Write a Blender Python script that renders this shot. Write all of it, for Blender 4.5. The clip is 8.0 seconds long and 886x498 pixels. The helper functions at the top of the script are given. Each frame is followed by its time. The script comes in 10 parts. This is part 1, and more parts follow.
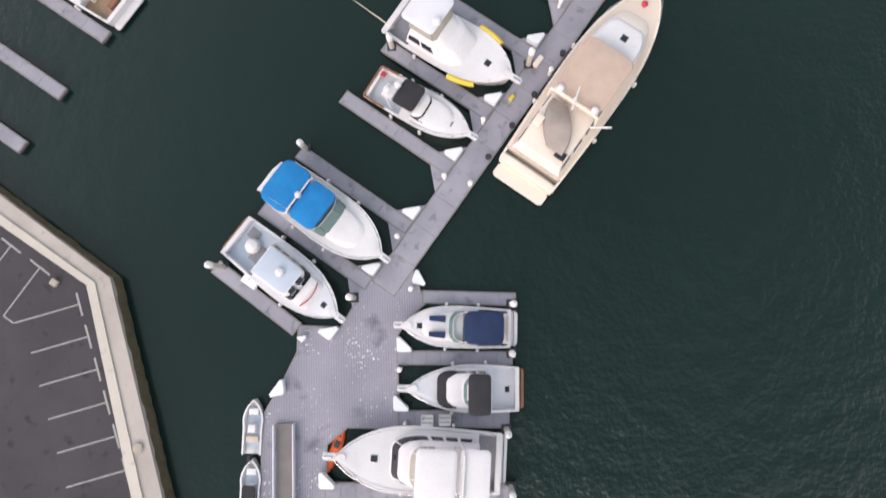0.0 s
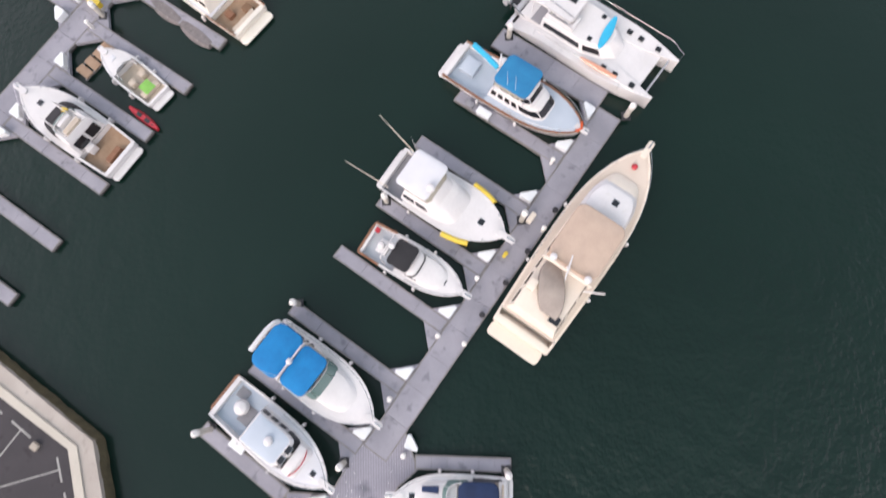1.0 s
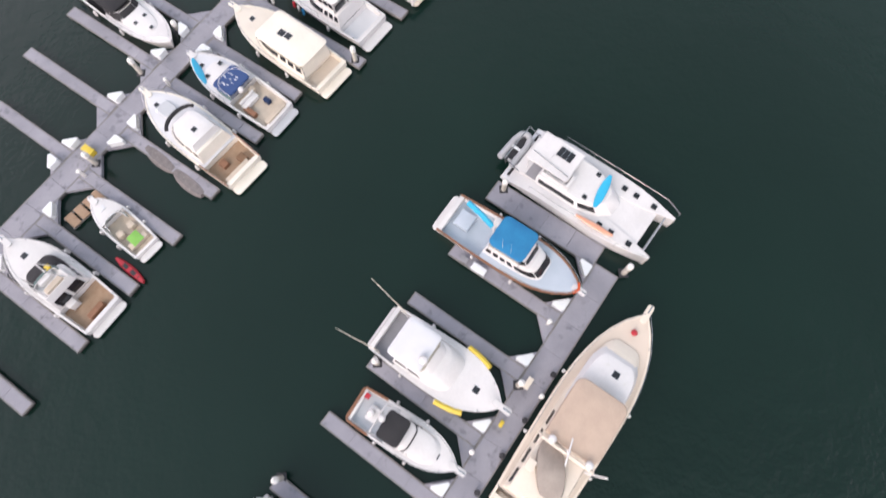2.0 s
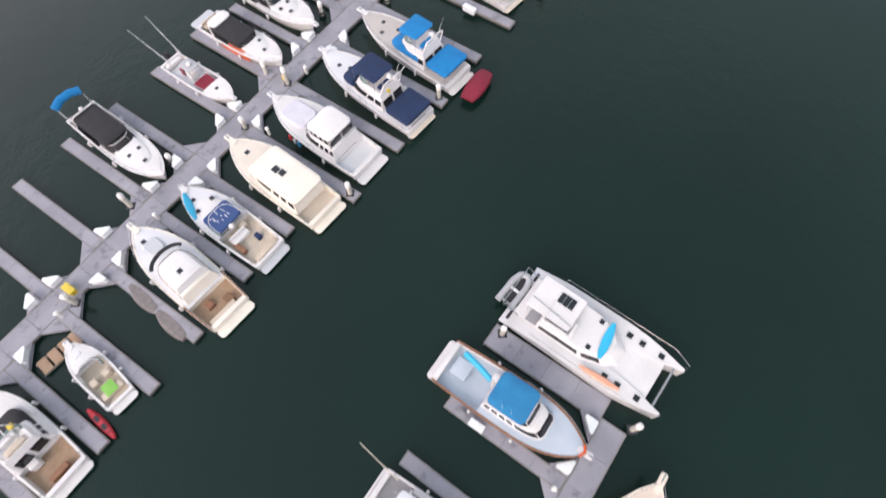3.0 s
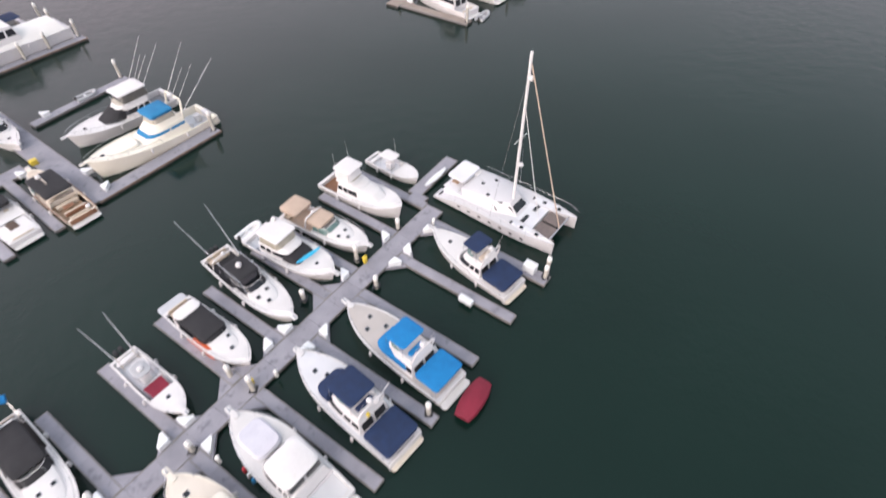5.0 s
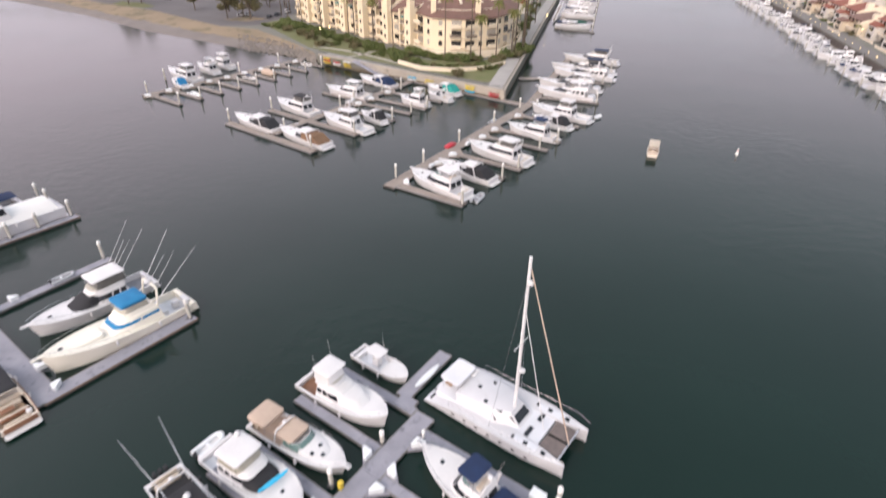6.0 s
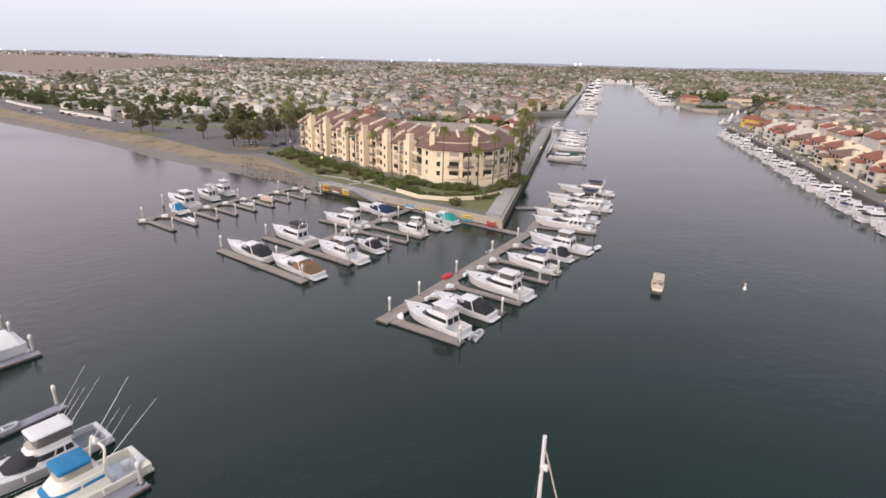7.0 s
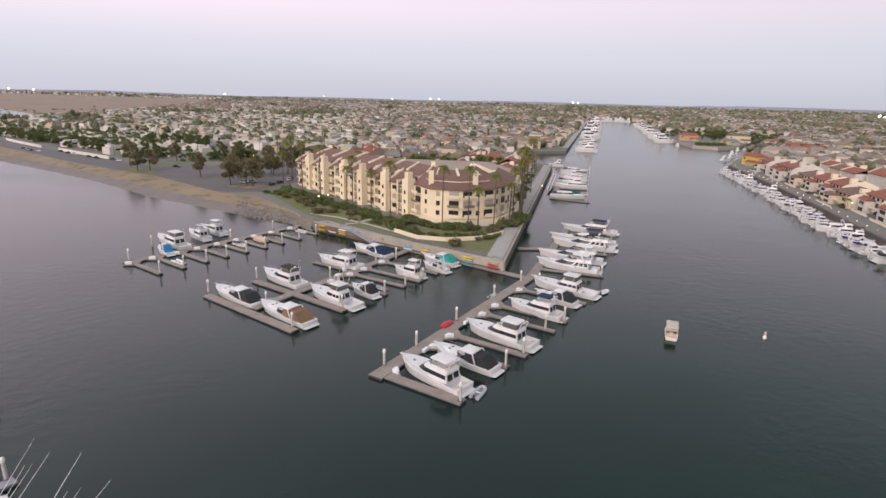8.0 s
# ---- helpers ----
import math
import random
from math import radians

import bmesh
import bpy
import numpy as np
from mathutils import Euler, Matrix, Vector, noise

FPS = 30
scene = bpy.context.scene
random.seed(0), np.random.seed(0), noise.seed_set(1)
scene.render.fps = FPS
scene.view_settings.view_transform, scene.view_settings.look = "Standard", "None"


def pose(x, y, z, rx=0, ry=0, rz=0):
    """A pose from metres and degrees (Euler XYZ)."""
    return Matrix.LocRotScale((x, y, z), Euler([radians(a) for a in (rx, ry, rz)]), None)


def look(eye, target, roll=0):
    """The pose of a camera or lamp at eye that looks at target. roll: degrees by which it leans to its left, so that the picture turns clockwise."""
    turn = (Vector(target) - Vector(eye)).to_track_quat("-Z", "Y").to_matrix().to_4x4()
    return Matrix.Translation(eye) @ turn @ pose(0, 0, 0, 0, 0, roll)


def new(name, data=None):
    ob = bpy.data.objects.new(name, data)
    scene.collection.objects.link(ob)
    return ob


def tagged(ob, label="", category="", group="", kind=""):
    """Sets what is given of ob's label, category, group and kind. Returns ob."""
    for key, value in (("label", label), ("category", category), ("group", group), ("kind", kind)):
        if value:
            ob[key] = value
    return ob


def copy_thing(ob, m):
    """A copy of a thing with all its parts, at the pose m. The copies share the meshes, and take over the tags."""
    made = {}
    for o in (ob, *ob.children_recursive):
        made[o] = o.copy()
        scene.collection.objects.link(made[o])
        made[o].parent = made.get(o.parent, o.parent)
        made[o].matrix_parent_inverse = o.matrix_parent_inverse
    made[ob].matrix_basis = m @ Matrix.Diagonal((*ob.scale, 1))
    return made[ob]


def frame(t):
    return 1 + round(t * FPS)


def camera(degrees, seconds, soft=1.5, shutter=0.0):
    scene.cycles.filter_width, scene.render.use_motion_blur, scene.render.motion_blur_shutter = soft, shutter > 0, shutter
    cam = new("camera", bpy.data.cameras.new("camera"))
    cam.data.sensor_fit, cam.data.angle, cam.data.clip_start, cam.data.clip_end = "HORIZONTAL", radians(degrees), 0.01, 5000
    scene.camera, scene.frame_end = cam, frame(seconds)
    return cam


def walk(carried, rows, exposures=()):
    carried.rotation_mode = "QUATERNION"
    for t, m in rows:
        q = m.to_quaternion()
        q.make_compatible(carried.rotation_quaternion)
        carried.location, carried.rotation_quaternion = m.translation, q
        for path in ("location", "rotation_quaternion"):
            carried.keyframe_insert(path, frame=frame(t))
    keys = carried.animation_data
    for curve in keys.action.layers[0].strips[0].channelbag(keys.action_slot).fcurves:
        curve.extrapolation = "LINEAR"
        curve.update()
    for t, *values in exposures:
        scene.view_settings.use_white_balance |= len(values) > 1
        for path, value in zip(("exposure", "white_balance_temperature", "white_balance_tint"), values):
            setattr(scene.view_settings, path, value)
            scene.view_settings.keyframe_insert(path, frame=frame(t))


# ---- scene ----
cam = camera(78.5, 8.0, shutter=0.4)
PATH = [
    (0, (1.026, -5.355, 44.76), (0.973, -5.128, 42.773), -15.4),
    (0.5, (1.276, -1.023, 45.316), (1.234, -0.728, 43.339), -10.4),
    (1, (1.556, 3.705, 45.846), (1.526, 4.105, 43.886), -6.5),
    (1.5, (2.022, 8.187, 46.138), (1.993, 8.692, 44.203), -5.2),
    (1.7, (1.975, 10.056, 46.325), (1.958, 10.599, 44.401), -3.8),
    (3, (2.512, 19.874, 46.801), (2.521, 20.706, 44.983), -1.3),
    (3.5, (2.715, 24.319, 47.121), (2.733, 25.253, 45.353), -0.5),
    (4, (3.015, 28.793, 47.415), (3.039, 29.833, 45.707), -0.1),
    (4.2, (2.975, 30.269, 47.456), (3.005, 31.369, 45.786), 0.5),
    (5.3, (4.179, 39.345, 47.012), (4.204, 40.801, 45.64), 0.3),
    (5.5, (4.465, 41.141, 47.007), (4.488, 42.671, 45.719), 0.3),
    (6, (4.255, 45.137, 47.356), (4.294, 46.839, 46.305), 0.9),
    (6.5, (4.207, 48.978, 47.614), (4.254, 50.811, 46.814), 1.3),
    (7, (4.249, 52.544, 47.631), (4.298, 54.431, 46.969), 1.6),
    (7.5, (4.642, 56.36, 47.362), (4.685, 58.269, 46.767), 1.6),
    (8, (4.651, 59.838, 47.566), (4.696, 61.763, 47.028), 1.5),
]
walk(cam, [(t, look(eye, target, roll)) for t, eye, target, roll in PATH],
     exposures=[(0.0, 0.88), (2.0, 0.95), (4.0, 0.96), (5.5, 0.97), (6.5, 0.82), (7.2, 0.60), (8.0, 0.42)])

# ---- dusk sky and the low weak sun behind the camera ----
world = bpy.data.worlds.new("dusk_sky")
scene.world = world
world.use_nodes = True
wn, wl = world.node_tree.nodes, world.node_tree.links
wn.clear()
w_out = wn.new("ShaderNodeOutputWorld")
w_bg = wn.new("ShaderNodeBackground")
w_co = wn.new("ShaderNodeTexCoord")
w_sep = wn.new("ShaderNodeSeparateXYZ")
w_ramp = wn.new("ShaderNodeValToRGB")
w_sky = wn.new("ShaderNodeTexSky")
w_sky.sky_type = "NISHITA"
w_sky.sun_disc = False
w_sky.sun_elevation = radians(30)
w_sky.sun_rotation = radians(213)
w_sky.air_density = 1.2
w_sky.dust_density = 2.0
w_mix = wn.new("ShaderNodeMix")
w_mix.data_type = "RGBA"
w_mix.blend_type = "ADD"
w_mix.inputs[0].default_value = 0.012
el = w_ramp.color_ramp.elements
el[0].position, el[0].color = 0.0, (0.385, 0.385, 0.45, 1)
el[1].position, el[1].color = 1.0, (0.30, 0.34, 0.38, 1)
for pos, col in ((0.035, (0.40, 0.40, 0.475, 1)), (0.08, (0.455, 0.44, 0.51, 1)), (0.14, (0.615, 0.515, 0.575, 1)), (0.24, (0.725, 0.59, 0.655, 1)), (0.40, (0.78, 0.71, 0.78, 1)), (0.65, (0.58, 0.58, 0.64, 1)), (0.86, (0.36, 0.39, 0.43, 1))):
    e = el.new(pos)
    e.color = col
wl.new(w_co.outputs["Generated"], w_sep.inputs[0])
wl.new(w_sep.outputs["Z"], w_ramp.inputs[0])
wl.new(w_ramp.outputs[0], w_mix.inputs[6])
wl.new(w_sky.outputs[0], w_mix.inputs[7])
# the western side, where the sun goes down, is the brighter one
w_dot = wn.new("ShaderNodeVectorMath")
w_dot.operation = "DOT_PRODUCT"
w_dot.inputs[1].default_value = (-0.95, -0.30, 0.0)
w_rng = wn.new("ShaderNodeMapRange")
w_rng.inputs["From Min"].default_value, w_rng.inputs["From Max"].default_value = -1.0, 0.6
w_side = wn.new("ShaderNodeValToRGB")
w_side.color_ramp.elements[0].color, w_side.color_ramp.elements[1].color = (0.31, 0.42, 0.43, 1), (1.26, 1.20, 1.22, 1)
w_mul = wn.new("ShaderNodeMix")
w_mul.data_type, w_mul.blend_type = "RGBA", "MULTIPLY"
w_high = wn.new("ShaderNodeMapRange")
w_high.inputs["From Min"].default_value, w_high.inputs["From Max"].default_value = 0.05, 0.45
w_high.inputs["To Min"].default_value, w_high.inputs["To Max"].default_value = 0.15, 1.0
wl.new(w_sep.outputs["Z"], w_high.inputs["Value"])
wl.new(w_high.outputs[0], w_mul.inputs[0])
wl.new(w_co.outputs["Generated"], w_dot.inputs[0])
wl.new(w_dot.outputs["Value"], w_rng.inputs["Value"])
wl.new(w_rng.outputs[0], w_side.inputs[0])
wl.new(w_mix.outputs[2], w_mul.inputs[6])
wl.new(w_side.outputs[0], w_mul.inputs[7])
wl.new(w_mul.outputs[2], w_bg.inputs["Color"])
w_bg.inputs["Strength"].default_value = 1.15
wl.new(w_bg.outputs[0], w_out.inputs[0])

sun_data = bpy.data.lights.new("sun", "SUN")
sun_data.energy = 1.45
sun_data.angle = radians(50)
sun_data.color = (1.0, 0.86, 0.74)
sun = new("sun", sun_data)
sun.matrix_world = look((-150, -235, 165), (0, 0, 0))

# ---- materials ----
def mat(name, a, b=None, scale=1.0, rough=0.5, metal=0.0, bump=0.0, fine=12.0, rand=0.0, spec=0.5, spots=None, placed=False):
    """Two-scale noise between colours a and b, fine bump, and a lightness that may vary from piece to piece."""
    m = bpy.data.materials.new(name)
    m.use_nodes = True
    n, l = m.node_tree.nodes, m.node_tree.links
    p = n["Principled BSDF"]
    b = b or tuple(c * 0.86 for c in a)
    co = n.new("ShaderNodeTexCoord")
    where = n.new("ShaderNodeNewGeometry").outputs["Position"] if placed else co.outputs["Object"]
    big, small = n.new("ShaderNodeTexNoise"), n.new("ShaderNodeTexNoise")
    big.inputs["Scale"].default_value, big.inputs["Detail"].default_value = scale, 4
    small.inputs["Scale"].default_value, small.inputs["Detail"].default_value = scale * fine, 3
    l.new(where, big.inputs["Vector"])
    l.new(where, small.inputs["Vector"])
    add = n.new("ShaderNodeMath")
    add.operation = "MULTIPLY_ADD"
    add.inputs[1].default_value = 0.35
    l.new(small.outputs["Fac"], add.inputs[0])
    l.new(big.outputs["Fac"], add.inputs[2])
    ramp = n.new("ShaderNodeValToRGB")
    ramp.color_ramp.elements[0].position, ramp.color_ramp.elements[1].position = 0.45, 0.9
    ramp.color_ramp.elements[0].color, ramp.color_ramp.elements[1].color = (*a, 1), (*b, 1)
    l.new(add.outputs[0], ramp.inputs[0])
    last = ramp.outputs[0]
    if spots:
        colour, level = spots
        sp = n.new("ShaderNodeTexNoise")
        sp.inputs["Scale"].default_value, sp.inputs["Detail"].default_value = scale * 2.7, 6
        l.new(where, sp.inputs["Vector"])
        r2 = n.new("ShaderNodeValToRGB")
        r2.color_ramp.elements[0].position, r2.color_ramp.elements[1].position = level, level + 0.12
        l.new(sp.outputs["Fac"], r2.inputs[0])
        mx = n.new("ShaderNodeMix")
        mx.data_type = "RGBA"
        mx.inputs[7].default_value = (*colour, 1)
        l.new(r2.outputs[0], mx.inputs[0])
        l.new(last, mx.inputs[6])
        last = mx.outputs[2]
    if rand:
        info, hsv, mr = n.new("ShaderNodeObjectInfo"), n.new("ShaderNodeHueSaturation"), n.new("ShaderNodeMapRange")
        mr.inputs["To Min"].default_value, mr.inputs["To Max"].default_value = 1 - rand, 1 + rand
        l.new(info.outputs["Random"], mr.inputs["Value"])
        l.new(mr.outputs[0], hsv.inputs["Value"])
        l.new(last, hsv.inputs["Color"])
        last = hsv.outputs[0]
    l.new(last, p.inputs["Base Color"])
    p.inputs["Roughness"].default_value = rough
    p.inputs["Metallic"].default_value = metal
    p.inputs["Specular IOR Level"].default_value = spec
    if bump:
        bp = n.new("ShaderNodeBump")
        bp.inputs["Strength"].default_value = bump
        bp.inputs["Distance"].default_value = 0.03
        l.new(small.outputs["Fac"], bp.inputs["Height"])
        l.new(bp.outputs[0], p.inputs["Normal"])
    return m


def island_mat(name, colours, rough=0.8, thin=0.0):
    """For joined masses: every loose piece takes its own colour from the row."""
    m = bpy.data.materials.new(name)
    m.use_nodes = True
    n, l = m.node_tree.nodes, m.node_tree.links
    p = n["Principled BSDF"]
    g, ramp = n.new("ShaderNodeNewGeometry"), n.new("ShaderNodeValToRGB")
    ramp.color_ramp.interpolation = "CONSTANT"
    e = ramp.color_ramp.elements
    while len(e) < len(colours):
        e.new(0.5)
    for i, c in enumerate(colours):
        e[i].position = i / len(colours)
        e[i].color = (*c, 1)
    l.new(g.outputs["Random Per Island"], ramp.inputs[0])
    co, no, mx = n.new("ShaderNodeTexCoord"), n.new("ShaderNodeTexNoise"), n.new("ShaderNodeMix")
    no.inputs["Scale"].default_value = 0.4
    no.inputs["Detail"].default_value = 6
    mx.data_type, mx.blend_type = "RGBA", "MULTIPLY"
    mx.inputs[0].default_value = 0.35
    l.new(co.outputs["Object"], no.inputs["Vector"])
    l.new(no.outputs["Fac"], mx.inputs[7])
    l.new(ramp.outputs[0], mx.inputs[6])
    l.new(mx.outputs[2], p.inputs["Base Color"])
    p.inputs["Roughness"].default_value = rough
    if thin:
        # leaves let part of the light through
        tr, ms = n.new("ShaderNodeBsdfTranslucent"), n.new("ShaderNodeMixShader")
        ms.inputs[0].default_value = thin
        l.new(mx.outputs[2], tr.inputs["Color"])
        l.new(p.outputs[0], ms.inputs[1])
        l.new(tr.outputs[0], ms.inputs[2])
        l.new(ms.outputs[0], n["Material Output"].inputs["Surface"])
    return m


GEL = mat("white_gelcoat", (0.69, 0.68, 0.68), (0.59, 0.58, 0.58), 0.35, 0.28, bump=0.02, spots=((0.6, 0.59, 0.56), 0.66))
GELGREY = mat("grey_white_nonskid_deck", (0.66, 0.67, 0.70), (0.58, 0.59, 0.62), 0.5, 0.55, bump=0.15, fine=60)
CREAM = mat("cream_gelcoat", (0.76, 0.69, 0.59), (0.68, 0.61, 0.52), 0.35, 0.32, bump=0.02)
CREAMDECK = mat("cream_nonskid_deck", (0.64, 0.555, 0.47), (0.58, 0.50, 0.42), 0.5, 0.6, bump=0.15, fine=60)
PALEBLUE = mat("pale_blue_grey_deck", (0.45, 0.51, 0.58), (0.39, 0.45, 0.52), 0.6, 0.55, bump=0.1, fine=50)
GREYDECK = mat("grey_deck_mat", (0.27, 0.27, 0.29), (0.21, 0.21, 0.23), 0.8, 0.75, bump=0.15, fine=40)
GREYHULL = mat("light_grey_hull", (0.50, 0.52, 0.55), (0.44, 0.46, 0.49), 0.5, 0.35)
BLUE = mat("bright_blue_canvas", (0.004, 0.19, 0.46), (0.003, 0.145, 0.38), 1.2, 0.85, bump=0.25, fine=8)
TEALBLUE = mat("mid_blue_canvas", (0.02, 0.20, 0.40), (0.015, 0.15, 0.33), 1.2, 0.85, bump=0.25, fine=8)
SKYBLUE = mat("sky_blue_board", (0.03, 0.42, 0.66), (0.03, 0.36, 0.58), 1.0, 0.35)
NAVY = mat("navy_canvas", (0.010, 0.028, 0.085), (0.008, 0.02, 0.06), 1.2, 0.85, bump=0.25, fine=8)
BLACK = mat("black_canvas", (0.014, 0.014, 0.017), (0.022, 0.022, 0.025), 1.2, 0.8, bump=0.25, fine=8)
TAN = mat("tan_canvas", (0.50, 0.39, 0.31), (0.44, 0.34, 0.27), 1.0, 0.85, bump=0.25, fine=8)
BROWNCAN = mat("brown_canvas", (0.20, 0.12, 0.07), (0.16, 0.09, 0.05), 1.0, 0.85, bump=0.25, fine=8)
RED = mat("dark_red_cover", (0.21, 0.010, 0.032), (0.16, 0.008, 0.024), 1.0, 0.7, bump=0.2, fine=8)
BRIGHTRED = mat("red_plastic", (0.43, 0.025, 0.04), None, 1.0, 0.4)
ORANGE = mat("orange_plastic", (0.62, 0.10, 0.02), (0.5, 0.08, 0.02), 1.0, 0.4)
YELLOW = mat("yellow_plastic", (0.66, 0.50, 0.05), (0.58, 0.43, 0.05), 1.0, 0.45)
GREEN = mat("lime_green_towel", (0.22, 0.48, 0.10), None, 2.0, 0.9)
TEAK = mat("worn_teak", (0.26, 0.13, 0.075), (0.19, 0.09, 0.05), 2.0, 0.65, bump=0.2)
TEAKLIGHT = mat("bleached_teak", (0.36, 0.25, 0.17), (0.29, 0.19, 0.12), 2.0, 0.7, bump=0.2)
GLASS = mat("tinted_glass", (0.012, 0.014, 0.018), (0.02, 0.022, 0.026), 0.5, 0.07)
GREENGLASS = mat("green_tinted_glass", (0.10, 0.17, 0.16), (0.13, 0.2, 0.19), 0.5, 0.07)
SMOKEVINYL = mat("smoked_vinyl_curtain", (0.075, 0.075, 0.075), (0.13, 0.125, 0.115), 0.8, 0.15, bump=0.1, fine=5)
CLEARVINYL = mat("clear_vinyl_curtain", (0.32, 0.30, 0.25), (0.42, 0.40, 0.33), 0.8, 0.2, bump=0.1, fine=5)
STEEL = mat("stainless_steel", (0.62, 0.62, 0.63), None, 2.0, 0.22, metal=1.0)
RUBBER = mat("dark_rubber", (0.03, 0.03, 0.035), None, 2.0, 0.7)
HYPALON = mat("grey_inflatable_fabric", (0.42, 0.43, 0.45), (0.36, 0.37, 0.39), 1.5, 0.6)
BEIGESEAT = mat("beige_vinyl_seat", (0.55, 0.47, 0.38), None, 2.0, 0.55)
CONCRETE = mat("dock_concrete_panel", (0.315, 0.31, 0.35), (0.23, 0.23, 0.265), 0.42, 0.9, bump=0.3, fine=30, rand=0.05, spots=((0.185, 0.185, 0.215), 0.58), placed=True)
DOCKSLAB = mat("dock_concrete", (0.315, 0.31, 0.35), (0.23, 0.23, 0.265), 0.42, 0.9, bump=0.3, fine=30, spots=((0.185, 0.185, 0.215), 0.58), placed=True)


def board_deck_mat():
    """Grey grooved deck boards with damp patches and white bird droppings."""
    m = mat("grooved_grey_deck", (0.33, 0.32, 0.37), (0.20, 0.20, 0.235), 0.16, 0.9, bump=0.2, fine=40, spots=((0.15, 0.15, 0.18), 0.57), placed=True)
    n, l = m.node_tree.nodes, m.node_tree.links
    p = n["Principled BSDF"]
    colour = p.inputs["Base Color"].links[0].from_socket
    pos = n.new("ShaderNodeNewGeometry").outputs["Position"]
    wave, groove = n.new("ShaderNodeTexWave"), n.new("ShaderNodeMapRange")
    wave.bands_direction = "X"
    wave.inputs["Scale"].default_value, wave.inputs["Distortion"].default_value = 1.55, 0.4
    groove.inputs["From Min"].default_value, groove.inputs["From Max"].default_value = 0.0, 0.35
    groove.inputs["To Min"].default_value, groove.inputs["To Max"].default_value = 0.80, 1.0
    l.new(pos, wave.inputs["Vector"])
    l.new(wave.outputs["Fac"], groove.inputs["Value"])
    mul = n.new("ShaderNodeMix")
    mul.data_type, mul.blend_type = "RGBA", "MULTIPLY"
    mul.inputs[0].default_value = 1.0
    l.new(colour, mul.inputs[6])
    l.new(groove.outputs[0], mul.inputs[7])
    dots, cut, where, both, mix = n.new("ShaderNodeTexNoise"), n.new("ShaderNodeMapRange"), n.new("ShaderNodeTexNoise"), n.new("ShaderNodeMath"), n.new("ShaderNodeMix")
    dots.inputs["Scale"].default_value, dots.inputs["Detail"].default_value = 4.5, 2
    where.inputs["Scale"].default_value = 0.35
    both.operation = "MULTIPLY_ADD"
    both.inputs[1].default_value = 0.45
    cut.inputs["From Min"].default_value, cut.inputs["From Max"].default_value = 0.90, 0.95
    l.new(pos, dots.inputs["Vector"])
    l.new(pos, where.inputs["Vector"])
    l.new(where.outputs["Fac"], both.inputs[0])
    l.new(dots.outputs["Fac"], both.inputs[2])
    l.new(both.outputs[0], cut.inputs["Value"])
    mix.data_type = "RGBA"
    mix.inputs[7].default_value = (0.62, 0.62, 0.63, 1)
    l.new(cut.outputs[0], mix.inputs[0])
    l.new(mul.outputs[2], mix.inputs[6])
    l.new(mix.outputs[2], p.inputs["Base Color"])
    return m


HEADDECK = board_deck_mat()
BROWNDECK = mat("grey_brown_timber_deck", (0.31, 0.265, 0.23), (0.225, 0.19, 0.165), 0.5, 0.9, bump=0.3, fine=25, rand=0.06)
TIMBER = mat("weathered_timber_edge", (0.26, 0.25, 0.25), (0.19, 0.18, 0.175), 1.5, 0.85, bump=0.4)
BROWNTIMBER = mat("brown_timber_waling", (0.26, 0.19, 0.155), (0.17, 0.125, 0.10), 1.2, 0.85, bump=0.4)
FLOATSIDE = mat("wet_float_side", (0.045, 0.042, 0.04), None, 1.0, 0.6)
BOXWHITE = mat("white_fibreglass_box", (0.76, 0.78, 0.80), (0.66, 0.69, 0.70), 0.8, 0.4, bump=0.05)
PILE = mat("concrete_pile", (0.50, 0.48, 0.43), (0.38, 0.36, 0.32), 1.0, 0.85, bump=0.3, spots=((0.16, 0.15, 0.13), 0.64))
CAP = mat("white_pile_cap", (0.80, 0.79, 0.76), None, 1.5, 0.5)
SEAWALL = mat("seawall_concrete", (0.40, 0.36, 0.30), (0.32, 0.285, 0.24), 0.25, 0.9, bump=0.3, fine=20, spots=((0.22, 0.20, 0.165), 0.62))
ASPHALT = mat("asphalt", (0.058, 0.053, 0.058), (0.043, 0.040, 0.044), 0.3, 0.95, bump=0.3, fine=60, spots=((0.022, 0.020, 0.022), 0.60))
PAINT = mat("worn_white_road_paint", (0.36, 0.36, 0.34), (0.24, 0.24, 0.23), 2.0, 0.8)
BARNACLE = mat("barnacled_wall_foot", (0.10, 0.085, 0.045), (0.06, 0.05, 0.028), 1.8, 0.9, bump=0.8)

# ---- mesh tools ----
def link(name, bm, material, parent=None, label="", smooth=True):
    me = bpy.data.meshes.new(name)
    bmesh.ops.recalc_face_normals(bm, faces=bm.faces)
    bm.to_mesh(me)
    bm.free()
    me.materials.append(material)
    if smooth:
        me.shade_smooth()
        me.set_sharp_from_angle(angle=radians(32))
    ob = new(name, me)
    ob.parent = parent
    if label:
        ob["label"] = label
    return ob


def part(name, bm, material, parent, label="", smooth=True):
    return link(name, bm, material, parent, label, smooth)


def thing(name, m, label, category, group="", kind=""):
    ob = new(name)
    ob.empty_display_size = 0.3
    ob.matrix_basis = m
    return tagged(ob, label, category, group, kind)


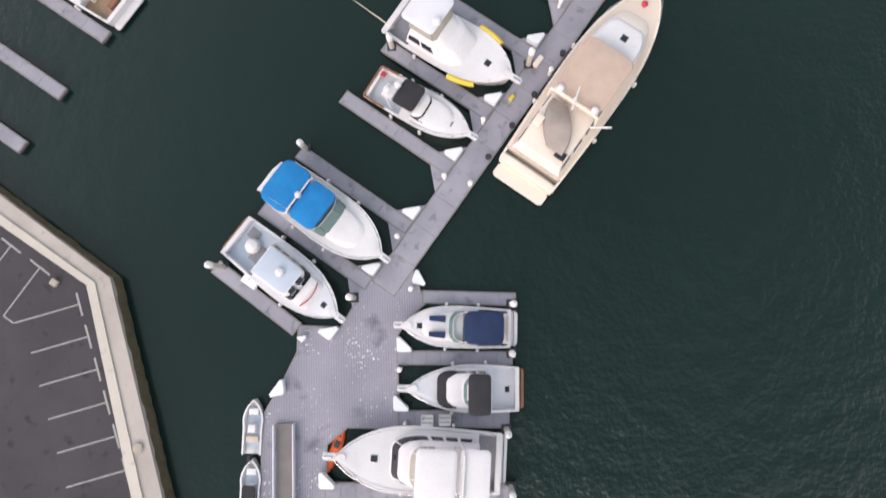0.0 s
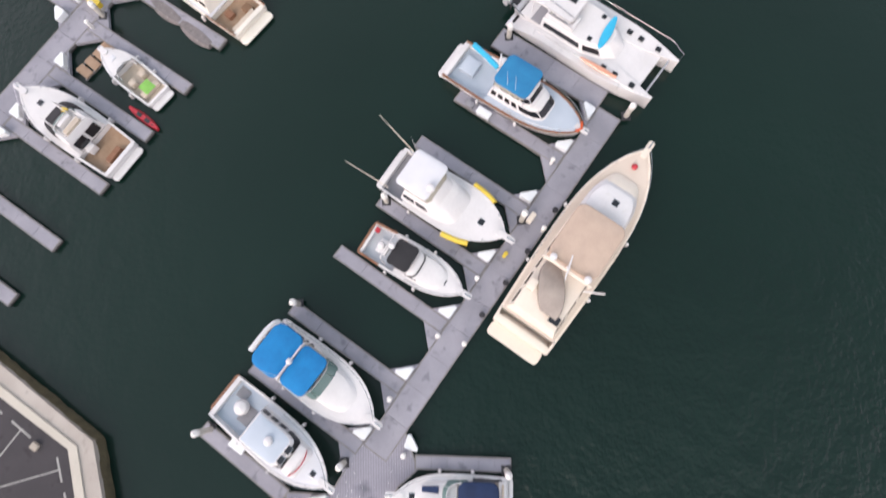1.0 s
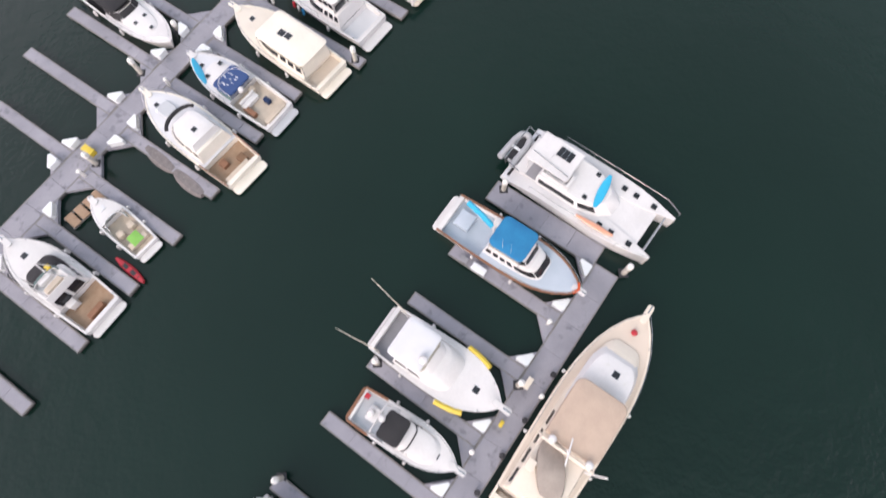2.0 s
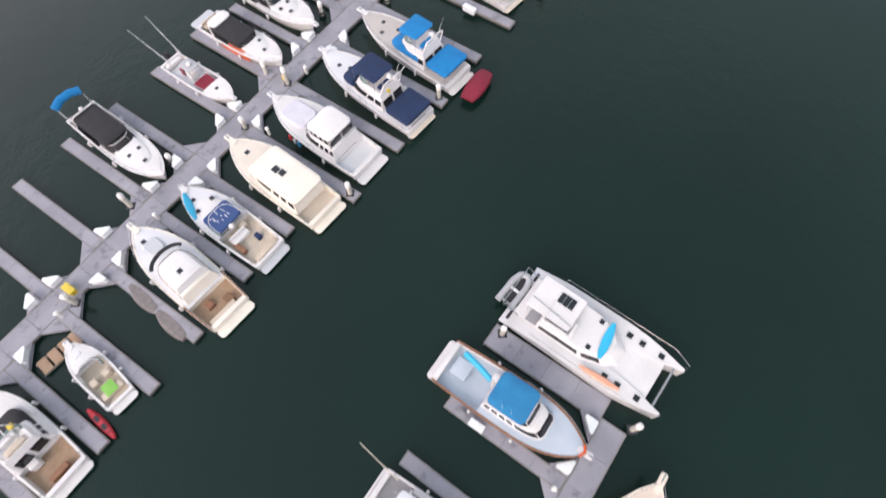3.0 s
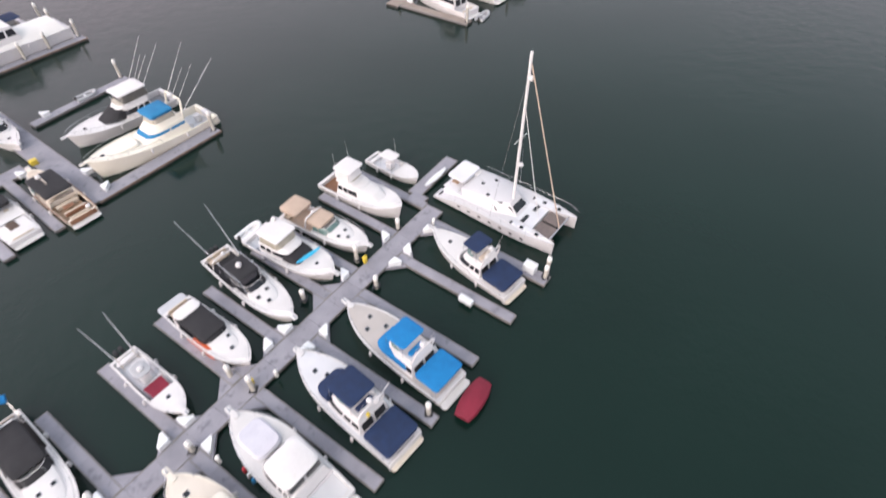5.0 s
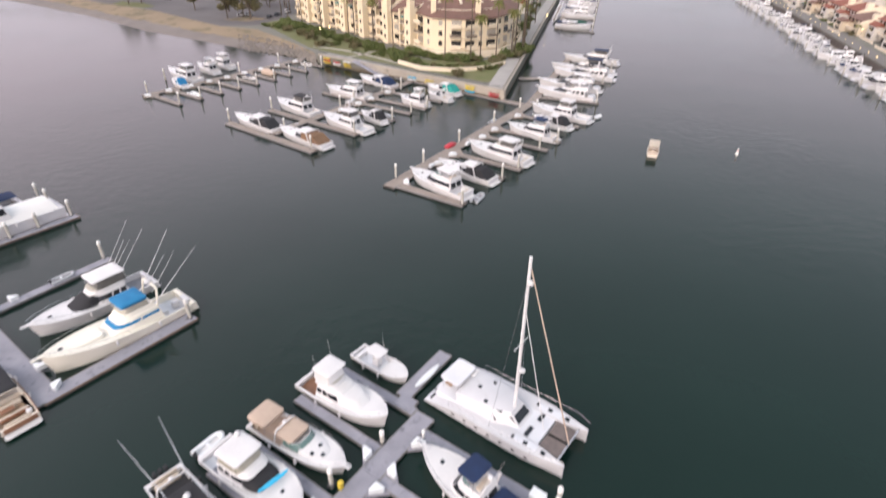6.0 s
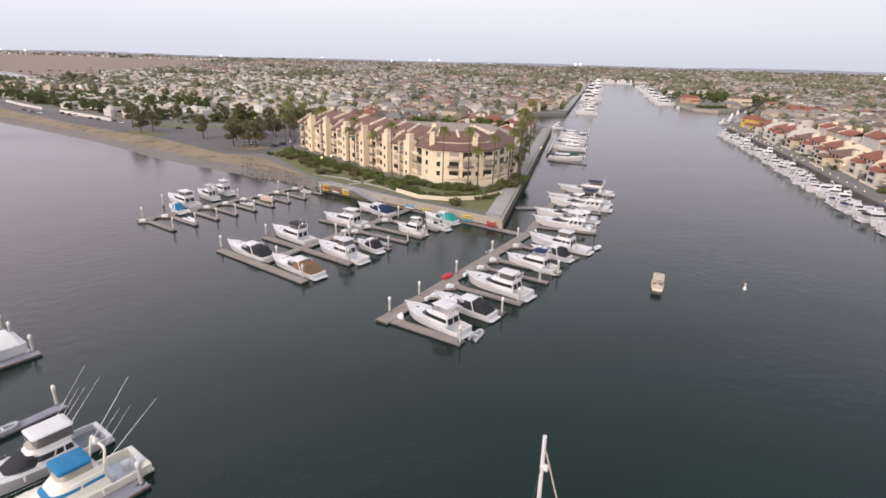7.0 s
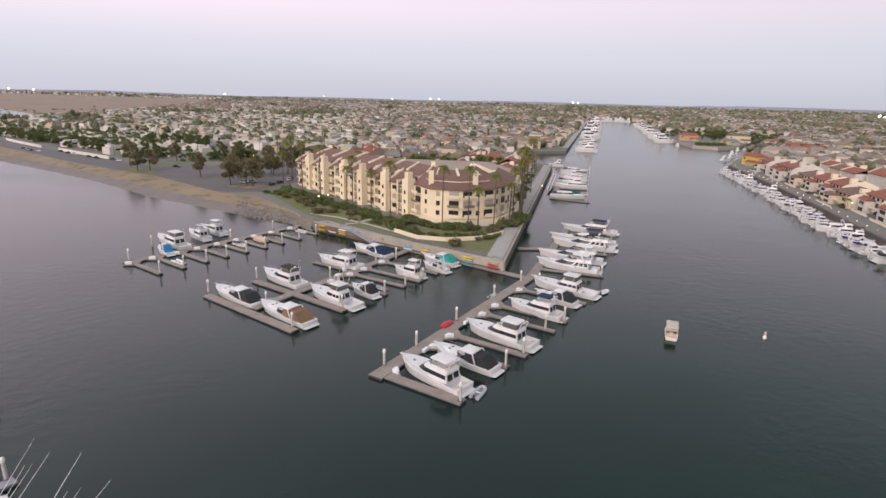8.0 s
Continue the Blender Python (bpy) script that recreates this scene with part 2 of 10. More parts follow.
def box(cx, cy, cz, sx, sy, sz, bevel=0.0, bm=None, turn=0.0):
    bm = bm or bmesh.new()
    made = bmesh.ops.create_cube(bm, size=1)["verts"]
    m = Matrix.Translation((cx, cy, cz)) @ Matrix.Rotation(turn, 4, "Z") @ Matrix.Diagonal((sx, sy, sz, 1))
    bmesh.ops.transform(bm, matrix=m, verts=made)
    if bevel:
        edges = {e for v in made for e in v.link_edges}
        bmesh.ops.bevel(bm, geom=list(edges), offset=bevel, segments=2, affect="EDGES", profile=0.6)
    return bm


def loft(rings, cap0=True, cap1=True, bm=None, closed=True):
    """Skins rings of equally many points."""
    bm = bm or bmesh.new()
    vs = [[bm.verts.new(p) for p in r] for r in rings]
    n = len(rings[0])
    for a, b in zip(vs, vs[1:]):
        for i in range(n if closed else n - 1):
            j = (i + 1) % n
            bm.faces.new((a[i], a[j], b[j], b[i]))
    if cap0:
        bm.faces.new(list(reversed(vs[0])))
    if cap1:
        bm.faces.new(vs[-1])
    return bm


def prism(outline, z0, z1, inset=0.0, bm=None):
    """A slab with an upper edge eased by inset."""
    rings = [[(x, y, z0) for x, y in outline]]
    if inset:
        cx, cy = sum(p[0] for p in outline) / len(outline), sum(p[1] for p in outline) / len(outline)
        rings.append([(x, y, z1 - inset) for x, y in outline])

        def shrink(x, y):
            d = math.hypot(x - cx, y - cy) or 1.0
            return x - (x - cx) / d * inset, y - (y - cy) / d * inset
        rings.append([(*shrink(x, y), z1) for x, y in outline])
    else:
        rings.append([(x, y, z1) for x, y in outline])
    return loft(rings, bm=bm)


def tube(points, r, n=6, bm=None, taper=1.0):
    bm = bm or bmesh.new()
    pts = [Vector(p) for p in points]
    rings = []
    for i, p in enumerate(pts):
        d = (pts[min(i + 1, len(pts) - 1)] - pts[max(i - 1, 0)]).normalized()
        side = d.cross(Vector((0, 0, 1)))
        side = side.normalized() if side.length > 1e-4 else Vector((1, 0, 0))
        up = side.cross(d)
        k = r * (1 + (taper - 1) * i / max(1, len(pts) - 1))
        rings.append([p + side * k * math.cos(a) + up * k * math.sin(a) for a in (2 * math.pi * j / n for j in range(n))])
    return loft(rings, bm=bm)


def lathe(profile, n=14, bm=None, at=(0, 0, 0)):
    """Turns (radius, height) rows round the upright axis."""
    rings = [[(at[0] + r * math.cos(a), at[1] + r * math.sin(a), at[2] + z) for a in (2 * math.pi * j / n for j in range(n))] for r, z in profile]
    return loft(rings, bm=bm)


def rounded(x0, x1, w, r, n=4):
    """A rectangle from x0 to x1, w wide, with round corners."""
    out = []
    for cx, cy, a0 in ((x1 - r, w / 2 - r, 0), (x0 + r, w / 2 - r, 90), (x0 + r, -w / 2 + r, 180), (x1 - r, -w / 2 + r, 270)):
        out += [(cx + r * math.cos(radians(a0 + 90 * k / n)), cy + r * math.sin(radians(a0 + 90 * k / n))) for k in range(n + 1)]
    return out

# ---- water, land and sea walls ----
from mathutils.geometry import tessellate_polygon

def water_mat():
    m = bpy.data.materials.new("harbour_water")
    m.use_nodes = True
    n, l = m.node_tree.nodes, m.node_tree.links
    p = n["Principled BSDF"]
    co = n.new("ShaderNodeTexCoord")
    mur, ramp = n.new("ShaderNodeTexNoise"), n.new("ShaderNodeValToRGB")
    mur.inputs["Scale"].default_value, mur.inputs["Detail"].default_value = 0.035, 5
    ramp.color_ramp.elements[0].position, ramp.color_ramp.elements[1].position = 0.35, 0.75
    ramp.color_ramp.elements[0].color, ramp.color_ramp.elements[1].color = (0.0044, 0.0150, 0.0114, 1), (0.0062, 0.0195, 0.0150, 1)
    l.new(co.outputs["Object"], mur.inputs["Vector"])
    l.new(mur.outputs["Fac"], ramp.inputs[0])
    l.new(ramp.outputs[0], p.inputs["Base Color"])
    p.inputs["Roughness"].default_value = 0.15
    p.inputs["IOR"].default_value = 1.333
    wav, rip, add = n.new("ShaderNodeTexNoise"), n.new("ShaderNodeTexNoise"), n.new("ShaderNodeMath")
    wav.inputs["Scale"].default_value, wav.inputs["Detail"].default_value = 0.45, 3
    rip.inputs["Scale"].default_value, rip.inputs["Detail"].default_value = 2.2, 4
    l.new(co.outputs["Object"], wav.inputs["Vector"])
    l.new(co.outputs["Object"], rip.inputs["Vector"])
    add.operation = "MULTIPLY_ADD"
    add.inputs[1].default_value = 0.35
    l.new(rip.outputs["Fac"], add.inputs[0])
    l.new(wav.outputs["Fac"], add.inputs[2])
    bp = n.new("ShaderNodeBump")
    bp.inputs["Strength"].default_value, bp.inputs["Distance"].default_value = 0.35, 0.12
    # breeze-ruffled patches among calmer water
    gust, gr, gm = n.new("ShaderNodeTexNoise"), n.new("ShaderNodeMapRange"), n.new("ShaderNodeMath")
    gust.inputs["Scale"].default_value, gust.inputs["Detail"].default_value = 0.018, 2
    gr.inputs["From Min"].default_value, gr.inputs["From Max"].default_value = 0.42, 0.66
    gr.inputs["To Min"].default_value, gr.inputs["To Max"].default_value = 0.35, 2.6
    gm.operation = "MULTIPLY"
    l.new(co.outputs["Object"], gust.inputs["Vector"])
    l.new(gust.outputs["Fac"], gr.inputs["Value"])
    # one stronger cat's-paw off the near pier head
    far, fr, mx = n.new("ShaderNodeVectorMath"), n.new("ShaderNodeMapRange"), n.new("ShaderNodeMath")
    far.operation = "DISTANCE"
    far.inputs[1].default_value = (38.0, -26.0, 0.0)
    fr.inputs["From Min"].default_value, fr.inputs["From Max"].default_value = 4.0, 52.0
    fr.inputs["To Min"].default_value, fr.inputs["To Max"].default_value = 30.0, 0.3
    mx.operation = "MAXIMUM"
    l.new(co.outputs["Object"], far.inputs[0])
    l.new(far.outputs["Value"], fr.inputs["Value"])
    l.new(fr.outputs[0], mx.inputs[0])
    l.new(gr.outputs[0], mx.inputs[1])
    l.new(add.outputs[0], gm.inputs[0])
    l.new(mx.outputs[0], gm.inputs[1])
    l.new(gm.outputs[0], bp.inputs["Height"])
    l.new(bp.outputs[0], p.inputs["Normal"])
    return m


WATER = water_mat()
bm = bmesh.new()
bm.faces.new([bm.verts.new(v) for v in ((-6000, -3000, 0), (6000, -3000, 0), (6000, 6000, 0), (-6000, 6000, 0))])
tagged(link("water", bm, WATER), "dark green calm harbour water", "water", kind="structure")


def land_mat(name, a, b, scale, c, level):
    return mat(name, a, b, scale, 0.95, bump=0.2, fine=20, spots=(c, level))


EARTH = land_mat("suburban_ground", (0.19, 0.18, 0.16), (0.145, 0.145, 0.12), 0.02, (0.11, 0.125, 0.07), 0.55)


def sheet(name, outline, z, material, label, category, foot=None, depth=4.0):
    """A level piece of land with upright sides down to the water."""
    bm = bmesh.new()
    top = [bm.verts.new((x, y, z)) for x, y in outline]
    low = [bm.verts.new((x, y, z - depth)) for x, y in outline]
    for tri in tessellate_polygon([[Vector((x, y, 0)) for x, y in outline]]):
        bm.faces.new([top[i] for i in tri])
    for i in range(len(top)):
        j = (i + 1) % len(top)
        bm.faces.new((top[i], top[j], low[j], low[i]))
    return tagged(link(name, bm, material, smooth=False), label, category, kind="structure")


GROUND_Z = 2.8
CHANNEL_LEFT = [(25.5, 206.0), (90.0, 446.0), (72, 478), (82, 552), (128, 566), (138, 600), (392, 1442)]
CHANNEL_RIGHT = [(490, 1430), (477, 1300), (304, 735), (294, 668), (311, 646), (342, 666), (400, 745), (520, 890), (532, 878), (385, 690), (330, 625), (275, 535), (248, 500), (232, 472), (219.5, 428), (203, 365), (185.5, 306), (171.5, 262), (158, 215), (130, 100), (125, -900)]
SHORE = [(-38.0, 252.0), (-40.0, 256.0), (-52.0, 274.0), (-74.0, 302.0), (-93.0, 309.0), (-141.0, 352.0), (-181.0, 377.0), (-233.0, 413.0), (-328.0, 488.0), (-700.0, 755.0), (-1900.0, 1560.0)]
ground_outline = list(reversed(SHORE)) + CHANNEL_LEFT + CHANNEL_RIGHT + [(5500, -900), (5500, 4900), (-5500, 4900), (-5500, 2600)]
sheet("ground", ground_outline, GROUND_Z, EARTH, "flat built-up land round the harbour", "ground")


def wall_run(name, pts, w, z0, z1, material, label, cap=None, category="sea wall"):
    """A wall along a line of points, w thick to the left of the line, with a slightly wider cap."""
    root = thing(name, Matrix.Identity(4), label, category, kind="structure")
    for i, ((ax, ay), (bx, by)) in enumerate(zip(pts, pts[1:])):
        d = Vector((bx - ax, by - ay)).normalized()
        nx, ny = -d.y, d.x
        e = 0.006 * (i % 2)
        out = [(ax, ay), (bx, by), (bx + nx * w, by + ny * w), (ax + nx * w, ay + ny * w)]
        part("wall_panel", prism(out, z0, z1 - e), material, root)
        if cap:
            k = 0.12
            out = [(ax - nx * k, ay - ny * k), (bx - nx * k, by - ny * k), (bx + nx * (w + k), by + ny * (w + k)), (ax + nx * (w + k), ay + ny * (w + k))]
            part("wall_cap", prism(out, z1 + 0.004, z1 + 0.28 + e, 0.04), cap, root)
    return root


wall_run("sea_wall", [(-37.9, 252.0), (25.4, 205.9), (89.9, 446.0)], 0.9, -1.5, 3.0, SEAWALL, "weathered tan concrete sea wall below the promenade", SEAWALL)

TIDE = mat("dark_tidal_stain", (0.135, 0.11, 0.075), (0.085, 0.07, 0.05), 0.5, 0.85, bump=0.5)
wall_run("tide_band", [(-37.93, 251.96), (25.46, 205.80), (89.96, 446.0)], 0.05, -1.0, 0.95, TIDE, "dark weed and barnacle band at the foot of the sea wall", None, "marine growth")
for name, pts in (("railing", [(-37.4, 252.2), (25.2, 206.6)]), ("railing", [(25.2, 206.6), (89.2, 446.0)])):
    a, c = Vector(pts[0]), Vector(pts[1])
    rail = thing(name, Matrix.Identity(4), "dark steel railing along the promenade edge", "railing", "promenade railings", kind="structure")
    for zz in (3.75, 4.25):
        part("rail", tube([(a.x, a.y, zz), (c.x, c.y, zz)], 0.045, 5), RUBBER, rail)
    n = int((c - a).length / 6)
    for i in range(n + 1):
        p = a.lerp(c, i / n)
        part("post", tube([(p.x, p.y, 3.2), (p.x, p.y, 4.3)], 0.05, 5), RUBBER, rail)


def offset_line(pts, d):
    out = []
    for i, (x, y) in enumerate(pts):
        a, c = pts[max(i - 1, 0)], pts[min(i + 1, len(pts) - 1)]
        v = Vector((c[0] - a[0], c[1] - a[1])).normalized()
        out.append((x + v.y * d, y - v.x * d))
    return out


# car park quay beside the near pier
LOT_Z = 1.25
QUAY_OUT = [(-89.0, 45.3), (-37.14, 5.73), (-27.48, -1.64), (-22.74, -19.04), (-17.6, -38.0)]
QUAY_IN = [(-89.0, 42.6), (-36.99, 3.22), (-29.35, -2.16), (-25.12, -18.98), (-20.4, -38.0)]
QUAY_MID = [(a + (c - a) * 0.36, b + (d - b) * 0.36) for (a, b), (c, d) in zip(QUAY_IN, QUAY_OUT)]
quay = sheet("quay", QUAY_IN + [(-90.0, -40.0)], LOT_Z - 0.05, ASPHALT, "worn dark asphalt car park above the quay wall", "car park")


def band(name, a, c, z0, z1, material, label, category):
    """A course of masonry between two lines."""
    bm = bmesh.new()
    for i in range(len(a) - 1):
        prism([a[i], a[i + 1], c[i + 1], c[i]], z0, z1, bm=bm)
    return tagged(link(name, bm, material, smooth=False), label, category, kind="structure")


def ribbon(name, pts, w, z, thick, material, label, category):
    """A strip of paving along a line, w wide to its right."""
    return band(name, pts, offset_line(pts, w), z - thick, z, material, label, category)


PAVE = mat("quay_paving", (0.44, 0.405, 0.365), (0.36, 0.325, 0.29), 0.35, 0.9, bump=0.25, fine=25, spots=((0.29, 0.265, 0.24), 0.60))
KERBPAVE = mat("pale_quay_kerb", (0.54, 0.505, 0.44), (0.46, 0.43, 0.37), 0.3, 0.9, bump=0.2, fine=30, spots=((0.36, 0.34, 0.30), 0.62))
band("quay_wall", QUAY_MID, QUAY_OUT, -1.5, LOT_Z + 0.02, PAVE, "weathered concrete quay wall with stained top", "sea wall")
band("kerb", QUAY_IN, [(x + 0.012, y + 0.006) for x, y in QUAY_MID], LOT_Z - 0.6, LOT_Z + 0.14, KERBPAVE, "pale cream concrete kerb walk along the car park", "kerb")
GROW = [(x + 0.32 * (0.62 if i < 2 else 0.85 if i == 2 else 0.97), y + 0.32 * (0.78 if i < 2 else 0.5 if i == 2 else 0.25)) for i, (x, y) in enumerate(QUAY_OUT)]
rng = random.Random(21)
bm = bmesh.new()
for i in range(len(QUAY_OUT) - 1):
    a, c, e, g = (Vector(v) for v in (QUAY_OUT[i], QUAY_OUT[i + 1], GROW[i], GROW[i + 1]))
    steps = 8 if i == 0 else max(4, int((c - a).length / 0.45))
    rows = []
    for k in range(steps + 1):
        p, q = a.lerp(c, k / steps), e.lerp(g, k / steps)
        w = rng.uniform(0.65, 1.1)
        rows.append([(p.x, p.y, rng.uniform(0.72, 1.0)), (*p.lerp(q, 0.35 * w), rng.uniform(0.45, 0.7)), (*p.lerp(q, 0.75 * w), rng.uniform(0.15, 0.35)), (*p.lerp(q, w), -0.3)])
    loft(rows, False, False, bm, closed=False)
tagged(link("barnacle_growth", bm, BARNACLE, smooth=False), "brown barnacles and weed along the wall foot", "marine growth", kind="stuff")
ob = link("manhole_cover", lathe([(0.42, 0.0), (0.42, 0.03), (0.36, 0.05), (0.02, 0.05)], 16), SEAWALL)
ob.matrix_basis = pose(-24.75, -15.16, LOT_Z + 0.14)
tagged(ob, "round pale concrete lid on the kerb walk", "manhole cover")


def painted(a, c, w, label, group, lift):
    """A stripe of road paint from a to c."""
    a, c = Vector(a), Vector(c)
    d = c - a
    ln = link("parking_line", box(0, 0, 0, d.length, w, 0.008), PAINT)
    ln.matrix_basis = pose((a.x + c.x) / 2, (a.y + c.y) / 2, LOT_Z - 0.045 + lift, 0, 0, math.degrees(math.atan2(d.y, d.x)))
    tagged(ln, label, "road marking", group)


for i in range(8):
    base = Vector((-29.98, -3.70)) + Vector((0.845, -2.633)) * i
    along = Vector((0.29, -0.957))
    painted(base - along * 0.98, base + along * 0.98, 0.17, "worn white painted bay end bar", "parking bay bars", 0.008)
    painted(base, base + Vector((-4.72, -1.16)) * (1.13 if i == 0 else 1.0), 0.12, "worn white painted parking bay line", "parking bay lines", 0.004)
for i in range(3):
    base = Vector((-33.42, -0.53)) + Vector((-2.54, 1.92)) * i
    painted(base + Vector((-0.85, 0.67)), base + Vector((0.85, -0.67)), 0.17, "worn white painted bay end bar", "parking bay bars", 0.008)
    painted(base, base + Vector((-2.85, -3.85)), 0.12, "worn white painted parking bay line", "parking bay lines", 0.004)
painted((-36.29, -4.4), (-35.38, -5.04), 0.12, "worn white painted line closing the corner", "parking bay lines", 0.006)
ob = link("kerb_block", box(0, 0, 0.16, 0.62, 0.52, 0.32, 0.05), SEAWALL)
ob.matrix_basis = pose(-32.03, -1.86, LOT_Z - 0.05, 0, 0, -35)
tagged(ob, "pale concrete block standing on the car park", "block")

# ---- boats: the kit of parts ----
class Boat:
    """A motor boat afloat; x runs forward from the stern (s = 0) to the bow (s = 1)."""

    def __init__(self, name, label, bow, stern, beam, hull=GEL, deck=GELGREY, free=(0.95, 1.65), cockpit=0.26, full=0.40, sharp=2.1, floor=GREYDECK, rim=None, stripe=None, group="moored boats", pad=0.0, aft=0.0, lite=False):
        self.lite, self.raised = lite, (0.0, 0.0)
        bx, by = bow
        sx, sy = stern
        d = math.hypot(bx - sx, by - sy)
        ux, uy = (bx - sx) / d, (by - sy) / d
        bx, by, sx, sy = bx - ux * pad, by - uy * pad, sx + ux * aft, sy + uy * aft
        self.L = d - pad - aft
        self.B, self.free, self.full, self.sharp = beam, free, full, sharp
        ang = math.degrees(math.atan2(by - sy, bx - sx))
        self.root = thing(name, pose((bx + sx) / 2, (by + sy) / 2, 0, 0, 0, ang), label, "boat", group)
        self.hull_mat, self.deck_mat = hull, deck
        self.cock = cockpit
        self._hull(hull, deck, floor, rim or hull, stripe)

    def x(self, s):
        return (s - 0.5) * self.L

    def hb(self, s):
        if s < self.full:
            return self.B / 2 * (0.90 + 0.10 * math.sin(s / self.full * math.pi / 2))
        u = (s - self.full) / (1 - self.full)
        return max(self.B / 2 * max(1 - u ** self.sharp, 0.0) ** 0.80, 0.05)

    def zs(self, s):
        return self.free[0] + (self.free[1] - self.free[0]) * s ** 1.7

    def p(self, name, bm, material, label="", smooth=True):
        return part(name, bm, material, self.root, label, smooth)

    def _hull(self, hull, deck, floor, rim, stripe):
        S = [i / 15 for i in range(16)] + [0.985, 1.0]
        S.sort()
        rings = []
        for s in S:
            b, z, x = self.hb(s), self.zs(s), self.x(s)
            low = 0.93 - 0.25 * s ** 2
            rake = 0.055 * self.L * s ** 5
            side = [(x, b, z), (x - rake * 0.45, b * (low + 0.04), z * 0.45), (x - rake * 0.8, b * low * 0.93, 0.05), (x - rake, b * 0.55 * low, -0.35)]
            rings.append(side + [(x - rake, 0, -0.55)] + [(a, -c, d) for a, c, d in reversed(side)])
        self.p("hull", loft(rings, closed=False, cap0=True, cap1=True), hull)
        if stripe:
            for sg in (1, -1):
                bm = bmesh.new()
                rows = []
                for s in S:
                    b, z, x = self.hb(s), self.zs(s), self.x(s)
                    rows.append([(x, sg * (b + 0.012), z - 0.14), (x, sg * (b + 0.012), z - 0.30)])
                loft(rows, False, False, bm, closed=False)
                self.p("hull_stripe", bm, stripe)
        # gunwale all round
        for sg in (1, -1):
            rows = []
            for s in S:
                b, z, x = self.hb(s), self.zs(s), self.x(s)
                i = max(b - 0.16, 0.0)
                rows.append([(x, sg * (b + 0.03), z - 0.06), (x, sg * (b + 0.03), z + 0.03), (x, sg * i, z + 0.04), (x, sg * i, z - 0.10)])
            self.p("gunwale", loft(rows, bm=None), rim)
        # foredeck with a little camber
        c = self.cock
        rows = []
        for s in [c + (1 - c) * i / 12 for i in range(13)]:
            b, z, x = max(self.hb(s) - 0.14, 0.01), self.zs(s), self.x(s)
            rows.append([(x, b, z), (x, b * 0.6, z + 0.05), (x, 0, z + 0.07), (x, -b * 0.6, z + 0.05), (x, -b, z)])
        self.p("foredeck", loft(rows, False, False, closed=False), deck)
        if c > 0.02:
            z0 = min(0.5, self.free[0] - 0.4)
            rows, outer = [], []
            for s in (0.03, c * 0.35, c * 0.7, c):
                b, x = self.hb(s) - 0.15, self.x(s)
                rows.append([(x, b, self.zs(s)), (x, b - 0.05, z0), (x, -b + 0.05, z0), (x, -b, self.zs(s))])
            self.p("cockpit_sole", loft([[r[1], r[2]] for r in rows], False, False, closed=False), floor)
            for sg in (0, 2):
                self.p("cockpit_side", loft([[r[sg], r[sg + 1]] for r in rows], False, False, closed=False), hull)
            bm = bmesh.new()
            bm.faces.new([bm.verts.new(v) for v in rows[-1]])
            self.p("bulkhead", bm, hull)
            b = self.hb(0) - 0.02
            self.p("transom", box(self.x(0.015), 0, (self.zs(0) + z0) / 2, 0.05 + self.L * 0.03, 2 * b, self.zs(0) - z0, 0.03), hull)
        else:
            self.p("transom", box(self.x(0.0) + 0.1, 0, self.zs(0) * 0.6, 0.25, 2 * self.hb(0) - 0.05, self.zs(0) * 0.9, 0.04), hull)

    # ---- superstructure ----
    def ring(self, s0, s1, w, z, k, front, n=9):
        """Half outline along the side, from the back to the nose, and its mirror."""
        x0, x1 = self.x(s0), self.x(s1)
        half = []
        for i in range(n + 1):
            u = i / n
            u = u if u < k else k + (1 - k) * math.sin((u - k) / (1 - k) * math.pi / 2)
            y = 1.0 if u <= k else max(1 - ((u - k) / (1 - k)) ** 2.4, 0) ** 0.5 * (1 - front) + front * 1.0
            half.append((x0 + (x1 - x0) * u, w / 2 * y, z))
        return half + [(a, -b, c) for a, b, c in reversed(half)]

    def house(self, name, s0, s1, w, h, material, z=None, k=0.55, front=0.35, rake=0.10, aft=0.02, tumble=0.86, glass=GLASS, panes=(2, 3), band=(0.38, 0.82), top=None, camber=0.08, label=""):
        """A deckhouse with raked, rounded ends and windows let into its sides and front."""
        z = self.zs((s0 + s1) / 2) - 0.05 if z is None else z
        n = 9
        low = self.ring(s0, s1, w, z, k, front)
        high = self.ring(s0 + aft, s1 - rake, w * tumble, z + h, k, front)
        mix = [[tuple(a + (b - a) * f for a, b in zip(p, q)) for p, q in zip(low, high)] for f in (0, 0.94)]
        cx = (self.x(s0 + aft) + self.x(s1 - rake)) / 2
        lid = [(cx + (x - cx) * 0.965, y * 0.95, z + h) for x, y, _ in high]
        crown = [(cx + (x - cx) * 0.5, y * 0.5, z + h + camber) for x, y, _ in high]
        ob = self.p(name, loft([mix[0], mix[1], lid, crown]), material, label)
        if top:
            roof = [[(cx + (x - cx) * f, y * f, zz) for x, y, _ in high] for f, zz in ((0.93, z + h + 0.02), (0.90, z + h + 0.035), (0.45, z + h + camber + 0.03))]
            part("roof_panel", loft(roof), top, ob)
        if glass:
            def at(i, f):
                a, b = Vector(low[i]), Vector(high[i])
                v = a + (b - a) * f
                nrm = Vector((v.x - cx, v.y * 3, 0)).normalized()
                return v + nrm * 0.012 if abs(v.y) > 0.05 else v + Vector((0.015, 0, 0))
            total = len(low)
            kk = max(2, int(k * n))
            spans = []
            for j in range(panes[0]):
                a, b = kk * j / panes[0], kk * (j + 1) / panes[0]
                spans.append((a + 0.25, b - 0.1))
            spans += [(total - 1 - b, total - 1 - a) for a, b in spans]
